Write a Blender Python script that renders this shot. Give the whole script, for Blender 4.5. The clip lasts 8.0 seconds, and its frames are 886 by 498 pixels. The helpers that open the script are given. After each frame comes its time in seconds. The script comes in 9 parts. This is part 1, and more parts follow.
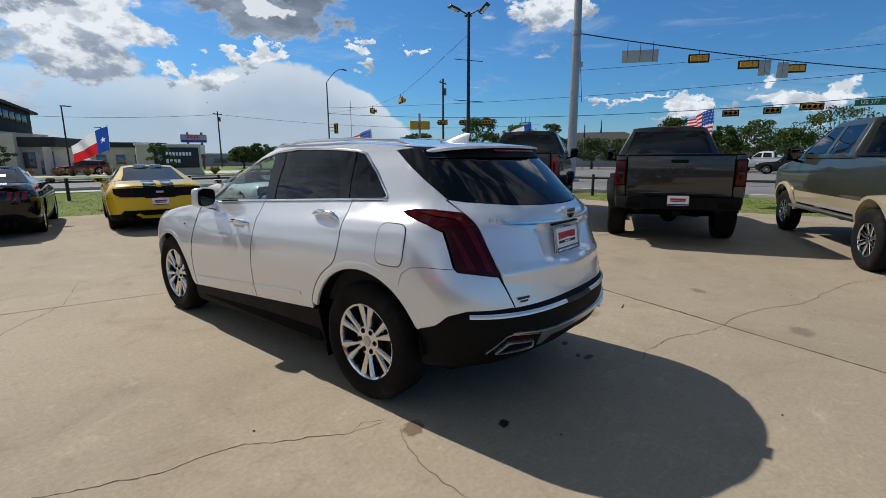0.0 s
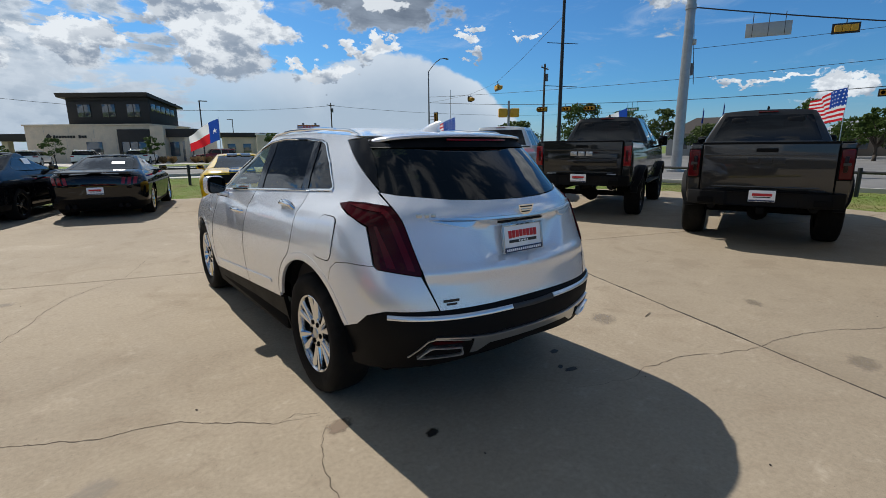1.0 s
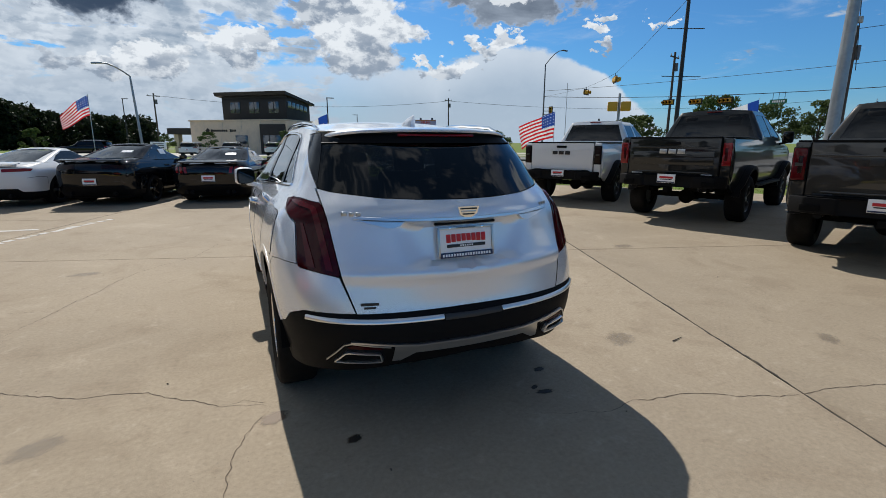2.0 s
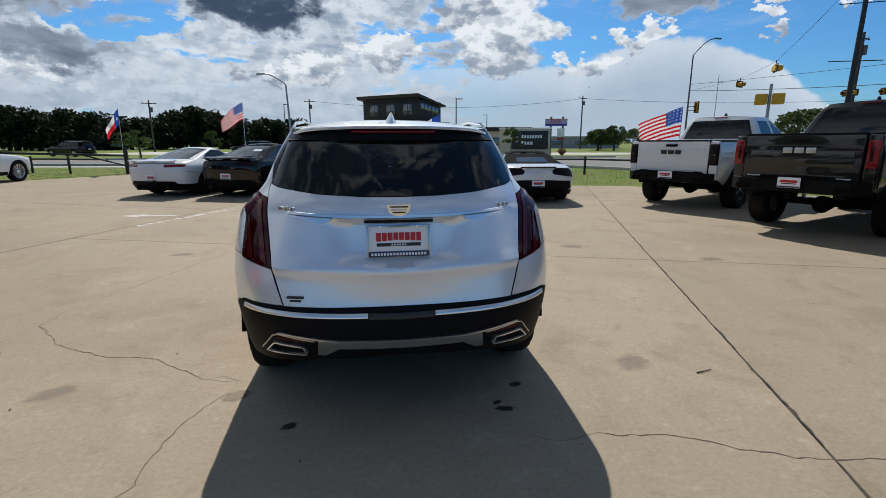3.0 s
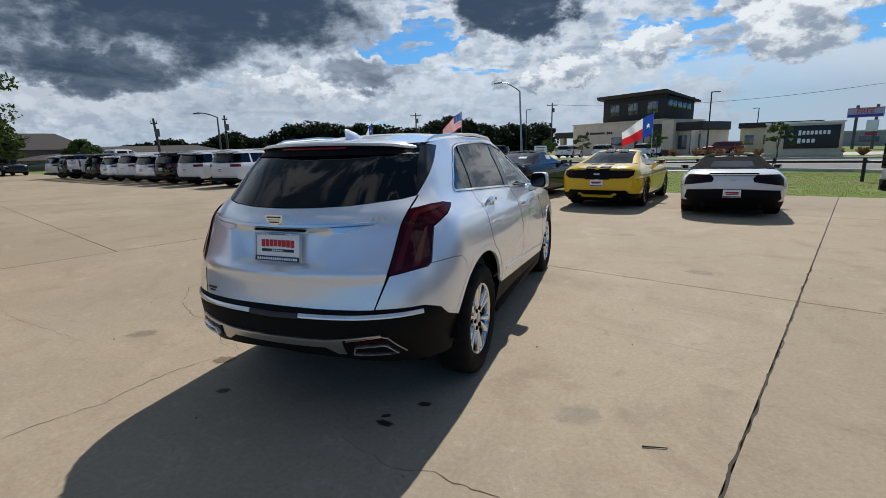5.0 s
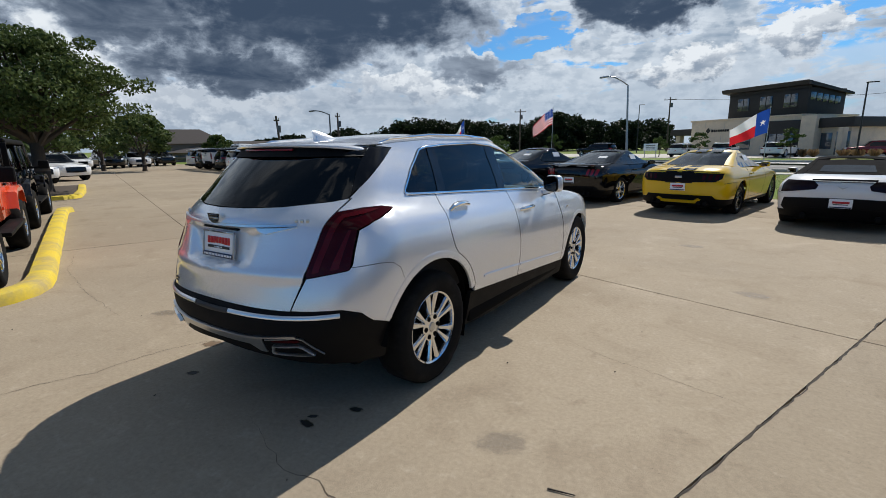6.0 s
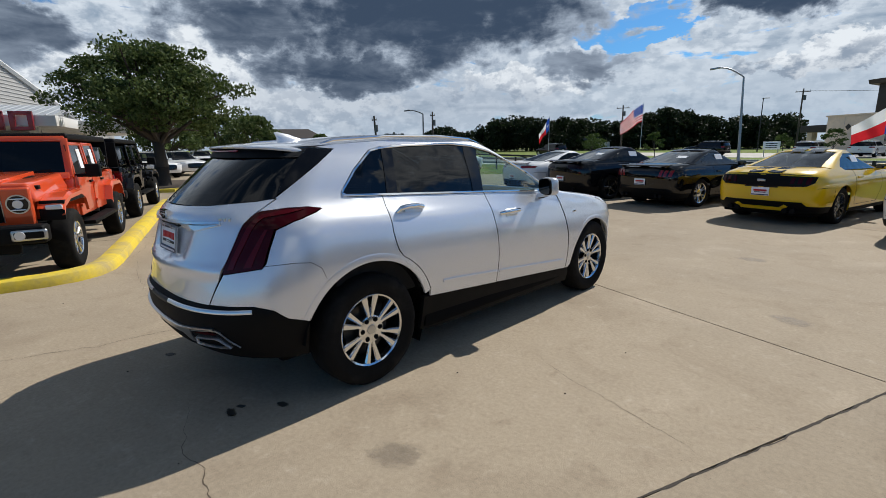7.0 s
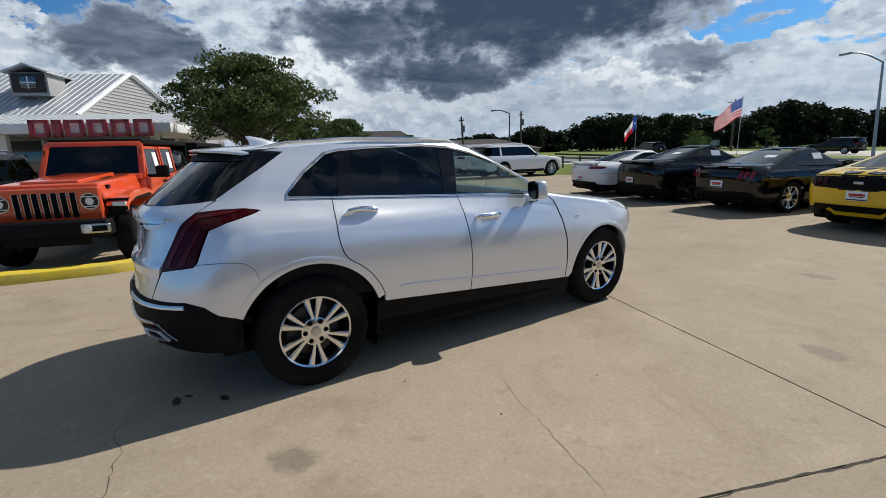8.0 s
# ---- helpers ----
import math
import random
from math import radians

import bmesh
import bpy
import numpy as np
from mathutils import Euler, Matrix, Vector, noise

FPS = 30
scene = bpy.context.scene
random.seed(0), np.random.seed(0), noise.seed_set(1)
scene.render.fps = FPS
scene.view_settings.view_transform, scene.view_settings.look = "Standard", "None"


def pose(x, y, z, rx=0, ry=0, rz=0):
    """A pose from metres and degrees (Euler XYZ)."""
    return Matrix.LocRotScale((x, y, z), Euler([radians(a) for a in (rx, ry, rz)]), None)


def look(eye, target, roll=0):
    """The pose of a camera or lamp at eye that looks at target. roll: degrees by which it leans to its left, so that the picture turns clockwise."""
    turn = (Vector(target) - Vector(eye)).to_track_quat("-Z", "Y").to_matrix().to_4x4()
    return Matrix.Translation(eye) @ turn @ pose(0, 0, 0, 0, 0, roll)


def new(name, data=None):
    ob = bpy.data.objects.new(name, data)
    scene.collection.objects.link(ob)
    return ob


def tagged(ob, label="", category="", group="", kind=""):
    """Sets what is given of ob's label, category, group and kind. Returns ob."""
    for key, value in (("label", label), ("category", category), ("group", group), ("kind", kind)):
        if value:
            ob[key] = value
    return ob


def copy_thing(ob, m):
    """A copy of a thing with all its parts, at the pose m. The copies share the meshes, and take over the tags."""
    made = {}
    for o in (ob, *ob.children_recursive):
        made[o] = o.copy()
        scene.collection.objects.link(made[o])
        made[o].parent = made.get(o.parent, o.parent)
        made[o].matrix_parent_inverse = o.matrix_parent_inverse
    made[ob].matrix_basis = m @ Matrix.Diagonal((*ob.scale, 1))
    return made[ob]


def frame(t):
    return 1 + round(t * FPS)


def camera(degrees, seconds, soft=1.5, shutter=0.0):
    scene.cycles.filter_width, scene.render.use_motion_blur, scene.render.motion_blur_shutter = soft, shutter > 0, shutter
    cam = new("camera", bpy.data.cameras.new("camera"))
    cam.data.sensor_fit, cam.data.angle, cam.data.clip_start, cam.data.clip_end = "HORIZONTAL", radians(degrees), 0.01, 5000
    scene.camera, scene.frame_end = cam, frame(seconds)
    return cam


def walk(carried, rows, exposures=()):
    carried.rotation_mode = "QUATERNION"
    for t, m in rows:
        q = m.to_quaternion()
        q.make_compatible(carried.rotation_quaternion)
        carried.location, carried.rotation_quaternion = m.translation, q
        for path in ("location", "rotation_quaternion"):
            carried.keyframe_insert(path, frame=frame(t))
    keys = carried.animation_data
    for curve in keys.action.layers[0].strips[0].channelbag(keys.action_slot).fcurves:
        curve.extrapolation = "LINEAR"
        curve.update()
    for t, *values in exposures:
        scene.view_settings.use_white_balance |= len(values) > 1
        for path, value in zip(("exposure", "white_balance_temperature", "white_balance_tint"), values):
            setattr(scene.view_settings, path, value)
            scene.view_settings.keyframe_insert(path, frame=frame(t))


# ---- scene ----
cam = camera(86.3, 8.0, soft=0.5)
PATH = [
    (0, (-2.706, -2.156, 1.485), (-1.203, -0.892, 1.109), -0.3),
    (0.5, (-2.325, -2.394, 1.482), (-0.967, -0.984, 1.077), -0.3),
    (1, (-1.933, -2.669, 1.489), (-0.742, -1.118, 1.069), -0.4),
    (1.2, (-1.774, -2.759, 1.499), (-0.659, -1.154, 1.07), -0.5),
    (2.3, (-0.776, -3.088, 1.48), (-0.14, -1.241, 1.05), 0.1),
    (2.5, (-0.588, -3.147, 1.465), (-0.06, -1.265, 1.041), -0.1),
    (3, (-0.104, -3.177, 1.475), (0.166, -1.245, 1.035), -0.1),
    (3.5, (0.401, -3.222, 1.484), (0.404, -1.273, 1.032), -0.5),
    (4, (0.853, -3.147, 1.468), (0.598, -1.218, 1.009), -0.7),
    (4.5, (1.337, -3.082, 1.486), (0.845, -1.195, 1.042), -1.2),
    (4.7, (1.518, -3.052, 1.513), (0.938, -1.188, 1.081), -1.4),
    (5.8, (2.436, -2.526, 1.522), (1.423, -0.852, 1.107), -0.9),
    (6, (2.588, -2.413, 1.536), (1.503, -0.787, 1.113), -0.9),
    (6.5, (2.919, -2.069, 1.542), (1.67, -0.566, 1.114), -0.8),
    (7, (3.306, -1.714, 1.54), (1.913, -0.343, 1.116), -0.9),
    (7.5, (3.578, -1.312, 1.52), (2.056, -0.085, 1.099), -0.9),
    (8, (3.814, -0.909, 1.533), (2.18, 0.167, 1.117), -1.4),
]
walk(cam, [(t, look(eye, target, roll)) for t, eye, target, roll in PATH])

# ---- world, sun ----
SUN_ELEVATION, SUN_TURN = radians(46.0), radians(1.0)
sun_way = Vector((math.sin(-SUN_TURN) * math.cos(SUN_ELEVATION), math.cos(SUN_TURN) * math.cos(SUN_ELEVATION), math.sin(SUN_ELEVATION)))
sun = new("sun", bpy.data.lights.new("sun", "SUN"))
sun.data.energy, sun.data.angle, sun.data.color = 4.3, radians(0.55), (1.0, 0.962, 0.905)
sun.matrix_world = look(tuple(sun_way * 50), (0, 0, 0))


class Nodes:
    """Short hand for node trees."""

    def __init__(self, tree):
        self.tree = tree
        tree.nodes.clear()

    def add(self, kind, ins=None, **props):
        node = self.tree.nodes.new(kind)
        for key, value in props.items():
            setattr(node, key, value)
        for key, value in (ins or {}).items():
            if isinstance(value, bpy.types.NodeSocket):
                self.tree.links.new(value, node.inputs[key])
            else:
                node.inputs[key].default_value = value
        return node

    def math(self, op, a, b=0.0, c=None, clamp=False):
        ins = {0: a, 1: b}
        if c is not None:
            ins[2] = c
        return self.add("ShaderNodeMath", ins, operation=op, use_clamp=clamp).outputs[0]

    def smooth(self, value, low, high):
        return self.add("ShaderNodeMapRange", {0: value, 1: low, 2: high}, interpolation_type="SMOOTHSTEP").outputs[0]

    def noise(self, vector, scale, detail=4.0, rough=0.55, twist=0.0):
        return self.add("ShaderNodeTexNoise", {"Vector": vector, "Scale": scale, "Detail": detail, "Roughness": rough, "Distortion": twist}).outputs[0]

    def mix(self, fac, a, b, blend="MIX"):
        node = self.add("ShaderNodeMix", data_type="RGBA", blend_type=blend)
        for n, value in ((0, fac), (6, a), (7, b)):
            if isinstance(value, bpy.types.NodeSocket):
                self.tree.links.new(value, node.inputs[n])
            else:
                node.inputs[n].default_value = (*value, 1.0) if isinstance(value, tuple) and len(value) == 3 else value
        return node.outputs[2]


world = bpy.data.worlds.new("sky")
scene.world = world
world.use_nodes = True
wn = Nodes(world.node_tree)
way = wn.add("ShaderNodeTexCoord").outputs["Generated"]
parts = wn.add("ShaderNodeSeparateXYZ", {0: way})
wx, wy, wz = parts.outputs
sky = wn.add("ShaderNodeTexSky", sky_type="NISHITA", sun_disc=False, sun_elevation=SUN_ELEVATION, sun_rotation=-SUN_TURN, air_density=1.0, dust_density=0.6, ozone_density=2.5)
azimuth = wn.math("MULTIPLY", wn.math("ARCTAN2", wx, wy), 180 / math.pi)
height = wn.math("MULTIPLY", wn.math("ARCSINE", wz), 180 / math.pi)
# wavering edges for all the large forms, broad and fine
flat = wn.add("ShaderNodeVectorMath", {0: way, 1: (1.0, 1.0, 1.55)}, operation="MULTIPLY").outputs[0]
long_drawn = wn.add("ShaderNodeVectorMath", {0: way, 1: (1.0, 1.0, 4.2)}, operation="MULTIPLY").outputs[0]
billow = wn.noise(flat, 11.0, 10.0, 0.56, 0.25)
tuft = wn.noise(flat, 30.0, 9.0, 0.58, 0.10)
waver = wn.math("ADD", wn.math("MULTIPLY", wn.math("SUBTRACT", billow, 0.5), 0.62), wn.math("MULTIPLY", wn.math("SUBTRACT", tuft, 0.5), 0.38))


# the sky's angles, bent by turbulence, so that no cloud keeps a round outline
bend = wn.add("ShaderNodeTexNoise", {"Vector": flat, "Scale": 13.0, "Detail": 11.0, "Roughness": 0.60, "Distortion": 0.2}).outputs["Color"]
bend_x, bend_y, _ = wn.add("ShaderNodeSeparateColor", {0: bend}).outputs
bent_azimuth = wn.math("MULTIPLY_ADD", wn.math("SUBTRACT", bend_x, 0.5), 17.0, azimuth)
bent_height = wn.math("MULTIPLY_ADD", wn.math("SUBTRACT", bend_y, 0.5), 9.5, height)


def lobe(az, el, wide, tall, amount=1.0, ragged=2.6, soft=0.5):
    """One large cloud form: amount at its middle, nothing past its ragged edge (degrees)."""
    p = wn.math("DIVIDE", wn.math("SUBTRACT", bent_azimuth, az), wide)
    q = wn.math("DIVIDE", wn.math("SUBTRACT", bent_height, el), tall)
    d = wn.math("ADD", wn.math("MULTIPLY", p, p), wn.math("MULTIPLY", q, q))
    return wn.math("MULTIPLY", wn.smooth(wn.math("MULTIPLY_ADD", waver, ragged, d), 1.0, 1.0 - soft), amount)


def most(values):
    out = values[0]
    for v in values[1:]:
        out = wn.math("MAXIMUM", out, v)
    return out


blue = wn.mix(1.0, sky.outputs[0], (0.0315, 0.0670, 0.0985), "MULTIPLY")
wisp = wn.math("MULTIPLY", wn.smooth(wn.noise(long_drawn, 5.0, 8.0, 0.66, 0.8), 0.52, 0.80), 0.34)
seen = wn.mix(wisp, blue, (0.60, 0.68, 0.78))

# broken, drawn-out cloud over the west and high over the rest
west = wn.math("ADD", wn.math("MULTIPLY", wx, -0.80), wn.math("MULTIPLY", wy, 0.60))
drawn = wn.math("ADD", wn.math("MULTIPLY", wn.noise(long_drawn, 8.0, 9.0, 0.60, 0.5), 0.55), wn.math("MULTIPLY", billow, 0.45))
cover = wn.math("MULTIPLY_ADD", wn.smooth(west, 0.34, 0.60), 0.23, -0.12)
cover = wn.math("ADD", cover, wn.math("MULTIPLY", wn.smooth(height, 18.0, 32.0), -0.03))
cover = wn.math("ADD", cover, wn.math("MULTIPLY", wn.smooth(wy, -0.10, -0.60), 0.05))
for az, el, wide, tall, amount in ((-24, 11.6, 8, 2.4, -0.17), (-91, 13.6, 9, 2.6, -0.20), (2, 11.5, 7, 1.2, -0.07), (-6, 9.6, 9, 1.0, -0.05)):
    cover = wn.math("ADD", cover, lobe(az, el, wide, tall, amount, 1.0, 0.9))
mask = wn.smooth(wn.math("ADD", drawn, cover), 0.49, 0.555)
above = wn.add("ShaderNodeVectorMath", {0: flat, 1: (0.0, 0.010, 0.034)}, operation="ADD").outputs[0]
relief = wn.smooth(wn.math("SUBTRACT", tuft, wn.noise(above, 30.0, 5.0, 0.58, 0.10)), -0.13, 0.13)
tone = wn.math("ADD", wn.math("MULTIPLY", relief, 0.45), wn.math("MULTIPLY", wn.smooth(drawn, 0.64, 0.44), 0.55))
broken = wn.mix(tone, (0.27, 0.355, 0.465), (0.68, 0.75, 0.83))
seen = wn.mix(mask, seen, broken)

# a pale even sheet with a domed upper edge, low in the north-east
dome = wn.math("SUBTRACT", 10.5, wn.math("DIVIDE", wn.math("POWER", wn.math("ABSOLUTE", wn.math("SUBTRACT", azimuth, 32.0)), 2.0), 27.0))
flank_edge = wn.math("SUBTRACT", wn.math("MULTIPLY", wn.smooth(azimuth, 34.0, 20.0), 9.4), 0.9)
edge = wn.math("ADD", wn.math("MAXIMUM", dome, flank_edge), wn.math("MULTIPLY", waver, 3.2))
sheet = wn.math("MULTIPLY", wn.smooth(wn.math("SUBTRACT", edge, height), -0.10, 0.55), wn.smooth(azimuth, -48.0, -8.0))
rim = wn.smooth(wn.math("SUBTRACT", edge, height), 5.0, 0.0)
pale = wn.mix(wn.math("MULTIPLY_ADD", rim, 0.75, wn.math("MULTIPLY", waver, 1.2), clamp=True), (0.40, 0.49, 0.60), (0.66, 0.735, 0.82))
seen = wn.mix(wn.math("MULTIPLY", sheet, wn.math("MULTIPLY_ADD", wn.smooth(azimuth, 4.0, 24.0), 0.35, 0.60)), seen, pale)

# heaped clouds, each with bright crowns and a grey foot
for az, el, wide, tall in ((14.5, 11.8, 6.2, 4.6), (10.5, 16.0, 4.0, 3.0), (24.3, 8.3, 2.9, 1.25), (29.5, 10.7, 2.6, 0.95), (41, 11.4, 1.5, 1.1), (42.5, 13.2, 1.2, 0.8), (46, 11.8, 0.9, 0.6), (62, 15.8, 5.0, 2.2),
                           (77, 5.0, 3.6, 1.2), (86.5, 5.2, 4.5, 1.6), (71, 6.2, 5.0, 0.35), (1.5, 9.8, 3.6, 1.5), (-8, 8.0, 6.0, 1.6), (-70, 8.0, 8.0, 4.0), (-84, 7.5, 7, 3.5), (-36, 6.6, 10, 1.8), (-60, 4.0, 12, 2.2), (104, 10, 10, 4), (75, 28, 11, 6), (38, 33, 9, 6), (110, 24, 12, 7)):
    heap = lobe(az, el, wide, tall, 1.0, 2.0, 0.42)
    foot = wn.smooth(wn.math("MULTIPLY_ADD", waver, 4.0, wn.math("DIVIDE", wn.math("SUBTRACT", height, el), tall)), 0.45, -0.85)
    shade = wn.math("ADD", wn.math("MULTIPLY", foot, 0.62), wn.math("MULTIPLY_ADD", relief, -0.62, 0.36), clamp=True)
    seen = wn.mix(heap, seen, wn.mix(shade, (0.80, 0.85, 0.90), (0.27, 0.335, 0.43)))

# heavy grey banks to the west, and two grey-bellied clouds overhead
heavy = most([lobe(-46, 15.0, 25, 8.0, 1.0, 1.6, 0.95), lobe(-66, 12.5, 11, 4.6, 0.85, 1.6, 0.9), lobe(-56, 8.4, 14, 3.2, 0.85, 1.6, 0.9), lobe(-50, 4.5, 26, 4.5, 0.30, 1.2, 0.9), lobe(-30, 8.2, 7, 2.0, 0.60, 1.6, 0.9), lobe(-11.8, 15.4, 10.5, 4.6, 0.95, 1.6, 0.75), lobe(-87, 10.8, 9, 4.0, 0.78, 1.6, 0.8), lobe(31.5, 15.2, 8.8, 3.7, 0.62, 1.8, 0.6),
              wn.math("MULTIPLY", wn.smooth(height, 20.0, 34.0), wn.math("MULTIPLY", wn.smooth(west, 0.0, 0.5), 0.7))])
belly = wn.math("ADD", heavy, wn.math("MULTIPLY", wn.math("SUBTRACT", drawn, 0.5), 1.25))
grey = wn.mix(wn.smooth(belly, 0.22, 1.02), (0.37, 0.44, 0.54), (0.046, 0.073, 0.122))
seen = wn.mix(wn.smooth(heavy, 0.0, 0.55), seen, grey)
crown = lobe(29.5, 16.2, 3.6, 1.2, 0.85, 2.4, 0.5)
seen = wn.mix(crown, seen, (0.78, 0.83, 0.88))
# front-lit cloud to the south, and a thin grey deck high overhead
south = wn.math("MULTIPLY", wn.smooth(wy, 0.05, -0.55), mask)
seen = wn.mix(wn.math("MULTIPLY", south, 0.75), seen, wn.mix(tone, (0.26, 0.31, 0.37), (0.72, 0.73, 0.74)))
deck = wn.math("MULTIPLY", wn.smooth(height, 30.0, 52.0), 0.82)
seen = wn.mix(deck, seen, wn.mix(wn.smooth(wn.noise(way, 5.0, 8.0, 0.58, 0.4), 0.49, 0.62), (0.050, 0.090, 0.155), (0.52, 0.54, 0.56)))
# pale haze low over the horizon
haze = wn.math("MULTIPLY", wn.smooth(wz, 0.10, 0.0), 0.45)
seen = wn.mix(haze, seen, (0.42, 0.52, 0.64))
wn.add("ShaderNodeOutputWorld", {0: wn.add("ShaderNodeBackground", {0: seen, 1: 1.0}).outputs[0]})


# ---- materials ----
def material(name, base, rough=0.5, metal=0.0, vary=0.0, scale=4.0, fine=60.0, bump=0.0, coat=0.0, second=None, amount=0.5, spec=0.5, random_tint=0.0, sheen=0.0, bump_scale=None):
    """A surface with two scales of variation: patches towards a second colour, and fine grain with relief."""
    m = bpy.data.materials.new(name)
    m.use_nodes = True
    n = Nodes(m.node_tree)
    co = n.add("ShaderNodeTexCoord").outputs["Object"]
    colour = n.add("ShaderNodeRGB").outputs[0]
    colour.default_value = (*base, 1)
    if second:
        patch = n.smooth(n.noise(co, scale, 5.0, 0.6, 0.4), 0.5 - 0.25 * amount, 0.78)
        colour = n.mix(patch, colour, second)
    if vary:
        grain = n.math("MULTIPLY_ADD", n.noise(co, fine, 6.0, 0.65), 2 * vary, 1 - vary)
        colour = n.mix(1.0, colour, n.add("ShaderNodeCombineColor", {0: grain, 1: grain, 2: grain}).outputs[0], "MULTIPLY")
    if random_tint:
        chance = n.math("MULTIPLY_ADD", n.add("ShaderNodeObjectInfo").outputs["Random"], 2 * random_tint, 1 - random_tint)
        colour = n.mix(1.0, colour, n.add("ShaderNodeCombineColor", {0: chance, 1: chance, 2: chance}).outputs[0], "MULTIPLY")
    ins = {"Base Color": colour, "Roughness": rough, "Metallic": metal, "Coat Weight": coat, "Coat Roughness": 0.03, "Specular IOR Level": spec}
    if bump:
        relief = n.noise(co, bump_scale or fine, 5.0, 0.6)
        ins["Normal"] = n.add("ShaderNodeBump", {"Strength": bump, "Distance": 0.01, "Height": relief}).outputs[0]
    if vary or second:
        ins["Roughness"] = n.math("MULTIPLY_ADD", n.noise(co, scale * 2.3, 4.0), 0.24, max(rough - 0.12, 0.02))
    shader = n.add("ShaderNodeBsdfPrincipled", ins)
    n.add("ShaderNodeOutputMaterial", {0: shader.outputs[0]})
    m.diffuse_color = (*base, 1)
    return m


def paint(name, base, flake=0.35, rough=0.32, spec=0.1, coat=1.0):
    """Car paint: flakes under a clear coat, with a faint film of dust."""
    m = bpy.data.materials.new(name)
    m.use_nodes = True
    n = Nodes(m.node_tree)
    co = n.add("ShaderNodeTexCoord").outputs["Object"]
    sparkle = n.noise(co, 900.0, 1.0)
    dust = n.smooth(n.noise(co, 2.2, 6.0, 0.65), 0.42, 0.8)
    colour = n.mix(n.math("MULTIPLY", dust, 0.02), base, (0.45, 0.40, 0.33))
    shader = n.add("ShaderNodeBsdfPrincipled", {
        "Base Color": colour, "Metallic": flake, "Roughness": n.math("MULTIPLY_ADD", sparkle, 0.12, rough - 0.06),
        "Specular IOR Level": spec, "Coat Weight": coat, "Coat Roughness": n.math("MULTIPLY_ADD", dust, 0.04, 0.02), "Coat IOR": 1.6})
    n.add("ShaderNodeOutputMaterial", {0: shader.outputs[0]})
    m.diffuse_color = (*base, 1)
    return m


def glass(name, tint, rough=0.0):
    """Tinted window glass: a mirror at grazing angles over a tinted clear pane."""
    m = bpy.data.materials.new(name)
    m.use_nodes = True
    n = Nodes(m.node_tree)
    clear = n.add("ShaderNodeBsdfTransparent", {0: (*tint, 1)})
    gloss = n.add("ShaderNodeBsdfGlossy", {"Color": (1, 1, 1, 1), "Roughness": rough})
    facing = n.add("ShaderNodeLayerWeight", {"Blend": 0.5}).outputs["Facing"]
    fresnel = n.math("MULTIPLY_ADD", n.math("POWER", facing, 5.0), 0.95, 0.045)
    n.add("ShaderNodeOutputMaterial", {0: n.add("ShaderNodeMixShader", {0: fresnel, 1: clear.outputs[0], 2: gloss.outputs[0]}).outputs[0]})
    m.diffuse_color = (*tint, 1)
    return m


def lamp_red(name, base):
    return material(name, base, 0.12, 0.0, coat=1.0, spec=0.7)


SILVER = paint("pearl_silver_paint", (0.800, 0.822, 0.858), 0.40, 0.28, 0.5)
WHITE = paint("white_paint", (0.78, 0.78, 0.77), 0.0, 0.30)
BLACK = paint("black_paint", (0.004, 0.004, 0.005), 0.0, 0.25, 0.0, 0.75)
GREY_DARK = paint("dark_grey_paint", (0.013, 0.0135, 0.013), 0.2, 0.32, 0.1, 0.8)
GRANITE = paint("granite_grey_paint", (0.034, 0.031, 0.027), 0.3, 0.34, 0.2, 0.9)
YELLOW = paint("yellow_paint", (0.80, 0.50, 0.006), 0.0, 0.30)
ORANGE = paint("orange_red_paint", (0.70, 0.085, 0.022), 0.0, 0.32)
GREEN_GREY = paint("green_grey_paint", (0.034, 0.037, 0.029), 0.15, 0.34, 0.1, 0.7)
TAN = paint("tan_paint", (0.48, 0.40, 0.26), 0.2, 0.36)
PLASTIC = material("black_plastic", (0.0042, 0.0042, 0.0046), 0.62, vary=0.18, scale=3, fine=240, bump=0.05, spec=0.14)
TRIM = material("gloss_black_trim", (0.005, 0.005, 0.006), 0.15, coat=0.2, spec=0.3)
RUBBER = material("tyre_rubber", (0.008, 0.0077, 0.0074), 0.85, vary=0.25, scale=5, fine=90, bump=0.12, second=(0.022, 0.020, 0.018), amount=0.2, spec=0.15)
CHROME = material("chrome", (0.86, 0.87, 0.88), 0.07, 1.0)
BRIGHT = material("bright_trim", (0.86, 0.86, 0.86), 0.30, 1.0)
SATIN = material("satin_metal", (0.50, 0.51, 0.52), 0.28, 1.0)
ALLOY = material("alloy_wheel", (0.72, 0.73, 0.74), 0.16, 1.0, coat=0.4)
ALLOY_DARK = material("dark_alloy_wheel", (0.05, 0.05, 0.052), 0.3, 0.8)
IRON = material("brake_iron", (0.07, 0.066, 0.062), 0.5, 0.9, vary=0.2, fine=120)
CAVITY = material("dark_underbody", (0.006, 0.006, 0.006), 0.95, spec=0.1)
CABIN = material("dark_upholstery", (0.014, 0.013, 0.013), 0.85, vary=0.2, fine=150)
CABIN_LIGHT = material("light_upholstery", (0.42, 0.39, 0.35), 0.8, vary=0.1, fine=150)
LAMP_RED = material("red_lamp_lens", (0.22, 0.004, 0.007), 0.22, coat=0.8, spec=0.2)
LAMP_BLADE = material("inner_lamp_blade", (0.085, 0.003, 0.005), 0.15, coat=0.4, spec=0.1)
LAMP_DARK = material("smoked_lamp_lens", (0.040, 0.0015, 0.003), 0.12, coat=0.4, spec=0.0)
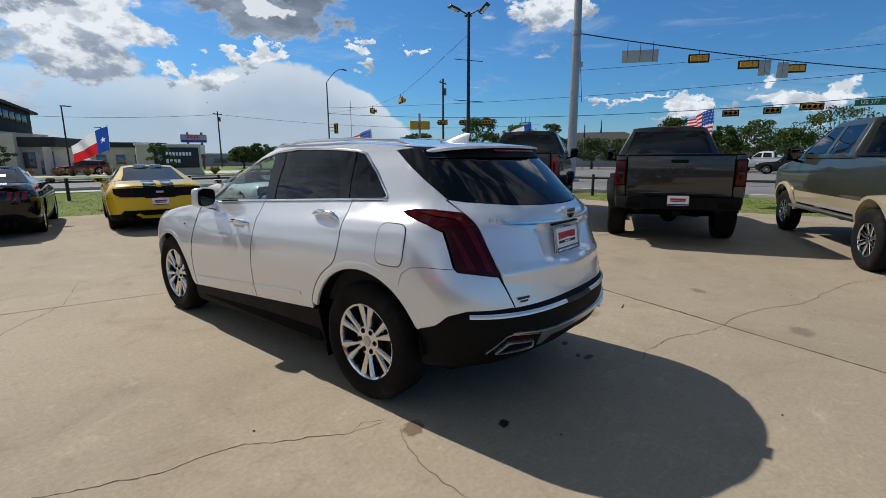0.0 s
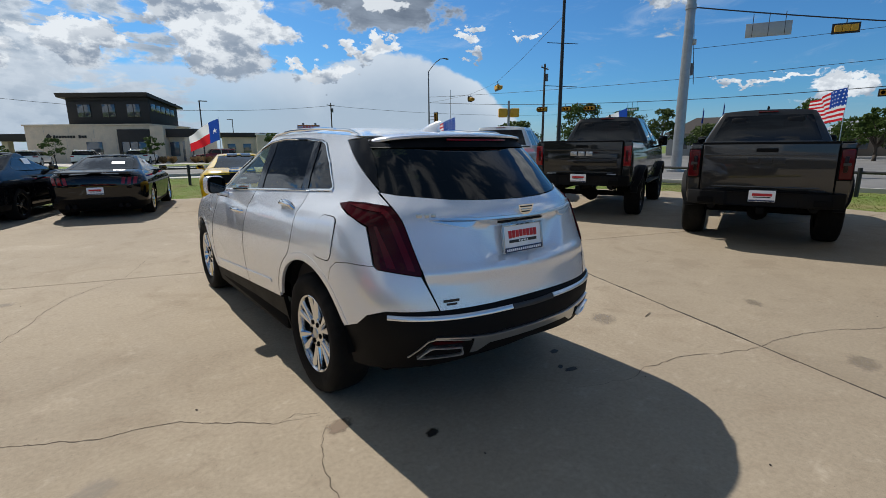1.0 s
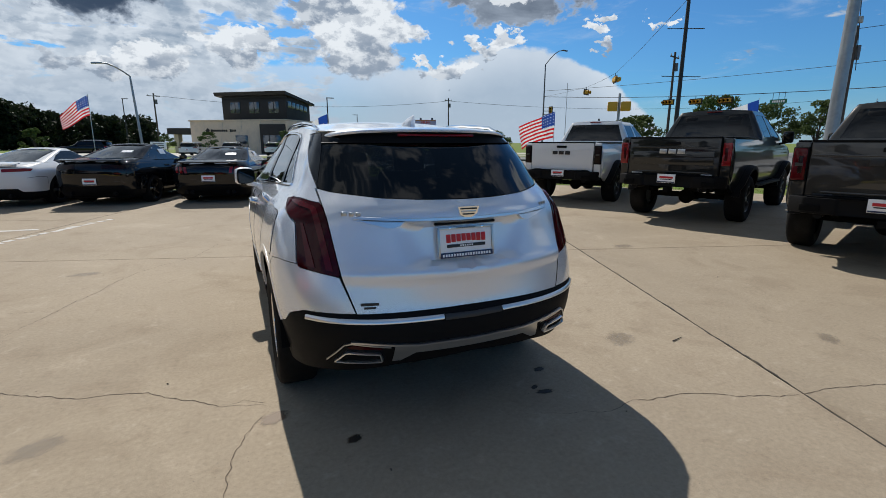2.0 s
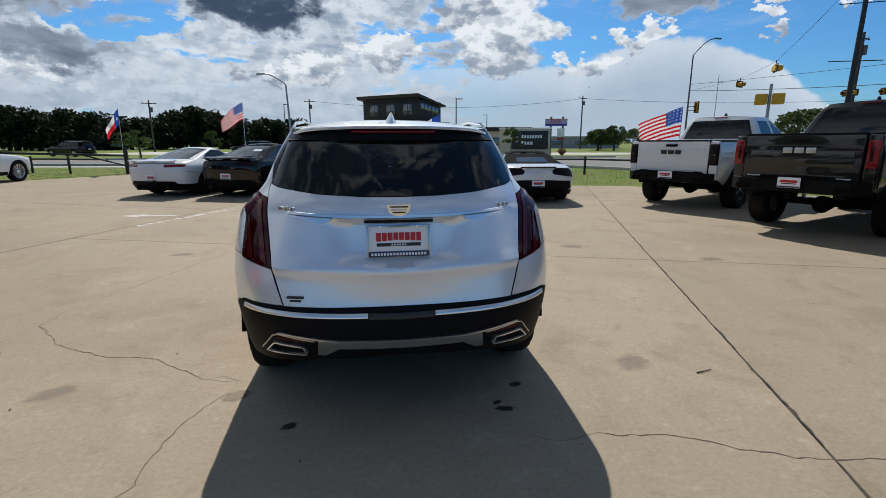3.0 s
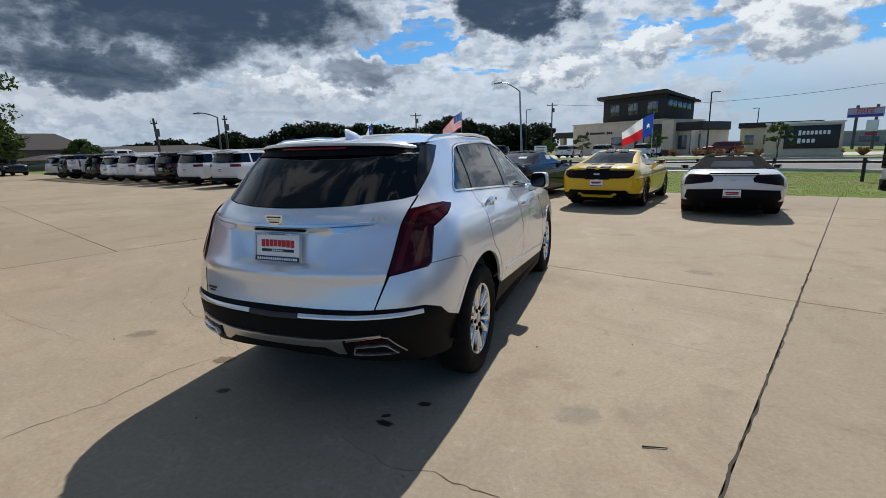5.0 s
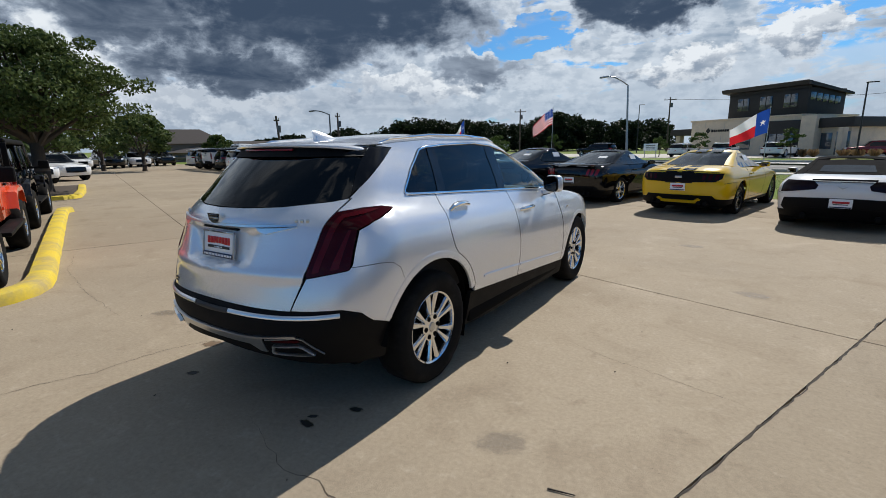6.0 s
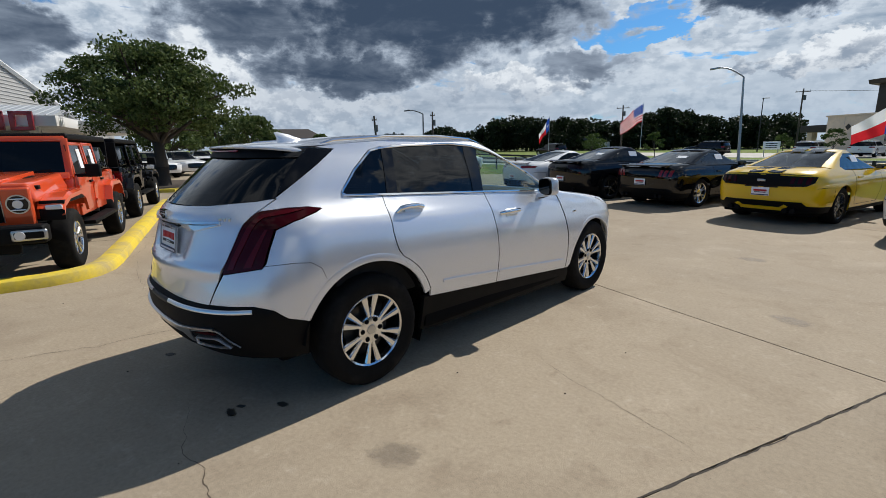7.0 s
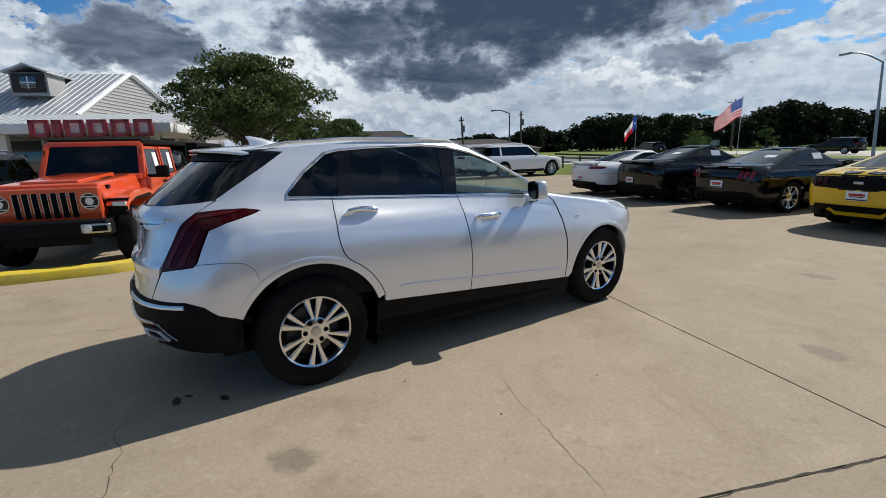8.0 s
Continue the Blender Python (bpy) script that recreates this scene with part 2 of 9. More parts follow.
LAMP_CLEAR = material("clear_lamp_lens", (0.70, 0.72, 0.74), 0.08, 0.3, coat=1.0)
AMBER = material("amber_lens", (0.75, 0.25, 0.02), 0.2, coat=0.8)
GLASS_DARK = glass("privacy_glass", (0.020, 0.021, 0.023))
GLASS_CLEAR = glass("green_tint_glass", (0.74, 0.87, 0.85))
GLASS_MID = glass("tinted_glass", (0.12, 0.13, 0.13))
PLATE_WHITE = material("plate_white", (0.90, 0.90, 0.90), 0.4)
RED_INK = material("red_ink", (0.55, 0.015, 0.02), 0.4)
BLACK_INK = material("black_ink", (0.012, 0.012, 0.014), 0.4)
BLUE_INK = material("dark_blue_ink", (0.02, 0.035, 0.09), 0.4)


# ---- building tools ----
def mesh_object(name, bm, mat, parent=None, label="", smooth=True):
    bmesh.ops.remove_doubles(bm, verts=bm.verts, dist=1e-5)
    data = bpy.data.meshes.new(name)
    bm.to_mesh(data)
    bm.free()
    for m in mat if isinstance(mat, (list, tuple)) else [mat]:
        data.materials.append(m)
    if smooth:
        data.shade_smooth()
        data.set_sharp_from_angle(angle=radians(36))
    ob = new(name, data)
    if parent:
        ob.parent = parent
    return tagged(ob, label)


def part(name, bm, mat, parent, label="", smooth=True):
    return mesh_object(name, bm, mat, parent, label, smooth)


def thing(name, m, label, category, group="", kind=""):
    """An empty at the base of a thing, which carries its parts."""
    ob = new(name)
    ob.empty_display_size = 0.2
    ob.matrix_world = m
    return tagged(ob, label, category, group, kind)


def box(bm, size, at=(0, 0, 0), turn=(0, 0, 0), bevel=0.0, segments=2, taper=(1, 1)):
    """A bevelled box; taper narrows its top in x and y."""
    made = bmesh.ops.create_cube(bm, size=1.0)["verts"]
    for v in made:
        k = v.co.z > 0
        v.co = Vector((v.co.x * size[0] * (taper[0] if k else 1), v.co.y * size[1] * (taper[1] if k else 1), v.co.z * size[2]))
    if bevel:
        edges = list({e for v in made for e in v.link_edges})
        out = bmesh.ops.bevel(bm, geom=edges, offset=bevel, segments=segments, affect="EDGES", profile=0.6)
        made = list({v for f in out["faces"] for v in f.verts} | {v for v in made if v.is_valid})
    bmesh.ops.transform(bm, matrix=pose(*at, *turn), verts=made)
    return made


def boxed(size, at=(0, 0, 0), turn=(0, 0, 0), bevel=0.0, segments=2, taper=(1, 1)):
    bm = bmesh.new()
    box(bm, size, at, turn, bevel, segments, taper)
    return bm


def rod(bm, a, b, r1, r2=None, sides=12, caps=True):
    """A tapered round bar from a to b."""
    a, b = Vector(a), Vector(b)
    r2 = r1 if r2 is None else r2
    turn = (b - a).to_track_quat("Z", "Y").to_matrix()
    rings = []
    for c, r in ((a, r1), (b, r2)):
        rings.append([bm.verts.new(c + turn @ Vector((r * math.cos(t), r * math.sin(t), 0))) for t in (2 * math.pi * k / sides for k in range(sides))])
    for k in range(sides):
        bm.faces.new((rings[0][k], rings[0][(k + 1) % sides], rings[1][(k + 1) % sides], rings[1][k]))
    if caps:
        bm.faces.new(rings[0][::-1])
        bm.faces.new(rings[1])


def rodded(a, b, r1, r2=None, sides=12):
    bm = bmesh.new()
    rod(bm, a, b, r1, r2, sides)
    return bm


def tube(bm, points, r, sides=8):
    """A round bar along a line of points; r is one radius, or one for each point."""
    pts = [Vector(p) for p in points]
    rings = []
    for k, p in enumerate(pts):
        along = (pts[min(k + 1, len(pts) - 1)] - pts[max(k - 1, 0)]).normalized()
        turn = along.to_track_quat("Z", "Y").to_matrix()
        rr = r[k] if isinstance(r, (list, tuple)) else r
        rings.append([bm.verts.new(p + turn @ Vector((rr * math.cos(t), rr * math.sin(t), 0))) for t in (2 * math.pi * j / sides for j in range(sides))])
    for a, b in zip(rings, rings[1:]):
        for j in range(sides):
            bm.faces.new((a[j], a[(j + 1) % sides], b[(j + 1) % sides], b[j]))
    bm.faces.new(rings[0][::-1])
    bm.faces.new(rings[-1])


def lathe(bm, profile, sides=40, axis="X"):
    """Turns a profile of (along, radius) round an axis."""
    rings = []
    for a, r in profile:
        ring = []
        for k in range(sides):
            t = 2 * math.pi * k / sides
            c, s = r * math.cos(t), r * math.sin(t)
            ring.append(bm.verts.new((a, c, s) if axis == "X" else (c, s, a)))
        rings.append(ring)
    for p, q in zip(rings, rings[1:]):
        for k in range(sides):
            bm.faces.new((p[k], p[(k + 1) % sides], q[(k + 1) % sides], q[k]))
    return rings


def slab(bm, outline, z0, z1):
    """An upright prism over an outline in the plan."""
    low = [bm.verts.new((x, y, z0)) for x, y in outline]
    top = [bm.verts.new((x, y, z1)) for x, y in outline]
    n = len(outline)
    for k in range(n):
        bm.faces.new((low[k], low[(k + 1) % n], top[(k + 1) % n], top[k]))
    bm.faces.new(top)
    bm.faces.new(low[::-1])


def plate(bm, outline, y0, y1):
    """A prism over an outline in x and z, between y0 and y1."""
    a = [bm.verts.new((x, y0, z)) for x, z in outline]
    b = [bm.verts.new((x, y1, z)) for x, z in outline]
    n = len(outline)
    for k in range(n):
        bm.faces.new((a[k], a[(k + 1) % n], b[(k + 1) % n], b[k]))
    bm.faces.new(a[::-1])
    bm.faces.new(b)
    bmesh.ops.recalc_face_normals(bm, faces=bm.faces)


def curve(points):
    """A smooth monotone curve through (t, value) pairs, for arrays."""
    t = np.array([p[0] for p in points], float)
    v = np.array([p[1] for p in points], float)
    if len(t) == 1:
        return lambda x: np.full(np.shape(x), v[0])
    h, d = np.diff(t), np.diff(v) / np.diff(t)
    m = np.zeros(len(t))
    m[0], m[-1] = d[0], d[-1]
    for k in range(1, len(t) - 1):
        if d[k - 1] * d[k] > 0:
            w1, w2 = 2 * h[k] + h[k - 1], h[k] + 2 * h[k - 1]
            m[k] = (w1 + w2) / (w1 / d[k - 1] + w2 / d[k])

    def value(x):
        x = np.clip(np.asarray(x, float), t[0], t[-1])
        k = np.clip(np.searchsorted(t, x) - 1, 0, len(t) - 2)
        u = (x - t[k]) / h[k]
        return ((1 + 2 * u) * (1 - u) ** 2 * v[k] + u * (1 - u) ** 2 * h[k] * m[k] + u * u * (3 - 2 * u) * v[k + 1] + u * u * (u - 1) * h[k] * m[k + 1])

    return value


class Shape:
    """The outer skin of a vehicle. Each level z is one outline in the plan: a rear corner, a flank, a front corner.
    A place on it is (q, z): q 0 to 1 the rear from its middle to the flank, 1 to 2 the flank, 2 to 3 the front to its middle."""

    def __init__(self, wide, rear, front, flank_rear, flank_front, round_rear, round_front, slope=0.0, taper=((0, 1),), cabin=((0, 1),), cabin_z=(9, 10)):
        self.wide, self.rear, self.front = curve(wide), curve(rear), curve(front)
        self.ya, self.yb, self.na, self.nb = curve(flank_rear), curve(flank_front), curve(round_rear), curve(round_front)
        self.slope, self.taper, self.cabin, self.cabin_z = slope, curve(taper), curve(cabin), cabin_z

    def width(self, y, z):
        zn = z + self.slope * np.clip(y, -0.3, 3.0)
        k = np.clip((zn - self.cabin_z[0]) / (self.cabin_z[1] - self.cabin_z[0]), 0, 1)
        k = k * k * (3 - 2 * k)
        return self.wide(zn) * self.taper(y) * (1 + k * (self.cabin(y) - 1))

    def at(self, q, z):
        q, z = np.asarray(q, float), np.asarray(z, float)
        ya, yb = self.ya(z), self.yb(z)
        y_mid = ya + (yb - ya) * np.clip(q - 1, 0, 1)
        a = np.clip(q, 0, 1) * math.pi / 2
        b = np.clip(3 - q, 0, 1) * math.pi / 2
        na, nb = self.na(z), self.nb(z)
        x_r = self.width(ya, z) * np.sin(a) ** (2 / na)
        y_r = ya - (ya - self.rear(z)) * np.maximum(np.cos(a), 0) ** (2 / na)
        x_f = self.width(yb, z) * np.sin(b) ** (2 / nb)
        y_f = yb + (self.front(z) - yb) * np.maximum(np.cos(b), 0) ** (2 / nb)
        x = np.where(q < 1, x_r, np.where(q > 2, x_f, self.width(y_mid, z)))
        y = np.where(q < 1, y_r, np.where(q > 2, y_f, y_mid))
        return np.stack([x, y, z + 0 * q], -1)

    def normal(self, q, z, e=0.004):
        q = np.clip(q, 0.004, 2.996)
        du = self.at(q + e, z) - self.at(q - e, z)
        dv = self.at(q, z + e) - self.at(q, z - e)
        n = np.cross(du, dv)
        return n / np.maximum(np.linalg.norm(n, axis=-1, keepdims=True), 1e-9)

    def q_of_y(self, y, z):
        """The place along the outline of a point of the flank, or of the corners, by its y."""
        ya, yb = float(self.ya(z)), float(self.yb(z))
        if y >= yb:
            k = min(max((y - yb) / max(float(self.front(z)) - yb, 1e-6), 0), 1)
            return 3 - math.acos(min(k ** (float(self.nb(z)) / 2), 1)) * 2 / math.pi
        if y <= ya:
            k = min(max((ya - y) / max(ya - float(self.rear(z)), 1e-6), 0), 1)
            return math.acos(min(k ** (float(self.na(z)) / 2), 1)) * 2 / math.pi
        return 1 + (y - ya) / (yb - ya)

    def q_of_x(self, x, z, front=False):
        """The same by x, on the rear or the front."""
        y = self.yb(z) if front else self.ya(z)
        n = float(self.nb(z) if front else self.na(z))
        k = min(max(abs(x) / float(self.width(y, z)), 0), 1)
        a = math.asin(min(k ** (n / 2), 1)) * 2 / math.pi
        return 3 - a if front else a

    def point(self, p, off=0.0):
        """A place (kind, a, z), of kind y, x or f, on the skin, off outwards from it."""
        q = self.key(p)[0]
        return Vector(self.at(q, p[2]) + off * self.normal(np.array(q), np.array(p[2])))

    def key(self, p):
        kind, a, z = p
        return ((self.q_of_y(a, z) if kind == "y" else self.q_of_x(a, z, kind == "f")), z)


def inside(px, py, poly):
    hit = np.zeros(np.shape(px), bool)
    n = len(poly)
    for k in range(n):
        (x1, y1), (x2, y2) = poly[k], poly[(k + 1) % n]
        if y1 != y2:
            hit ^= ((y1 > py) != (y2 > py)) & (px < (x2 - x1) * (py - y1) / (y2 - y1) + x1)
    return hit


def fine_line(shape, points, step, close=True):
    """Points of (kind, a, z), with steps between them, as keys."""
    out = []
    n = len(points)
    for k in range(n if close else n - 1):
        a, b = points[k], points[(k + 1) % n]
        if a[0] == b[0]:
            m = max(1, int(math.hypot(b[1] - a[1], b[2] - a[2]) / step))
            out += [shape.key((a[0], a[1] + (b[1] - a[1]) * j / m, a[2] + (b[2] - a[2]) * j / m)) for j in range(m)]
        else:
            ka, kb = shape.key(a), shape.key(b)
            m = max(1, int(math.hypot((kb[0] - ka[0]), kb[1] - ka[1]) / step))
            out += [(ka[0] + (kb[0] - ka[0]) * j / m, ka[1] + (kb[1] - ka[1]) * j / m) for j in range(m)]
    if not close:
        out.append(shape.key(points[-1]))
    return out


def metric(q):
    return np.interp(q, (0, 1, 2, 3), (0, 1.15, 3.65, 4.8))


def unmetric(m):
    return np.interp(m, (0, 1.15, 3.65, 4.8), (0, 1, 2, 3))


def skin(shape, outline, holes=(), off=0.0, step=0.06, lip=0.018, sides="R", dent=None):
    """A piece of a vehicle's skin inside an outline, less its holes, with edges turned in by lip. sides: R, L, or both as one mesh (B).
    dent(points): moves the points of the skin (n x 3)."""
    from mathutils.geometry import delaunay_2d_cdt
    loops = [fine_line(shape, outline, step)] + [fine_line(shape, h, step) for h in holes]
    flat = [[(float(metric(q)), z) for q, z in loop] for loop in loops]
    verts, edges = [], []
    for loop in flat:
        k = len(verts)
        verts += loop
        edges += [(k + j, k + (j + 1) % len(loop)) for j in range(len(loop))]
    xs, ys = [p[0] for p in flat[0]], [p[1] for p in flat[0]]
    gx, gy = np.meshgrid(np.arange(min(xs) + step / 2, max(xs), step), np.arange(min(ys) + step / 2, max(ys), step))
    gx, gy = gx.ravel(), gy.ravel()
    ok = inside(gx, gy, flat[0])
    for h in flat[1:]:
        ok &= ~inside(gx, gy, h)
    edge = np.array(verts)
    gx, gy = gx[ok], gy[ok]
    if len(gx):
        near = np.min((gx[:, None] - edge[None, :, 0]) ** 2 + (gy[:, None] - edge[None, :, 1]) ** 2, axis=1)
        gx, gy = gx[near > (0.45 * step) ** 2], gy[near > (0.45 * step) ** 2]
    verts += list(zip(gx.tolist(), gy.tolist()))
    co, _, tris, *_ = delaunay_2d_cdt([Vector(v) for v in verts], edges, [], 0, 1e-6)
    flatco = np.array([(c.x, c.y) for c in co])
    mid = np.array([flatco[list(t)].mean(0) for t in tris])
    keep = inside(mid[:, 0], mid[:, 1], flat[0])
    for h in flat[1:]:
        keep &= ~inside(mid[:, 0], mid[:, 1], h)
    tris = [t for t, k in zip(tris, keep) if k]
    q = unmetric(flatco[:, 0])
    z = flatco[:, 1]
    nrm = shape.normal(q, z)
    pts = shape.at(q, z) + off * nrm
    if dent:
        pts = dent(pts)
    bm = bmesh.new()
    for side in ((1,) if sides == "R" else (-1,) if sides == "L" else (1, -1)):
        f = np.array((side, 1, 1))
        vs = [bm.verts.new(p * f) for p in pts]
        count = {}
        for t in tris:
            t = t if side == 1 else t[::-1]
            a, b, c = (vs[k] for k in t)
            if len({a, b, c}) == 3:
                try:
                    bm.faces.new((a, b, c))
                except ValueError:
                    continue
            for i, j in zip(t, t[1:] + t[:1] if isinstance(t, list) else (*t[1:], t[0])):
                count[(i, j)] = 1
        if lip:
            rim = [e for e in count if (e[1], e[0]) not in count]
            low = {}
            for i, j in rim:
                if sides == "B" and abs(pts[i][0]) < 1e-4 and abs(pts[j][0]) < 1e-4:
                    continue
                for k in (i, j):
                    if k not in low:
                        low[k] = (bm.verts.new(pts[k] * f), bm.verts.new((pts[k] - lip * nrm[k]) * f))
                bm.faces.new((low[i][0], low[j][0], low[j][1], low[i][1])[::-1])
    loose = [v for v in bm.verts if not v.link_faces]
    bmesh.ops.delete(bm, geom=loose, context="VERTS")
    bmesh.ops.remove_doubles(bm, verts=bm.verts, dist=2e-4)
    bmesh.ops.recalc_face_normals(bm, faces=[])
    return bm


def strip(shape, points, width, proud=0.004, step=0.04, sides="R", sink=0.012):
    """A narrow moulding along a line on the skin."""
    bm = bmesh.new()
    keys = fine_line(shape, points, step, close=False)
    q, z = np.array([k[0] for k in keys]), np.array([k[1] for k in keys])
    mid, nrm = shape.at(q, z), shape.normal(q, z)
    along = np.gradient(mid, axis=0)
    across = np.cross(nrm, along)
    across /= np.maximum(np.linalg.norm(across, axis=1, keepdims=True), 1e-9)
    prof = ((-0.5, -sink), (-0.5, proud * 0.4), (-0.3, proud), (0.3, proud), (0.5, proud * 0.4), (0.5, -sink))
    for side in ((1,) if sides == "R" else (-1,) if sides == "L" else (1, -1)):
        f = np.array((side, 1, 1))
        rows = [[bm.verts.new((m + a * width * u + n * h) * f) for u, h in prof] for m, a, n in zip(mid, across, nrm)]
        for r1, r2 in zip(rows, rows[1:]):
            for k in range(len(prof) - 1):
                face = (r1[k], r2[k], r2[k + 1], r1[k + 1])
                bm.faces.new(face if side == 1 else face[::-1])
        for row in (rows[0], rows[-1]):
            bm.faces.new(row)
    bmesh.ops.recalc_face_normals(bm, faces=bm.faces)
    return bm


def lid(shape, top, crown, y0=None, y1=None, step=0.08, lip=0.0, rows=9):
    """The roof: closes the skin above its upper edge, whose height is top(y)."""
    q = np.linspace(0, 3, 240)
    y = np.interp(q, (0, 1, 2, 3), (float(shape.rear(top(-9))), float(shape.ya(top(-9))), float(shape.yb(top(9))), float(shape.front(top(9)))))
    for _ in range(6):
        y = shape.at(q, top(y))[:, 1]
    edge = shape.at(q, top(y))
    order = np.argsort(edge[:, 1])
    edge = edge[order]
    a, b = edge[0, 1] if y0 is None else y0, edge[-1, 1] if y1 is None else y1
    n = max(4, int((b - a) / step))
    u = np.linspace(0, 1, n + 1)
    ys = a + (b - a) * (0.5 - 0.5 * np.cos(np.pi * u))
    bm = bmesh.new()
    grid = []
    for yy in ys:
        xe, ze = float(np.interp(yy, edge[:, 1], edge[:, 0])), float(np.interp(yy, edge[:, 1], edge[:, 2]))
        row = []
        for p in np.linspace(-1, 1, 2 * rows + 1):
            row.append(bm.verts.new((xe * p, yy, ze + float(crown(yy)) * (1 - abs(p) ** 2.4))))
        grid.append(row)
    for r1, r2 in zip(grid, grid[1:]):
        for k in range(len(r1) - 1):
            bm.faces.new((r1[k], r1[k + 1], r2[k + 1], r2[k]))
    return bm


def arch_line(y0, z0, r, a0, a1, n=14, squash=1.0):
    """Part of a wheel opening, as points of the flank; the angles run from the front (0) over the top (90) to the rear (180)."""
    return [("y", y0 + r * math.cos(radians(a0 + (a1 - a0) * k / n)), z0 + r * squash * math.sin(radians(a0 + (a1 - a0) * k / n))) for k in range(n + 1)]


# ---- ground ----
GRASS = material("grass_ground", (0.135, 0.205, 0.036), 0.95, vary=0.45, scale=0.40, fine=7, bump=0.8, second=(0.23, 0.19, 0.085), amount=0.45, spec=0.15)
ASPHALT = material("road_surface", (0.20, 0.195, 0.185), 0.85, vary=0.15, scale=0.25, fine=30, bump=0.15, second=(0.14, 0.135, 0.13), amount=0.5, spec=0.3)
JOINT = material("joint_filler", (0.055, 0.045, 0.035), 0.95, vary=0.3, fine=60)
CRACK = material("crack_dirt", (0.105, 0.078, 0.054), 0.95, vary=0.3, fine=90)
LINE_WHITE = material("road_paint", (0.62, 0.60, 0.56), 0.8, vary=0.2, scale=3, fine=30, second=(0.42, 0.37, 0.30), amount=0.6)
WALK = material("pale_concrete", (0.50, 0.47, 0.42), 0.85, vary=0.1, scale=0.6, fine=18, second=(0.42, 0.39, 0.34))


def concrete():
    """Old tan concrete: broad stains, tyre film, aggregate, and a tint of its own for each slab."""
    m = bpy.data.materials.new("tan_concrete")
    m.use_nodes = True
    n = Nodes(m.node_tree)
    co = n.add("ShaderNodeTexCoord").outputs["Object"]
    broad = n.noise(co, 0.22, 5.0, 0.6, 0.6)
    middle = n.noise(co, 1.3, 6.0, 0.62, 0.8)
    grain = n.noise(co, 38.0, 6.0, 0.7)
    speck = n.noise(co, 190.0, 2.0, 0.5)
    colour = n.mix(n.smooth(broad, 0.38, 0.66), (0.360, 0.294, 0.210), (0.310, 0.253, 0.182))
    colour = n.mix(n.math("MULTIPLY", n.smooth(middle, 0.50, 0.72), 0.55), colour, (0.258, 0.202, 0.142))
    colour = n.mix(n.math("MULTIPLY", n.smooth(middle, 0.42, 0.28), 0.5), colour, (0.428, 0.350, 0.254))
    stain = n.math("MULTIPLY", n.smooth(n.noise(co, 0.75, 4.0, 0.7, 1.6), 0.62, 0.74), 0.35)
    colour = n.mix(stain, colour, (0.195, 0.150, 0.105))
    # blotches and pale scuffs a hand's width across, pits and dark grit
    blotch = n.noise(co, 7.0, 6.0, 0.68, 0.5)
    colour = n.mix(n.math("MULTIPLY", n.smooth(blotch, 0.54, 0.74), 0.40), colour, (0.225, 0.172, 0.120))
    colour = n.mix(n.math("MULTIPLY", n.smooth(blotch, 0.44, 0.26), 0.40), colour, (0.48, 0.405, 0.31))
    drag = n.add("ShaderNodeVectorMath", {0: co, 1: (0.8, 7.0, 1.0)}, operation="MULTIPLY").outputs[0]
    colour = n.mix(n.math("MULTIPLY", n.smooth(n.noise(drag, 1.6, 5.0, 0.65, 0.3), 0.60, 0.80), 0.22), colour, (0.200, 0.155, 0.110))
    grit = n.add("ShaderNodeTexVoronoi", {"Vector": co, "Scale": 42.0}).outputs["Distance"]
    colour = n.mix(n.math("MULTIPLY", n.math("MULTIPLY", n.smooth(grit, 0.13, 0.05), n.smooth(n.noise(co, 3.0, 3.0), 0.46, 0.62)), 0.70), colour, (0.085, 0.062, 0.043))
    shade = n.math("ADD", n.math("MULTIPLY_ADD", grain, 0.72, 0.46), n.math("MULTIPLY", speck, 0.36))
    shade = n.math("MULTIPLY", shade, n.math("MULTIPLY_ADD", n.add("ShaderNodeObjectInfo").outputs["Random"], 0.10, 0.95))
    colour = n.mix(1.0, colour, n.add("ShaderNodeCombineColor", {0: shade, 1: shade, 2: shade}).outputs[0], "MULTIPLY")
    height = n.math("ADD", n.math("MULTIPLY", grain, 0.6), n.math("MULTIPLY", speck, 0.4))
    bump = n.add("ShaderNodeBump", {"Strength": 0.45, "Distance": 0.006, "Height": height}).outputs[0]
    rough = n.math("MULTIPLY_ADD", middle, 0.25, 0.68)
    n.add("ShaderNodeOutputMaterial", {0: n.add("ShaderNodeBsdfPrincipled", {"Base Color": colour, "Roughness": rough, "Specular IOR Level": 0.18, "Normal": bump}).outputs[0]})
    return m


CONCRETE = concrete()
bm = bmesh.new()
slab(bm, [(-3000, -3000), (3000, -3000), (3000, 3000), (-3000, 3000)], -1.0, -0.045)
tagged(mesh_object("ground", bm, GRASS, smooth=False), "green and straw-coloured grass ground to the horizon", "ground", kind="structure")

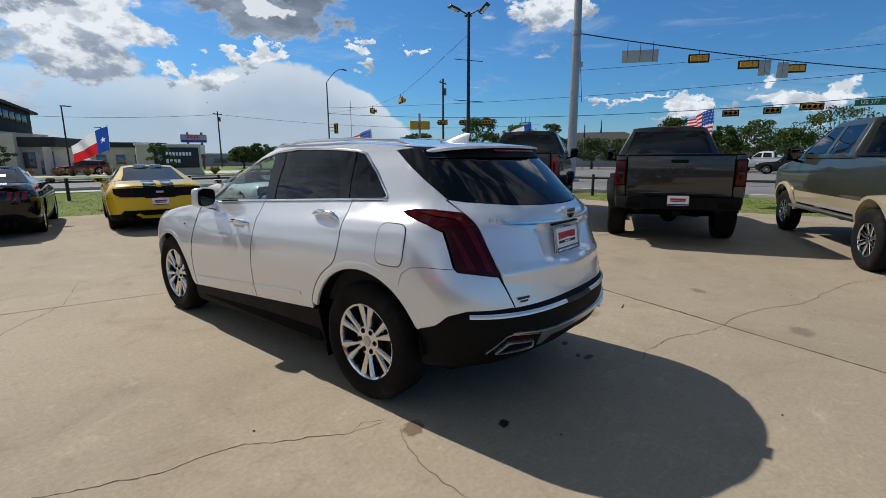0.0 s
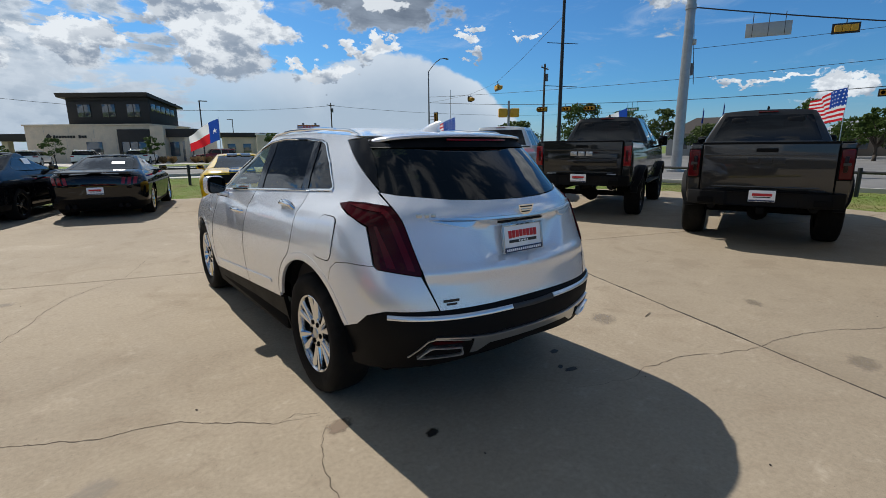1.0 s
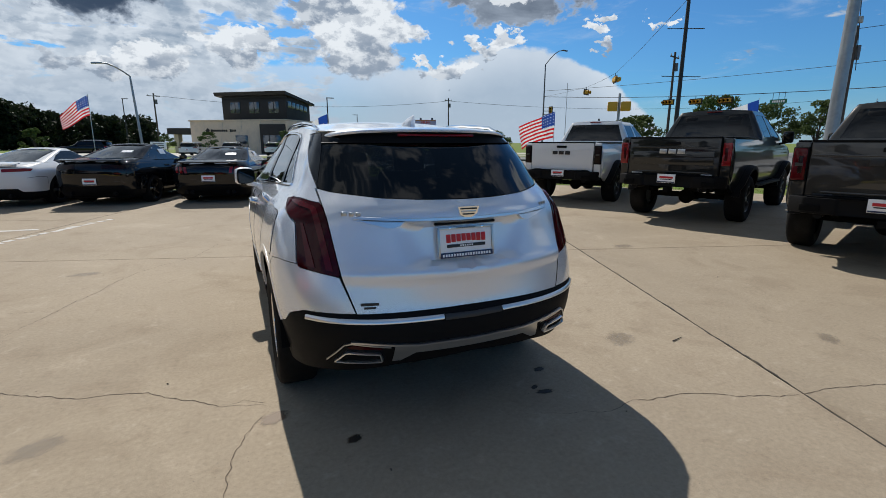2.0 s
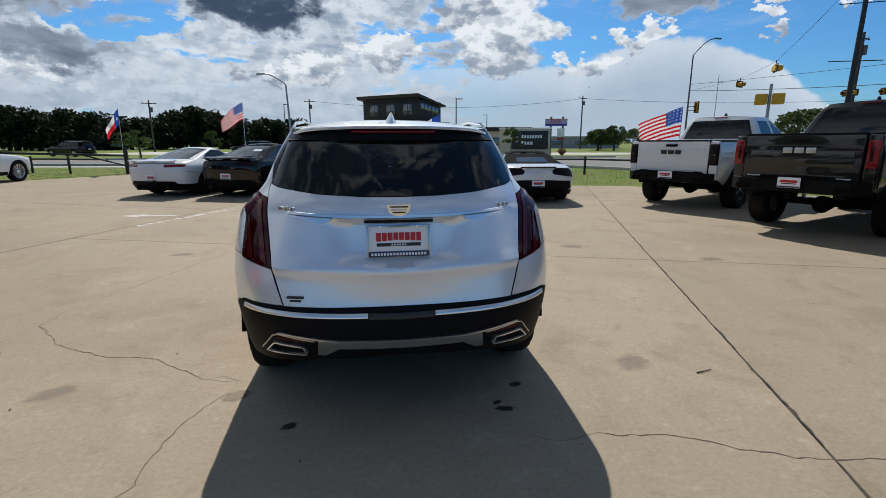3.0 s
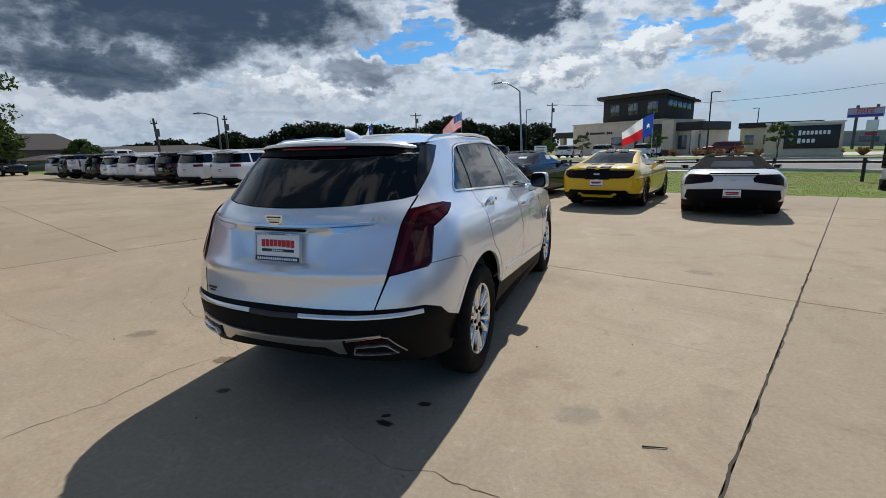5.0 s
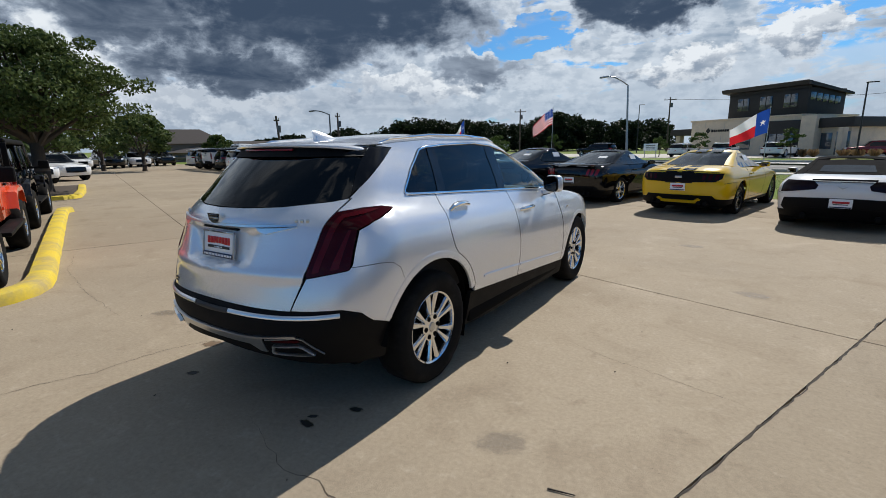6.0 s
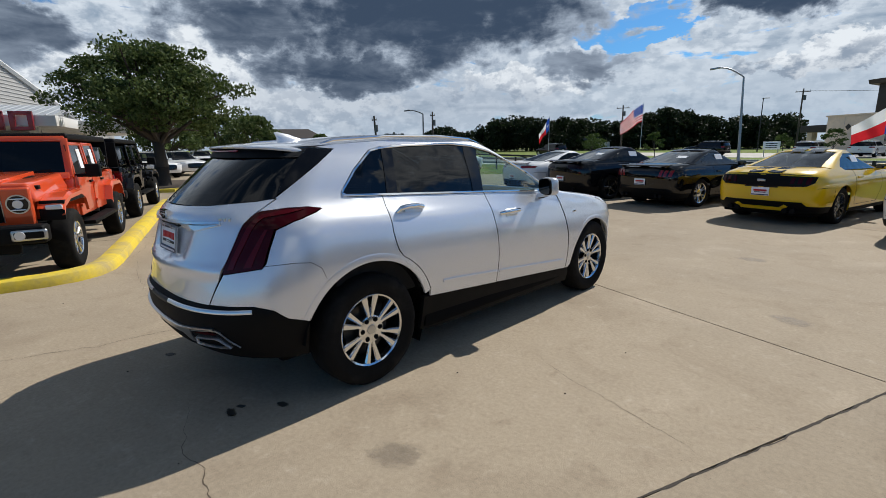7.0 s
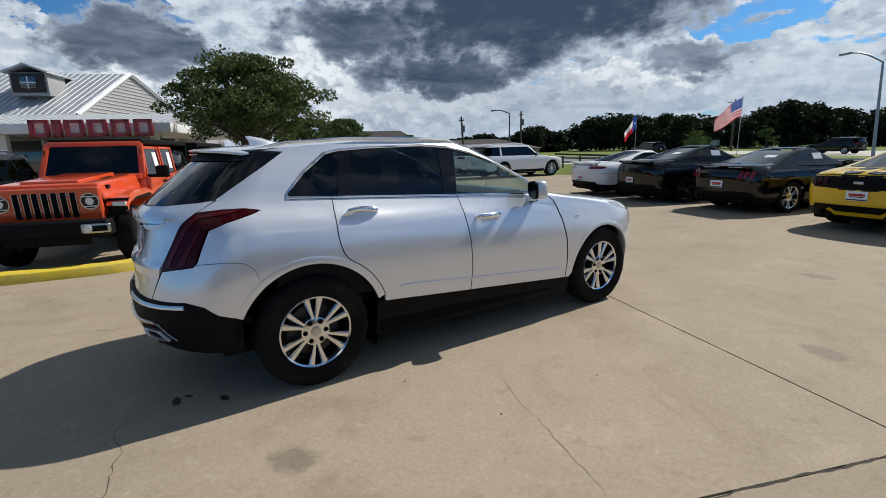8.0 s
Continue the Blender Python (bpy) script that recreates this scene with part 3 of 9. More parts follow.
bm = bmesh.new()
slab(bm, [(-160, 56), (-18, 32.5), (5, 28.5), (12, 25), (16.2, 18), (18.2, 10), (18.7, 0.5), (17.5, -15), (14, -70), (75, -70), (78, 0), (86, 14), (140, 20), (140, 52), (40, 44), (24, 42.5), (0, 43), (-22, 44), (-160, 70)], -0.4, -0.030)
tagged(mesh_object("road", bm, ASPHALT, smooth=False), "worn grey road and wide junction", "road", kind="structure")
bm = bmesh.new()
slab(bm, [(-160, 52.5), (-18, 29.6), (5, 25.8), (5.2, 27.2), (-18, 31.0), (-160, 54)], -0.3, -0.018)
slab(bm, [(-160, 73), (-22, 46.5), (0, 45.4), (24, 45.0), (40, 46.4), (40, 48.0), (24, 46.6), (0, 47.0), (-22, 48.1), (-160, 74.8)], -0.3, -0.018)
tagged(mesh_object("sidewalk", bm, WALK, smooth=False), "pale concrete footway along the road", "footway", kind="structure")
bm = bmesh.new()
slab(bm, [(-160, 135), (60, 108), (60, 122), (-160, 149)], -0.3, -0.03)
tagged(mesh_object("road_far", bm, ASPHALT, smooth=False), "far grey highway behind the verge", "road", kind="structure")
# drive of the bank and its car park
bm = bmesh.new()
slab(bm, [(-40, 70), (-10, 54.5), (40, 52.5), (46, 60), (-38, 84)], -0.3, -0.028)
tagged(mesh_object("bank_drive", bm, WALK, smooth=False), "pale drive before the bank building", "drive", kind="structure")

# kerbs along the roads and the lot
bm = bmesh.new()
for line in ([(-90, 44.2), (-18, 32.2), (5, 28.2), (11.8, 24.8), (15.9, 17.9), (17.9, 10), (18.4, 0.5), (17.2, -15), (13.8, -70)], [(-90, 57.6), (-22, 44.3), (0, 43.3), (24, 42.8)]):
    for a, b in zip(line, line[1:]):
        d = Vector((b[0] - a[0], b[1] - a[1], 0))
        box(bm, (d.length + 0.1, 0.16, 0.18), ((a[0] + b[0]) / 2, (a[1] + b[1]) / 2, 0.02), (0, 0, math.degrees(math.atan2(d.y, d.x))), bevel=0.02)
tagged(mesh_object("kerb", bm, WALK), "pale concrete kerb along the road", "kerb", kind="structure")

LOT = [(-110, -70), (22, -70), (12.4, -2.0), (12.3, -0.2), (13.2, 3.0), (13.9, 5.3), (13.2, 7.0), (11.2, 9.5), (9.6, 11.2), (8.3, 12.2), (6.1, 12.7), (3.2, 13.2), (0.4, 13.8), (-4.0, 14.6), (-7.0, 16.0), (-7.6, 20.0), (-6.6, 30.4), (-13.5, 31.4), (-12.4, 26.0), (-11.9, 21.6), (-14.0, 18.3), (-110, 40)]
bm = bmesh.new()
slab(bm, LOT, -0.35, -0.022)
lot = tagged(mesh_object("pavement", bm, JOINT, smooth=False), "tan concrete sales lot in large jointed slabs", "pavement", kind="structure")
U, V = Vector((0.940, -0.342, 0)), Vector((0.342, 0.940, 0))


def from_grid(u, v, z=0.0):
    return Vector((U.x * u + V.x * v, U.y * u + V.y * v, z))


def clip(poly, normal, limit):
    """The part of a flat outline on one side of a line."""
    out = []
    for a, b in zip(poly, poly[1:] + poly[:1]):
        da, db = a.dot(normal) - limit, b.dot(normal) - limit
        if da <= 0:
            out.append(a)
        if da * db < 0:
            out.append(a.lerp(b, da / (da - db)))
    return out


def lay_slabs():
    gap = 0.007
    us = [-120, -75, -58, -40.6, -32, -23.5, -14.9, -6.3, 2.40, 10.9, 40]
    tilted = V - 0.04 * U
    lot_outline = [Vector((x, y, 0)) for x, y in LOT]
    for u0, u1 in zip(us, us[1:]):
        vs = [-80, -40, -26, -12.8, -6.4, 0.02, 6.4, 12.8, 20, 40, 60] if u1 <= -6 else [-80, -40, -22.7, -9.7, -3.2, 3.2, 9.7, 16.3, 24, 50]
        W = V if u1 <= -6 else tilted
        for v0, v1 in zip(vs, vs[1:]):
            poly = clip(lot_outline, U, u1 - gap)
            poly = clip(poly, -U, -(u0 + gap)) if len(poly) > 2 else poly
            poly = clip(poly, W, v1 - gap) if len(poly) > 2 else poly
            poly = clip(poly, -W, -(v0 + gap)) if len(poly) > 2 else poly
            if len(poly) < 3:
                continue
            bm = bmesh.new()
            slab(bm, [(p.x, p.y) for p in poly], -0.05, 0.0)
            mesh_object("slab", bm, CONCRETE, lot, smooth=False)


lay_slabs()


def ribbon(bm, points, width, rough=0.05, step=0.05, z=0.0016, seed=1, taper=True):
    """A crack: a jagged dark line of uneven width over the slabs."""
    rng = random.Random(seed)
    fine = []
    for a, b in zip(points, points[1:]):
        a, b = Vector((*a, 0)), Vector((*b, 0))
        n = max(2, int((b - a).length / step))
        side = Vector((-(b - a).y, (b - a).x, 0)).normalized()
        drift = 0.0
        for k in range(n):
            drift = 0.82 * drift + rng.uniform(-rough, rough)
            fine.append(a.lerp(b, k / n) + side * drift * min(1.0, 4 * min(k, n - k) / n))
    fine.append(Vector((*points[-1], 0)))
    rows = []
    for k, p in enumerate(fine):
        d = (fine[min(k + 1, len(fine) - 1)] - fine[max(k - 1, 0)]).normalized()
        w = width * rng.uniform(0.35, 1.2) * (min(1, 6 * min(k, len(fine) - 1 - k) / len(fine) + 0.1) if taper else 1)
        side = Vector((-d.y, d.x, 0)) * w / 2
        rows.append((bm.verts.new((p + side).to_tuple()[:2] + (z,)), bm.verts.new((p - side).to_tuple()[:2] + (z,))))
    for a, b in zip(rows, rows[1:]):
        bm.faces.new((a[0], a[1], b[1], b[0]))


CRACKS = (
    (((-2.90, 1.41), (-2.90, 0.91), (-2.52, 0.49), (-2.44, 0.44), (-2.02, 0.20), (-1.65, 0.12), (-1.46, -0.06), (-1.25, -0.23), (-0.97, -0.35)), 0.011),
    (((-0.97, -0.35), (-1.08, -0.50), (-1.19, -0.77), (-1.22, -1.08), (-1.20, -1.20), (-1.34, -1.48), (-1.43, -1.78), (-1.6, -2.4)), 0.008),
    (((0.22, -0.96), (0.46, -1.04), (0.73, -1.15), (1.00, -1.12), (1.43, -1.23), (1.62, -1.35), (1.84, -1.45), (2.05, -1.49), (2.39, -1.55), (2.80, -1.70), (3.24, -1.98), (4.42, -2.29), (5.6, -2.9)), 0.010),
    (((-2.90, 1.41), (-2.68, 1.92), (-2.59, 2.22), (-2.43, 2.62), (-2.18, 3.34), (-1.62, 3.96), (-1.2, 5.2)), 0.010),
    (((-4.6, 2.6), (-3.4, 2.3), (-2.6, 2.1)), 0.005),
    (((-6.4, 0.5), (-5.0, -0.1), (-3.6, -0.4), (-2.2, -0.6)), 0.005),
    (((1.45, 1.08), (1.80, 0.93), (2.30, 0.80), (2.76, 0.64)), 0.004),
    (((-1.25, -0.23), (-1.12, -0.20), (-0.99, -0.28)), 0.006),
)
bm = bmesh.new()
for n, (line, w) in enumerate(CRACKS):
    ribbon(bm, line, w * 0.60, 0.011, 0.028, seed=n)
tagged(mesh_object("crack", bm, CRACK, lot, smooth=False), "dirt-filled cracks", kind="stuff")
# crumbs and dirt in the long joint
bm = bmesh.new()
rng = random.Random(4)
for u_fixed, v0, v1, w in ((2.40, -4, 9.6, 0.016), (-6.3, -6, 9, 0.012)):
    line = [from_grid(u_fixed + rng.uniform(-0.004, 0.004), v0 + (v1 - v0) * k / 60).to_tuple()[:2] for k in range(61)]
    ribbon(bm, line, w, 0.006, 0.04, 0.0012, 7, False)
tagged(mesh_object("joint_dirt", bm, JOINT, lot, smooth=False), "dark dirt along the joints", kind="stuff")


def stain_material(name, colour, strength, scale):
    m = bpy.data.materials.new(name)
    m.use_nodes = True
    n = Nodes(m.node_tree)
    co = n.add("ShaderNodeTexCoord").outputs["Object"]
    far = n.add("ShaderNodeVectorMath", {0: co}, operation="LENGTH").outputs["Value"]
    wave = n.math("MULTIPLY_ADD", n.noise(co, scale, 5.0, 0.6, 0.5), 1.1, -0.55)
    cover = n.math("MULTIPLY", n.smooth(n.math("ADD", far, wave), 1.0, 0.45), strength)
    body = n.add("ShaderNodeBsdfPrincipled", {"Base Color": (*colour, 1), "Roughness": 0.6})
    n.add("ShaderNodeOutputMaterial", {0: n.add("ShaderNodeMixShader", {0: cover, 1: n.add("ShaderNodeBsdfTransparent").outputs[0], 2: body.outputs[0]}).outputs[0]})
    return m


OIL = stain_material("oil_stain", (0.030, 0.022, 0.016), 0.92, 2.2)
FILM = stain_material("grey_stain", (0.170, 0.140, 0.110), 0.30, 1.8)
PATCH = stain_material("brown_patch", (0.200, 0.130, 0.075), 0.75, 2.5)


def stain(x, y, a, b, turn, mat):
    bm = bmesh.new()
    bmesh.ops.create_circle(bm, cap_ends=True, segments=24, radius=1.3)
    ob = mesh_object("stain", bm, mat, lot, smooth=False)
    ob.matrix_world = pose(x, y, 0.0024, 0, 0, turn) @ Matrix.Diagonal((a, b, 1, 1))


for x, y, a, b, turn, mat in ((-0.606, -0.836, 0.055, 0.035, 20, OIL), (0.714, -0.571, 0.055, 0.030, 10, OIL), (0.578, -0.831, 0.070, 0.030, -10, OIL), (0.55, -0.76, 0.04, 0.02, 30, OIL),
                              (1.594, -0.393, 0.17, 0.12, 30, FILM), (2.66, 3.19, 0.20, 0.13, -20, FILM), (-2.73, 3.47, 0.20, 0.10, 0, FILM), (-2.08, -0.28, 0.16, 0.10, 30, FILM), (-0.97, -0.47, 0.10, 0.07, 20, PATCH),
                              (2.25, -2.03, 0.17, 0.11, 10, FILM), (4.14, 2.20, 0.20, 0.13, 0, FILM), (3.10, -1.04, 0.14, 0.08, 40, FILM), (1.84, 5.52, 0.22, 0.14, 0, FILM)):
    stain(x, y, a, b, turn, mat)

# faded arrow and broken line
bm = bmesh.new()
for poly in ([(-5.35, 7.33), (-4.95, 7.10), (-4.95, 7.24), (-4.25, 7.20), (-4.25, 7.32), (-4.95, 7.36), (-4.95, 7.54)],):
    slab(bm, poly, 0.0, 0.003)
worn = random.Random(12)
for k in range(12):
    c = Vector((-4.40, 6.02, 0)).lerp(Vector((-3.38, 8.06, 0)), k / 11)
    box(bm, (worn.uniform(0.10, 0.15), worn.uniform(0.10, 0.17), 0.004), (c.x + worn.uniform(-0.03, 0.03), c.y, 0.001), (0, 0, worn.uniform(-44, -30)))
mesh_object("lot_marking", bm, LINE_WHITE, lot, smooth=False)


# ---- vehicles: shared parts ----
WHEELS = {}


def wheel_meshes(radius, rim, width, pairs, twin, finish, chunky):
    """Meshes of a wheel whose outer face looks along +x: rim, tyre, brake disc, hub cap."""
    key = (radius, rim, width, pairs, twin, finish.name, chunky)
    if key in WHEELS:
        return WHEELS[key]
    h = width / 2
    bm = bmesh.new()
    lathe(bm, [(-h * 0.8, rim * 0.93), (h * 0.55, rim * 0.90), (h * 0.80, rim * 0.93), (h * 0.86, rim * 0.975), (h * 0.80, rim * 1.01), (h * 0.5, rim * 1.0)], 48)
    # the inner barrel takes the dark alloy, as shade inside the rim
    for f in bm.faces:
        f.material_index = 1 if f.calc_center_median().x < h * 0.5 else 0
    bmesh.ops.recalc_face_normals(bm, faces=bm.faces)
    face = bpy.data.meshes.new("wheel")
    bm.to_mesh(face), bm.free()
    face.materials.append(finish)
    face.materials.append(ALLOY_DARK)
    # one spoke, or a left and a right one that spread towards the rim
    spokes = []
    for s in ((-1, 1) if twin else (0,)):
        bm = bmesh.new()
        a0 = s * (0.25 if twin else 0) * math.pi / pairs
        a1 = s * (0.37 if twin else 0) * math.pi / pairs
        w0, w1 = (0.0140, 0.0255) if twin else (0.030, 0.036)
        if pairs > 8 and not twin:
            w0, w1 = 0.014, 0.020
        rows = []
        for r, a, w, x, t in ((rim * 0.20, a0, w0 * 0.9, h * 0.66, 0.05), (rim * 0.45, (a0 * 2 + a1) / 3, w0, h * 0.71, 0.045), (rim * 0.93, a1, w1, h * 0.80, 0.035)):
            c, u = Vector((0, math.cos(a), math.sin(a))), Vector((0, -math.sin(a), math.cos(a)))
            mid = c * r
            rows.append([bm.verts.new(mid + u * d + Vector((xx, 0, 0))) for d, xx in ((-w, x - t), (-w, x - 0.010), (-w * 0.55, x), (w * 0.55, x), (w, x - 0.010), (w, x - t))])
        for p, q in zip(rows, rows[1:]):
            for j in range(5):
                bm.faces.new((p[j], p[j + 1], q[j + 1], q[j]))
        bmesh.ops.recalc_face_normals(bm, faces=bm.faces)
        data = bpy.data.meshes.new("spoke")
        bm.to_mesh(data), bm.free()
        data.materials.append(finish)
        spokes.append(data)
    bm = bmesh.new()
    reach_out = 0.395 if twin else 0.27
    lathe(bm, [(h * 0.4, rim * reach_out), (h * 0.66, rim * (reach_out - 0.01)), (h * 0.70, rim * (reach_out - 0.05)), (h * 0.70, 0.001)], 24)
    bmesh.ops.recalc_face_normals(bm, faces=bm.faces)
    hub = bpy.data.meshes.new("hub")
    bm.to_mesh(hub), bm.free()
    hub.materials.append(finish)
    bm = bmesh.new()
    d = radius - rim
    prof = [(-h * 0.86, rim * 0.99), (-h * 0.99, rim + d * 0.35), (-h, rim + d * 0.62), (-h * 0.90, radius - d * 0.13), (-h * 0.72, radius - 0.004), (-h * 0.3, radius), (h * 0.3, radius), (h * 0.72, radius - 0.004),
            (h * 0.90, radius - d * 0.13), (h, rim + d * 0.62), (h * 0.995, rim + d * 0.45), (h * 0.985, rim + d * 0.42), (h * 0.97, rim + d * 0.2), (h * 0.86, rim * 0.99)]
    rings = lathe(bm, prof, 64)
    # tread blocks
    depth = 0.012 if chunky else 0.005
    for n, ring in enumerate(rings[3:9]):
        for k, v in enumerate(ring):
            if (k + n) % (2 if chunky else 4) == 0:
                r = math.hypot(v.co.y, v.co.z)
                v.co.y *= (r - depth) / r
                v.co.z *= (r - depth) / r
    bmesh.ops.recalc_face_normals(bm, faces=bm.faces)
    tyre = bpy.data.meshes.new("tyre")
    bm.to_mesh(tyre), bm.free()
    tyre.materials.append(RUBBER)
    bm = bmesh.new()
    lathe(bm, [(h * 0.10, rim * 0.70), (h * 0.16, rim * 0.70), (h * 0.16, rim * 0.3), (h * 0.3, rim * 0.25)], 32)
    lathe(bm, [(-h * 0.5, rim * 0.90), (-h * 0.5, 0.01)], 24)
    bmesh.ops.recalc_face_normals(bm, faces=bm.faces)
    disc = bpy.data.meshes.new("brake_disc")
    bm.to_mesh(disc), bm.free()
    disc.materials.append(IRON)
    bm = bmesh.new()
    lathe(bm, [(h * 0.68, rim * 0.145), (h * 0.745, rim * 0.13), (h * 0.76, rim * 0.10), (h * 0.76, 0.001)], 24)
    cap = bpy.data.meshes.new("hub_cap")
    bm.to_mesh(cap), bm.free()
    cap.materials.append(SATIN)
    bm = bmesh.new()
    lathe(bm, [(h * 0.60, 0.0165), (h * 0.735, 0.0165), (h * 0.76, 0.013), (h * 0.76, 0.001)], 8)
    nut = bpy.data.meshes.new("wheel_nut")
    bm.to_mesh(nut), bm.free()
    nut.materials.append(CAVITY)
    for data in (face, tyre, disc, cap, nut, hub, *spokes):
        data.shade_smooth()
        data.set_sharp_from_angle(angle=radians(40))
    WHEELS[key] = (face, tyre, disc, cap, nut, hub, spokes)
    return WHEELS[key]


def wheel(car, x, y, radius, rim, width=0.235, pairs=6, twin=True, finish=None, nuts=0, chunky=False):
    """A wheel under a vehicle; x is the middle of the tyre."""
    face, tyre, disc, cap, nut, hub, spokes = wheel_meshes(radius, rim, width, pairs, twin, finish or ALLOY, chunky)
    w = new("wheel", face)
    w.parent = car
    w.matrix_local = pose(x, y, radius - 0.006, 17 * y, 0, 0 if x > 0 else 180)
    for data in (tyre, disc, cap, hub):
        new(data.name.split(".")[0], data).parent = w
    for k in range(pairs):
        for data in spokes:
            o = new("spoke", data)
            o.parent = w
            o.matrix_local = pose(0, 0, 0, 360 * (k + 0.5) / pairs)
    for k in range(nuts):
        o = new("wheel_nut", nut)
        o.parent = w
        t = 2 * math.pi * k / nuts
        o.matrix_local = pose(0, 0.285 * rim * math.cos(t), 0.285 * rim * math.sin(t))
    return w


def well(car, y, r, x_out, x_in, z, narrow=0.4, low=6):
    """The dark liner of a wheel opening, both sides."""
    for s in (1, -1):
        bm = bmesh.new()
        ring = []
        for k in range(19):
            t = radians(low + (174 - low) * k / 18)
            c, h = y + r * math.cos(t), z + r * math.sin(t)
            ring.append((bm.verts.new((s * (x_out - narrow * max(0.0, c - y - 0.20)), c, h)), bm.verts.new((s * x_in, c, h))))
        for a, b in zip(ring, ring[1:]):
            bm.faces.new((a[0], b[0], b[1], a[1]))
        bm.faces.new([a[1] for a in ring])
        part("wheel_well", bm, CAVITY, car)


def floor_pan(car, x, y0, y1, z):
    part("underbody", boxed((2 * x, y1 - y0, 0.10), (0, (y0 + y1) / 2, z), bevel=0.03), CAVITY, car)


def dealer_plate(car, at, turn, width=0.31, fine=False):
    """A white dealer plate in a frame, with plain bars where it is printed."""
    holder = part("licence_plate", boxed((width, 0.006, width * 0.5), at, turn, bevel=0.002), PLATE_WHITE, car, "white dealer plate with red and dark blue print")
    m = pose(*at, *turn)

    def bar(name, x, z, w, h, mat, depth=0.004):
        bm = boxed((w, depth, h), (0, 0, 0), bevel=min(w, h) * 0.12)
        bmesh.ops.transform(bm, matrix=m @ pose(x, -0.0045, z), verts=bm.verts)
        part(name, bm, mat, holder)

    k = width / 0.31
    if fine:
        rim = ((0, 0.0715, 0.310, 0.012), (-0.150, 0, 0.010, 0.155), (0.150, 0, 0.010, 0.155))
        for x, z, w, h in rim:
            bar("plate_frame", x * k, z * k, w * k, h * k, SATIN, 0.010)
        bar("plate_frame", 0, -0.064 * k, 0.310 * k, 0.027 * k, BLUE_INK, 0.010)
        for n in range(18):
            bar("print_bar", (-0.130 + 0.0152 * n) * k, -0.064 * k, 0.010 * k, 0.013 * k, PLATE_WHITE, 0.0125)
        for n in range(11):
            bar("print_bar", (-0.05 + 0.010 * n) * k, 0.0715 * k, 0.006 * k, 0.007 * k, BLACK_INK, 0.0125)
        for n in range(8):
            bar("print_bar", (-0.098 + 0.028 * n) * k, (0.020 + 0.003 * (1 - abs(n - 3.5) / 3.5)) * k, 0.0235 * k, (0.036 + 0.006 * (abs(n - 3.5) / 3.5)) * k, RED_INK)
        bar("print_bar", 0, -0.018 * k, 0.215 * k, 0.016 * k, BLACK_INK)
        for n in range(6):
            bar("print_bar", (-0.032 + 0.0128 * n) * k, -0.018 * k, 0.008 * k, 0.009 * k, PLATE_WHITE, 0.0056)
        for s in (-1, 1):
            bar("screw", s * 0.09 * k, 0.0715 * k, 0.010 * k, 0.010 * k, CHROME, 0.016)
    else:
        bar("print_bar", 0, 0.018 * k, 0.23 * k, 0.036 * k, RED_INK)
        bar("print_bar", 0, -0.016 * k, 0.20 * k, 0.014 * k, BLACK_INK)
        bar("print_bar", 0, -0.063 * k, 0.30 * k, 0.020 * k, BLUE_INK)


def mirror(car, x, y, z, body, size=(0.20, 0.11, 0.15), bezel=False):
    """A door mirror on each side: housing, glass and arm."""
    for s in (1, -1):
        bm = bmesh.new()
        box(bm, size, (s * x, y, z), (0, 0, s * (-16 if bezel else 6)), bevel=min(size) * 0.46, segments=5, taper=(0.94, 0.9))
        box(bm, (size[0] * 0.7, size[1] * 0.6, 0.045), (s * (x - size[0] * 0.42), y, z - size[2] * 0.52), (0, s * -14, 0), bevel=0.015)
        house = part("door_mirror", bm, body, car)
        if not bezel:
            part("mirror_glass", boxed((size[0] * 0.82, 0.006, size[2] * 0.76), (s * x, y - size[1] * 0.5 - 0.004, z), (5, 0, s * 16), bevel=0.002), material_mirror, house)
            continue
        # rounded glass in a black rim, on a black foot
        for name, k, y0, y1, mat in (("mirror_bezel", 0.46, -0.004, 0.012, PLASTIC), ("mirror_glass", 0.41, -0.008, 0.0, material_mirror)):
            bm = bmesh.new()
            round_line = [(math.copysign(abs(math.cos(t)) ** 0.55, math.cos(t)), math.copysign(abs(math.sin(t)) ** 0.55, math.sin(t))) for t in (2 * math.pi * j / 28 for j in range(28))]
            plate(bm, [(size[0] * k * c, size[2] * k * d * (1.0 + 0.10 * c * s)) for c, d in round_line], y0, y1)
            bmesh.ops.transform(bm, matrix=pose(s * (x - 0.014), y - size[1] * 0.5, z, 5, 0, s * -18), verts=bm.verts)
            part(name, bm, mat, house)
        part("mirror_foot", boxed((0.09, 0.07, 0.05), (s * (x - size[0] * 0.5), y + 0.01, z - size[2] * 0.56), (0, s * -14, 0), bevel=0.015), PLASTIC, house)


material_mirror = material("mirror_glass", (0.06, 0.066, 0.066), 0.03, 1.0)


def seats(car, rows, z, width, cloth, back=0.62):
    """Seats inside: a cushion, a back and a head rest each."""
    for y in rows:
        for s in (1, -1):
            seat = part("seat", boxed((0.50, 0.50, 0.16), (s * width, y, z), bevel=0.05), cloth, car)
            part("seat_back", boxed((0.48, 0.15, back), (s * width, y - 0.30, z + back / 2), (-12, 0, 0), bevel=0.06), cloth, seat)
            part("head_rest", boxed((0.27, 0.10, 0.18), (s * width, y - 0.40, z + back + 0.10), (-8, 0, 0), bevel=0.04), cloth, seat)


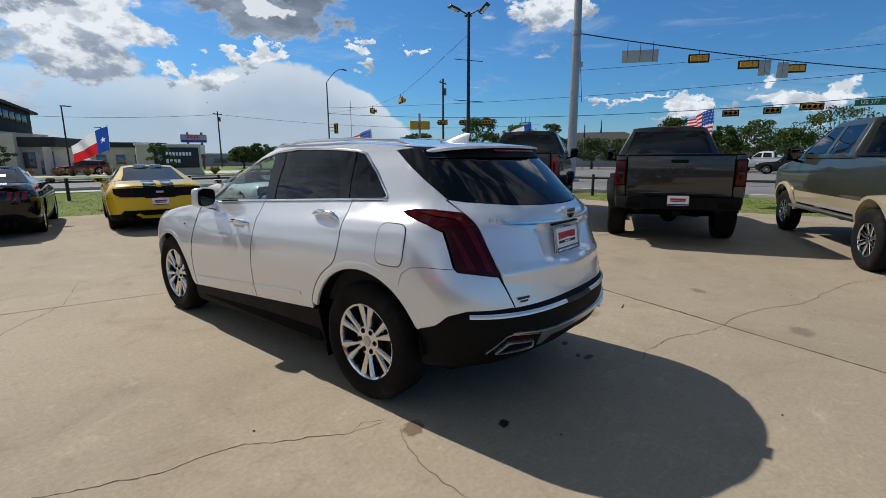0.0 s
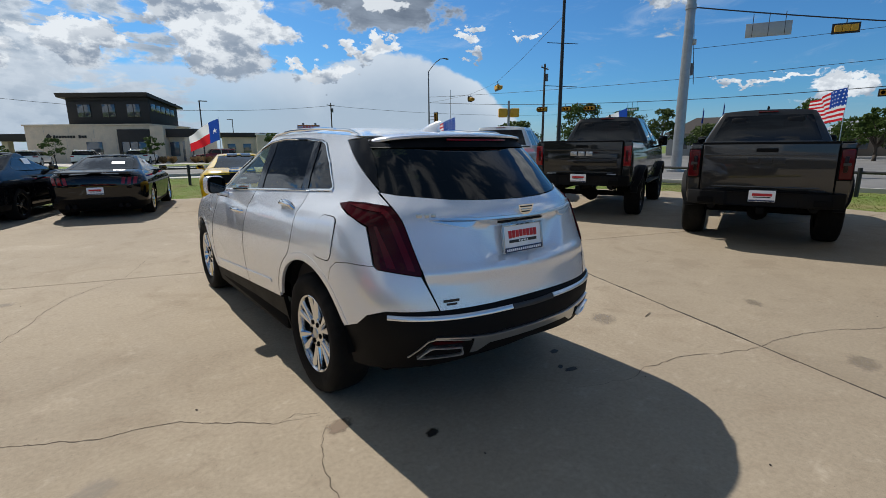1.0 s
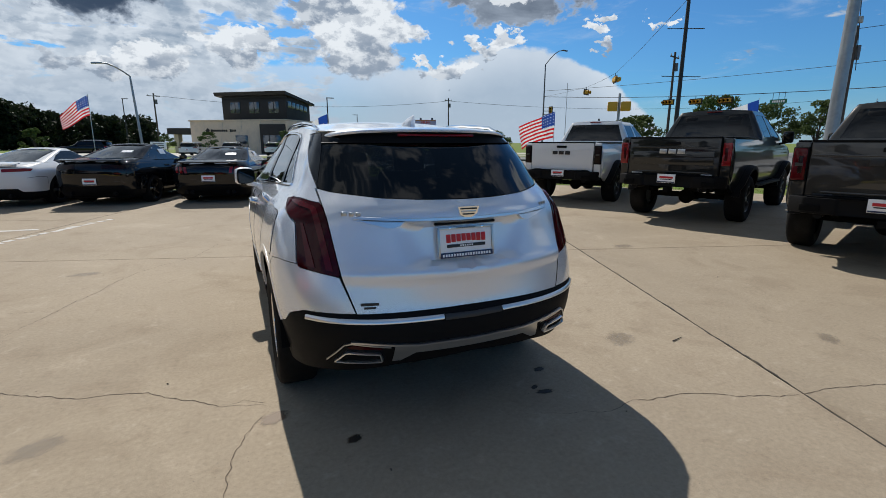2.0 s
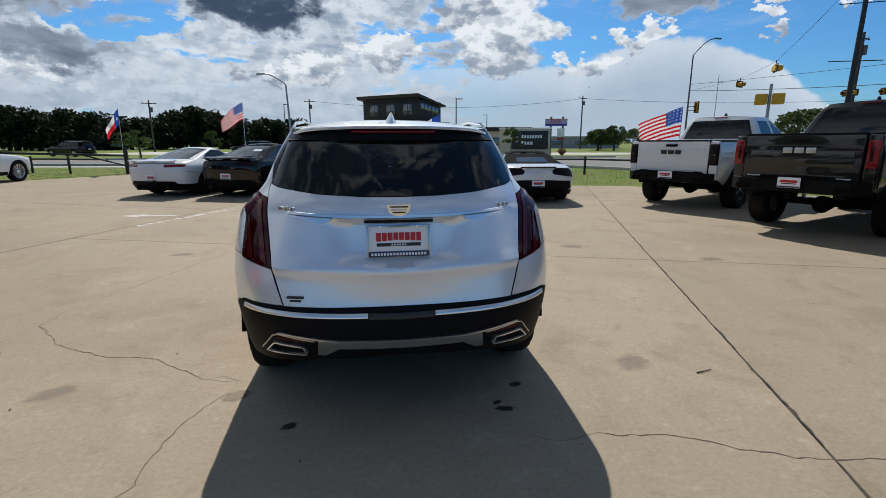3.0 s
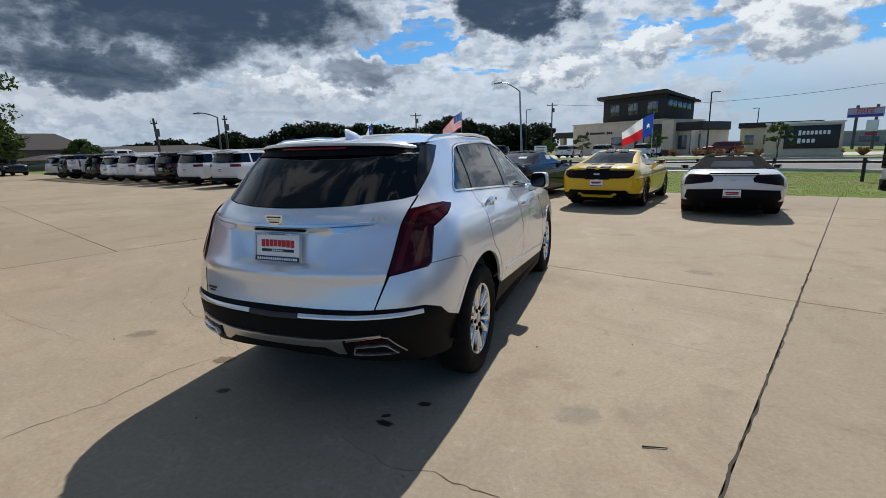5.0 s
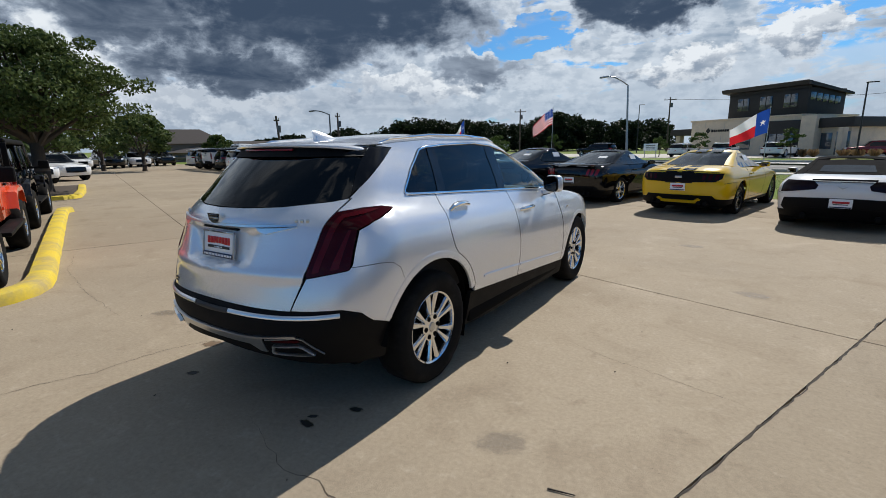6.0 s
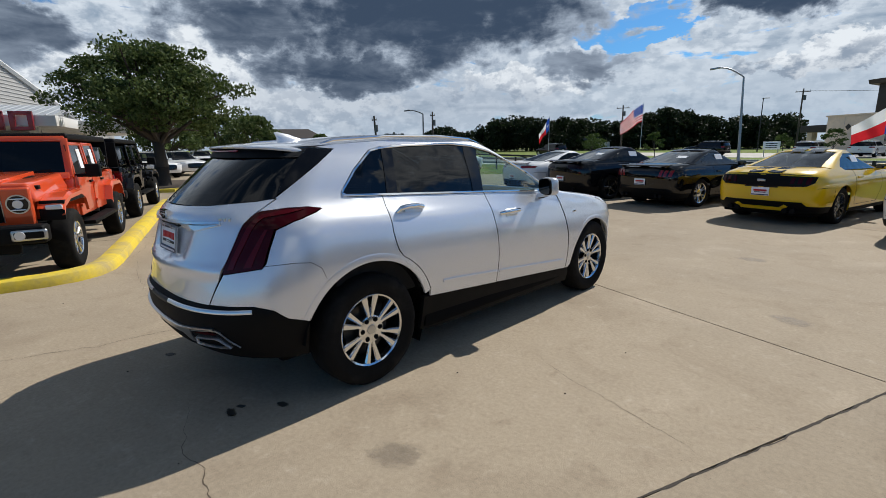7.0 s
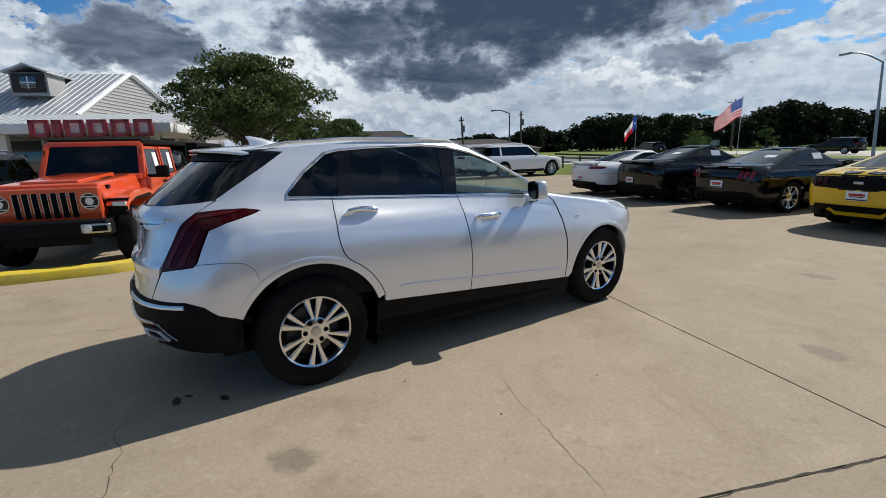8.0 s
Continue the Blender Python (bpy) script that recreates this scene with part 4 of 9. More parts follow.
# ---- the silver vehicle in the middle ----
def build_suv():
    car = thing("suv", pose(0, 0, 0), "pearl silver mid-size suv with black lower cladding, parked on concrete", "suv")
    s = Shape(
        wide=[(0.18, 0.84), (0.30, 0.875), (0.45, 0.905), (0.62, 0.932), (0.80, 0.944), (0.93, 0.935), (1.03, 0.914), (1.10, 0.893), (1.128, 0.881), (1.142, 0.866), (1.17, 0.851), (1.235, 0.815), (1.33, 0.775), (1.45, 0.715), (1.525, 0.672), (1.60, 0.640), (1.66, 0.60)],
        rear=[(0.25, -0.78), (0.33, -0.88), (0.42, -0.95), (0.55, -0.985), (0.64, -0.985), (0.69, -0.955), (0.80, -0.935), (0.90, -0.925), (1.00, -0.905), (1.10, -0.890), (1.16, -0.876), (1.22, -0.825), (1.26, -0.785), (1.40, -0.62), (1.52, -0.46), (1.60, -0.36)],
        front=[(0.2, 3.40), (0.32, 3.62), (0.5, 3.73), (0.68, 3.76), (0.78, 3.74), (0.88, 3.68), (0.95, 3.52), (1.00, 3.26), (1.04, 2.95), (1.085, 2.60), (1.12, 2.40), (1.30, 2.08), (1.56, 1.62), (1.62, 1.45)],
        flank_rear=[(0.3, -0.30), (1.18, -0.30), (1.27, -0.26), (1.55, -0.02), (1.62, 0.05)],
        flank_front=[(0.3, 2.95), (0.84, 2.95), (0.96, 2.86), (1.03, 2.62), (1.08, 2.32), (1.12, 2.10), (1.30, 1.76), (1.56, 1.20), (1.62, 1.05)],
        round_rear=[(0.3, 2.6), (0.7, 2.7), (0.9, 2.35), (1.1, 2.05), (1.27, 2.0), (1.5, 2.5)],
        round_front=[(0.3, 2.5), (0.7, 2.4), (0.9, 2.5), (1.1, 2.6), (1.5, 2.8)],
        slope=0.055, taper=((-0.3, 0.975), (0.3, 1.0), (2.4, 1.0), (3.0, 0.985)), cabin=((-0.3, 0.93), (1.2, 1.0), (2.1, 1.055)), cabin_z=(1.06, 1.26))

    def belt(y):
        return 1.235 - 0.055 * y

    def top(y):
        """The upper edge of the side windows' frame, where the roof begins."""
        return float(np.interp(y, (-0.5, -0.1, 0.5, 1.2, 1.6), (1.545, 1.56, 1.595, 1.592, 1.575)))

    both = (("R", 1), ("L", -1))
    za, ra = 0.36, 0.478
    zf, rf = 0.345, 0.435
    yf = 2.86

    def sill(y):
        return 0.533 - 0.080 * y

    # flank panels
    g = 0.008
    arch_r = arch_line(0.0, za, ra, 20, 156, 26)       # from its front foot over the top to its rear foot
    arch_f = arch_line(yf, zf, rf, 3, 176, 26)
    seam_top, seam_low = 0.72, 0.52
    dlo = [("y", 2.13, belt(2.13) + 0.008), ("y", 1.95, 1.262), ("y", 1.72, 1.385), ("y", 1.46, 1.492), ("y", 1.25, 1.540), ("y", 1.0, 1.560), ("y", 0.55, 1.552), ("y", 0.32, 1.538), ("y", 0.23, 1.518), ("y", 0.06, 1.40), ("y", -0.06, 1.285), ("y", -0.075, 1.262), ("y", -0.05, belt(-0.05) + 0.012)]
    dglass = [("y", -0.05, 1.532), ("y", -0.165, 1.463), ("y", -0.275, 1.397), ("y", -0.390, 1.325), ("y", -0.485, 1.266), ("x", 0.672, 1.262), ("x", 0.628, 1.40), ("x", 0.585, 1.545)]
    lamp = [("y", -0.255, 1.192), ("y", -0.30, 1.178), ("y", -0.45, 1.140), ("x", 0.792, 1.100), ("x", 0.796, 1.05), ("x", 0.808, 0.92), ("x", 0.806, 0.897), ("x", 0.642, 0.862), ("x", 0.634, 0.875), ("x", 0.668, 1.16), ("x", 0.676, 1.192), ("y", -0.45, 1.205), ("y", -0.33, 1.204)]

    quarter = arch_r[:-1] + [
        ("y", -0.435, 0.556), ("y", -0.56, 0.600), ("x", 0.86, 0.66), ("x", 0.80, 0.692), ("x", 0.583, 0.692),
        ("x", 0.640, 0.858), ("x", 0.806, 0.892), ("x", 0.816, 0.92), ("x", 0.804, 1.05), ("x", 0.800, 1.096), ("y", -0.455, 1.134), ("y", -0.30, 1.172), ("y", -0.248, 1.190), ("y", -0.33, 1.209), ("y", -0.45, 1.210), ("x", 0.676, 1.197),
        ("x", 0.680, 1.258), ("y", -0.478, 1.262), ("y", -0.382, 1.325), ("y", -0.267, 1.397), ("y", -0.157, 1.463), ("y", -0.035, 1.538), ("x", 0.60, 1.55),
        ("y", -0.02, top(-0.02)), ("y", 0.5, top(0.5)), ("y", 1.2, top(1.2)), ("y", 1.32, 1.578), ("y", 1.60, 1.472), ("y", 1.86, 1.352), ("y", 2.08, 1.222), ("y", 2.22, belt(2.22) + 0.012), ("y", 2.13, belt(2.13))] + [
        ("y", 1.95, 1.27), ("y", 1.72, 1.395), ("y", 1.46, 1.502), ("y", 1.25, 1.550), ("y", 1.0, 1.570), ("y", 0.55, 1.562), ("y", 0.32, 1.548), ("y", 0.22, 1.526), ("y", 0.05, 1.405), ("y", -0.07, 1.288), ("y", -0.085, 1.258), ("y", -0.05, belt(-0.05)),
        ("y", 0.212, belt(0.212)), ("y", 0.190, 1.10), ("y", 0.186, 1.0), ("y", 0.196, 0.93), ("y", 0.212, 0.875)] + arch_line(0.0, za, ra + 0.052, 62, 20, 8)
    rear_door = [("y", 0.197, 1.10), ("y", 0.219, belt(0.219)), ("y", 1.215 - g, belt(1.215)), ("y", 1.225 - g, 1.05), ("y", 1.25 - g, 0.85), ("y", 1.265 - g, 0.62), ("y", 1.26 - g, sill(1.26)), ("y", 0.503, sill(0.503))] + arch_line(0.0, za, ra + 0.058, 21, 62, 8) + [("y", 0.219, 0.880), ("y", 0.203, 0.93), ("y", 0.193, 1.0)]
    front_door = [("y", 1.225, 1.05), ("y", 1.215, belt(1.215)), ("y", 2.13, belt(2.13)), ("y", 2.20, 1.06), ("y", 2.27, 0.90), ("y", 2.315, 0.72), ("y", 2.34, 0.50), ("y", 2.34, sill(2.34)), ("y", 1.26, sill(1.26)), ("y", 1.265, 0.62), ("y", 1.25, 0.85)]
    fender = [("y", 2.34 + g, sill(2.34)), ("y", 2.345 + g, 0.50), ("y", 2.323 + g, 0.72), ("y", 2.278 + g, 0.90), ("y", 2.208 + g, 1.06), ("y", 2.14 + g, belt(2.14)), ("y", 2.22, belt(2.22) + 0.01), ("y", 2.40, 1.098), ("y", 2.62, 1.066), ("y", 2.9, 1.018), ("f", 0.74, 0.955), ("f", 0.68, 0.92), ("f", 0.70, 0.83), ("f", 0.79, 0.78), ("f", 0.84, 0.60), ("y", 3.27, 0.40)] + arch_f[1:] + [("y", 2.39, sill(2.39))]
    hood = [("y", 2.225, belt(2.22) + 0.012), ("y", 2.41, 1.102), ("y", 2.63, 1.070), ("y", 2.91, 1.022), ("f", 0.74, 0.959), ("f", 0.50, 0.935), ("f", 0.25, 0.925), ("f", 0.0, 0.922), ("f", 0.0, 1.10), ("f", 0.5, 1.105)]
    for side, sign in both:
        part("quarter_panel", skin(s, quarter, step=0.045, sides=side), SILVER, car)
        part("rear_door", skin(s, rear_door, step=0.05, sides=side), SILVER, car)
        part("front_door", skin(s, front_door, step=0.05, sides=side), SILVER, car)
        part("front_fender", skin(s, fender, step=0.045, sides=side), SILVER, car)
        cladding = [("y", 0.44, 0.24), ("y", 0.445, 0.50), ("y", 0.47, sill(0.47) - 0.004), ("y", 2.39, sill(2.39) - 0.004), ("y", 2.41, 0.28), ("y", 2.40, 0.20), ("y", 0.6, 0.215)]
        part("sill_cladding", skin(s, cladding, step=0.06, lip=0.03, sides=side), PLASTIC, car)
        # lips of the wheel openings
        part("arch_moulding", strip(s, [("y", y, z) for _, y, z in arch_line(0.0, za, ra + 0.024, 20, 156, 26)], 0.046, 0.0028, sides=side), SILVER, car)
        part("arch_moulding", strip(s, [("y", y, z) for _, y, z in arch_line(yf, zf, rf + 0.021, 4, 176, 26)], 0.040, 0.0028, sides=side), SILVER, car)
        # glass of the doors, pillars and the bright frame
        part("window_trim", strip(s, dlo + dlo[:1], 0.015, 0.006, sides=side), CHROME, car, "bright chrome window surround")
        part("belt_moulding", strip(s, [("y", -0.08, belt(-0.08) + 0.010), ("y", 2.16, belt(2.16) + 0.010)], 0.017, 0.009, sides=side), CHROME, car)
        part("front_window", skin(s, [("y", 2.13, belt(2.13)), ("y", 1.95, 1.262), ("y", 1.72, 1.385), ("y", 1.46, 1.492), ("y", 1.30, 1.531), ("y", 1.20, belt(1.2))], off=-0.006, step=0.08, lip=0, sides=side), GLASS_CLEAR, car)
        part("rear_window", skin(s, [("y", 1.10, belt(1.1)), ("y", 1.16, 1.547), ("y", 1.0, 1.560), ("y", 0.55, 1.552), ("y", 0.42, 1.545), ("y", 0.34, belt(0.34))], off=-0.006, step=0.08, lip=0, sides=side), GLASS_DARK, car)
        part("quarter_window", skin(s, [("y", 0.26, belt(0.26)), ("y", 0.34, 1.539), ("y", 0.23, 1.518), ("y", 0.06, 1.40), ("y", -0.06, 1.285), ("y", -0.05, belt(-0.05))], off=-0.006, step=0.08, lip=0, sides=side), GLASS_DARK, car)
        for lo, hi in (((1.095, 1.205), (1.155, 1.305)), ((0.255, 0.345), (0.335, 0.425))):
            part("pillar_trim", skin(s, [("y", lo[0], belt(lo[0])), ("y", hi[0], 1.552), ("y", hi[1], 1.540), ("y", lo[1], belt(lo[1]))], off=-0.002, step=0.08, lip=0.02, sides=side), TRIM, car)
        # low moulding on the doors
        part("door_moulding", strip(s, [("y", 0.62, 0.580), ("y", 0.70, 0.578), ("y", 1.255, 0.530)], 0.022, 0.008, sides=side), SILVER, car)
        part("door_moulding", strip(s, [("y", 1.275, 0.528), ("y", 2.28, 0.440)], 0.022, 0.008, sides=side), SILVER, car)
        # pull handles
        for y, z in ((0.385, 1.118), (1.44, 0.998)):
            bm = bmesh.new()
            p = [s.point(("y", y + d, z), o) for d, o in ((-0.115, -0.004), (-0.10, 0.028), (-0.04, 0.040), (0.04, 0.040), (0.10, 0.028), (0.115, -0.004))]
            tube(bm, [(sign * q.x, q.y, q.z) for q in p], [0.014, 0.018, 0.019, 0.019, 0.018, 0.014], 10)
            handle = part("door_handle", bm, CHROME, car, "chrome pull handle")
            q = s.point(("y", y + 0.02, z - 0.005), -0.002)
            bm = boxed((0.020, 0.155, 0.062), (sign * q.x, q.y, q.z), (0, sign * -10, 0), bevel=0.009, segments=3)
            part("handle_cup", bm, SILVER, handle)
        # red lamp with its bright inner blades
        body = part("tail_lamp", skin(s, lamp, off=0.004, step=0.035, lip=0.03, sides=side), LAMP_DARK, car, "dark red wraparound tail lamp")
        part("lamp_blade", skin(s, [("x", 0.660, 0.885), ("x", 0.696, 1.17), ("x", 0.722, 1.175), ("x", 0.69, 0.892)], off=0.008, step=0.03, lip=0.004, sides=side), LAMP_BLADE, body)
        part("lamp_blade", skin(s, [("x", 0.735, 0.898), ("x", 0.762, 1.10), ("x", 0.772, 1.10), ("x", 0.768, 0.905)], off=0.008, step=0.03, lip=0.004, sides=side), LAMP_BLADE, body)
        part("lamp_blade", skin(s, [("x", 0.698, 1.176), ("y", -0.46, 1.196), ("y", -0.36, 1.194), ("y", -0.47, 1.176), ("x", 0.712, 1.160)], off=0.008, step=0.03, lip=0.004, sides=side), LAMP_BLADE, body)
        # black corner of the rear glass
        part("corner_glass", skin(s, dglass, off=0.0, step=0.05, lip=0.015, sides=side), TRIM, car)
        # fuel flap (one side) and its outline
        if side == "L":
            bm = skin(s, [("y", -0.245 + 0.105 * c, 1.01 + 0.115 * d) for c, d in ((math.copysign(abs(math.cos(t)) ** 0.45, math.cos(t)), math.copysign(abs(math.sin(t)) ** 0.45, math.sin(t))) for t in (2 * math.pi * k / 32 for k in range(32)))], off=0.0028, step=0.03, lip=0.008, sides=side)
            part("fuel_flap", bm, SILVER, car)
            ring = [("y", -0.245 + 0.108 * c, 1.01 + 0.118 * d) for c, d in ((math.copysign(abs(math.cos(t)) ** 0.45, math.cos(t)), math.copysign(abs(math.sin(t)) ** 0.45, math.sin(t))) for t in (2 * math.pi * k / 32 for k in range(33)))]
            part("flap_gap", strip(s, ring, 0.005, 0.0012, sides=side, sink=0.004), PLASTIC, car)
        # seam between the bumper cover and the quarter panel
        part("panel_gap", strip(s, [("x", 0.812, 0.908), ("y", -0.50, 0.913), ("y", -0.41, 0.903), ("y", -0.35, 0.862), ("y", -0.325, 0.795)], 0.0035, 0.0008, sides=side, sink=0.004), PLASTIC, car)
        # dark seams round the doors and the fender
        for seam in ([("y", 0.215, belt(0.215)), ("y", 0.193, 1.10), ("y", 0.189, 1.0), ("y", 0.199, 0.93), ("y", 0.216, 0.878)] + [("y", y, z) for _, y, z in arch_line(0.0, za, ra + 0.055, 62, 21, 8)],
                     [("y", 1.211, belt(1.211)), ("y", 1.221, 1.05), ("y", 1.246, 0.85), ("y", 1.261, 0.62), ("y", 1.256, sill(1.256))],
                     [("y", 2.137, belt(2.137)), ("y", 2.208, 1.06), ("y", 2.279, 0.90), ("y", 2.324, 0.72), ("y", 2.346, 0.50), ("y", 2.345, sill(2.345))]):
            part("panel_gap", strip(s, seam, 0.0060, 0.0010, sides=side, sink=0.006), PLASTIC, car)
        part("panel_gap", strip(s, [("x", 0.579, 0.690), ("x", 0.635, 0.862)], 0.006, 0.0014, sides=side, sink=0.006), PLASTIC, car)
        # badge on the fender
        q = s.point(("y", 2.47, 0.90), 0.002)
        part("fender_badge", boxed((0.008, 0.055, 0.020), (sign * q.x, q.y, q.z), (0, 0, sign * 4), bevel=0.004), CHROME, car)
        # head lamp
        part("head_lamp", skin(s, [("f", 0.66, 0.900), ("f", 0.72, 0.950), ("y", 2.99, 0.985), ("y", 3.12, 0.93), ("f", 0.80, 0.86), ("f", 0.72, 0.78)], off=0.004, step=0.05, lip=0.02, sides=side), LAMP_CLEAR, car)
        # black backing added behind the panel gaps, to give them their shade
        part("inner_shell", skin(s, [("y", 0.36, 0.70), ("y", 0.15, 0.95), ("y", 0.15, 1.20), ("y", 2.25, 1.08), ("y", 2.36, 0.80), ("y", 2.40, 0.45), ("y", 0.55, 0.52)], off=-0.021, step=0.12, lip=0, sides=side), CAVITY, car)
        part("inner_shell", skin(s, [("x", 0.54, 0.695), ("x", 0.70, 0.695), ("x", 0.76, 1.18), ("x", 0.64, 1.18)], off=-0.024, step=0.08, lip=0, sides=side), CAVITY, car)
    # bonnet, front apron, windscreen
    part("bonnet", skin(s, hood, step=0.045, sides="B", off=0.0), SILVER, car)
    part("front_bumper", skin(s, [("f", 0.0, 0.30), ("y", 3.22, 0.30), ("y", 3.275, 0.40), ("f", 0.83, 0.60), ("f", 0.78, 0.775), ("f", 0.69, 0.83), ("f", 0.67, 0.916), ("f", 0.5, 0.931), ("f", 0.0, 0.918)], step=0.06, sides="B"), SILVER, car)
    part("grille", skin(s, [("f", 0.0, 0.45), ("f", 0.42, 0.47), ("f", 0.50, 0.74), ("f", 0.0, 0.76)], off=0.006, step=0.08, lip=0.02, sides="B"), TRIM, car)
    part("windscreen", skin(s, [("y", 2.20, 1.112), ("f", 0.6, 1.115), ("f", 0.0, 1.12), ("f", 0.0, 1.572), ("f", 0.35, 1.568), ("y", 1.34, 1.570), ("y", 1.60, 1.462), ("y", 1.86, 1.342), ("y", 2.08, 1.212)], off=-0.004, step=0.09, lip=0, sides="B"), GLASS_CLEAR, car)

    # tailgate with the hollow for the plate
    def dent(p):
        x, z = np.abs(p[:, 0]), p[:, 2]
        edge = 0.40 - 0.10 * np.clip((1.08 - z) / 0.2, 0, 1)
        k = np.minimum(np.minimum(np.clip((edge + 0.02 - x) / 0.13, 0, 1), np.clip((z - 0.880 - 0.1 * x) / 0.026, 0, 1)), np.clip((1.118 - z) / 0.03, 0, 1))
        k = k * k * (3 - 2 * k)
        p = p.copy()
        p[:, 1] += k * 0.046 * np.clip(1 - (x / 0.43) ** 2, 0, 1)
        # a crease down the middle, and a swage below the hollow
        p[:, 1] -= 0.010 * np.clip(1 - x / 0.35, 0, 1) * np.clip((z - 0.70) / 0.1, 0, 1) * (1 - k)
        p[:, 1] -= 0.014 * np.exp(-((z - 0.856 - 0.03 * x) / 0.03) ** 2)
        return p

    gate = [("x", 0.0, 0.690), ("x", 0.575, 0.690), ("x", 0.630, 0.865), ("x", 0.668, 1.197), ("x", 0.672, 1.258), ("x", 0.62, 1.245), ("x", 0.40, 1.222), ("x", 0.2, 1.214), ("x", 0.0, 1.212)]
    part("tailgate", skin(s, gate, step=0.020, sides="B", dent=dent), SILVER, car)
    part("rear_glass", skin(s, [("x", 0.0, 1.217), ("x", 0.2, 1.219), ("x", 0.40, 1.227), ("x", 0.62, 1.250), ("x", 0.671, 1.262), ("x", 0.627, 1.40), ("x", 0.584, 1.545), ("x", 0.0, 1.545)], off=-0.002, step=0.06, lip=0, sides="B"), GLASS_DARK, car, "dark tinted rear window")
    # roof spoiler over the glass: its ends turn down into the pillars, its underside, coloured black for the shade and
    # reflection there, meets the pane
    bm = bmesh.new()
    rows = []
    for k in range(41):
        u = -1 + 2 * k / 40
        x = 0.604 * u
        a = min(abs(x), 0.598)
        sill_y, pane_y = s.point(("x", a, 1.545), 0).y, s.point(("x", a, 1.488), 0).y
        over = 0.072 * (1 - abs(u) ** 5) + 0.010
        back = sill_y - over
        high = 1.566 - 0.016 * u * u - 0.030 * abs(u) ** 9
        rise = 0.024 * (1 - abs(u) ** 6)
        rows.append([bm.verts.new(c) for c in ((x * 0.985, -0.08, high + rise), (x * 0.995, 0.4 * -0.08 + 0.6 * back, high + 0.7 * rise), (x, back + 0.03, high + 0.003), (x, back + 0.006, high - 0.002), (x, back, high - 0.009), (x, back + 0.005, high - 0.017), (x, back + 0.028, high - 0.023), (x, pane_y - 0.004, 1.490), (x * 0.985, pane_y + 0.06, 1.500))])
    for a, b in zip(rows, rows[1:]):
        for j in range(8):
            bm.faces.new((a[j], b[j], b[j + 1], a[j + 1])).material_index = 1 if j > 4 else 0
    bmesh.ops.recalc_face_normals(bm, faces=bm.faces)
    spoiler = part("spoiler", bm, (SILVER, PLASTIC), car)
    part("high_brake_lamp", boxed((0.46, 0.010, 0.013), (0, -0.492, 1.532), (-30, 0, 0), bevel=0.004), LAMP_RED, spoiler)
    # roof, rails and aerial fin
    part("roof", lid(s, lambda y: np.interp(y, (-0.5, -0.1, 0.5, 1.2, 1.6), (1.545, 1.56, 1.595, 1.592, 1.575)), curve([(-0.5, 0.005), (-0.1, 0.03), (0.5, 0.045), (1.2, 0.045), (1.65, 0.005)])), SILVER, car)
    for sign in (1, -1):
        bm = bmesh.new()
        tube(bm, [(sign * x, y, z) for x, y, z in ((0.590, -0.12, 1.566), (0.596, -0.02, 1.592), (0.602, 0.4, 1.617), (0.605, 0.9, 1.617), (0.600, 1.25, 1.597), (0.594, 1.38, 1.566))], [0.008, 0.011, 0.011, 0.011, 0.011, 0.008], 8)
        part("roof_rail", bm, CHROME, car, "bright metal roof rail")
    bm = bmesh.new()
    rows = []
    for y, w, h in ((-0.11, 0.011, 0.050), (-0.08, 0.021, 0.054), (-0.02, 0.030, 0.038), (0.04, 0.026, 0.018), (0.09, 0.011, 0.004)):
        base = 1.605
        rows.append([bm.verts.new(c) for c in ((w * 1.3, y, base - 0.02), (w, y, base + 0.25 * h), (w * 0.3, y - 0.02 * (h > 0.045), base + 0.92 * h), (0, y - 0.025 * (h > 0.045), base + h), (-w * 0.3, y - 0.02 * (h > 0.045), base + 0.92 * h), (-w, y, base + 0.25 * h), (-w * 1.3, y, base - 0.02))])
    for a, b in zip(rows, rows[1:]):
        for j in range(6):
            bm.faces.new((a[j], a[j + 1], b[j + 1], b[j]))
    bm.faces.new(rows[0])
    bmesh.ops.recalc_face_normals(bm, faces=bm.faces)
    part("aerial_fin", bm, SILVER, car)
    # bumper: black shell, bright strips, satin lower trim, exhaust ends
    part("rear_bumper", skin(s, [("x", 0.0, 0.43), ("x", 0.40, 0.41), ("x", 0.60, 0.375), ("x", 0.78, 0.35), ("y", -0.44, 0.335), ("y", -0.44, 0.552), ("y", -0.56, 0.596), ("x", 0.86, 0.656), ("x", 0.80, 0.688), ("x", 0.0, 0.686)], off=-0.002, step=0.05, lip=0.03, sides="B"), PLASTIC, car, "black plastic rear bumper")
    for side, sign in both:
        part("bumper_strip", strip(s, [("x", 0.165, 0.652), ("x", 0.50, 0.655), ("x", 0.70, 0.659), ("x", 0.798, 0.662)], 0.025, 0.005, sides=side), BRIGHT, car, "bright chrome bumper strip")
    part("bumper_strip", strip(s, [("x", 0.0, 0.645), ("x", 0.160, 0.650)], 0.030, 0.004, sides="B"), IRON, car)
    part("lower_trim", strip(s, [("x", 0.0, 0.520), ("x", 0.30, 0.524), ("x", 0.41, 0.534), ("x", 0.55, 0.550), ("x", 0.61, 0.554)], 0.014, 0.012, sides="B"), SATIN, car)
    part("diffuser", skin(s, [("x", 0.0, 0.475), ("x", 0.0, 0.512), ("x", 0.30, 0.516), ("x", 0.41, 0.526), ("x", 0.42, 0.440), ("x", 0.38, 0.440), ("x", 0.31, 0.480)], off=0.003, step=0.04, lip=0.02, sides="B"), SATIN, car)
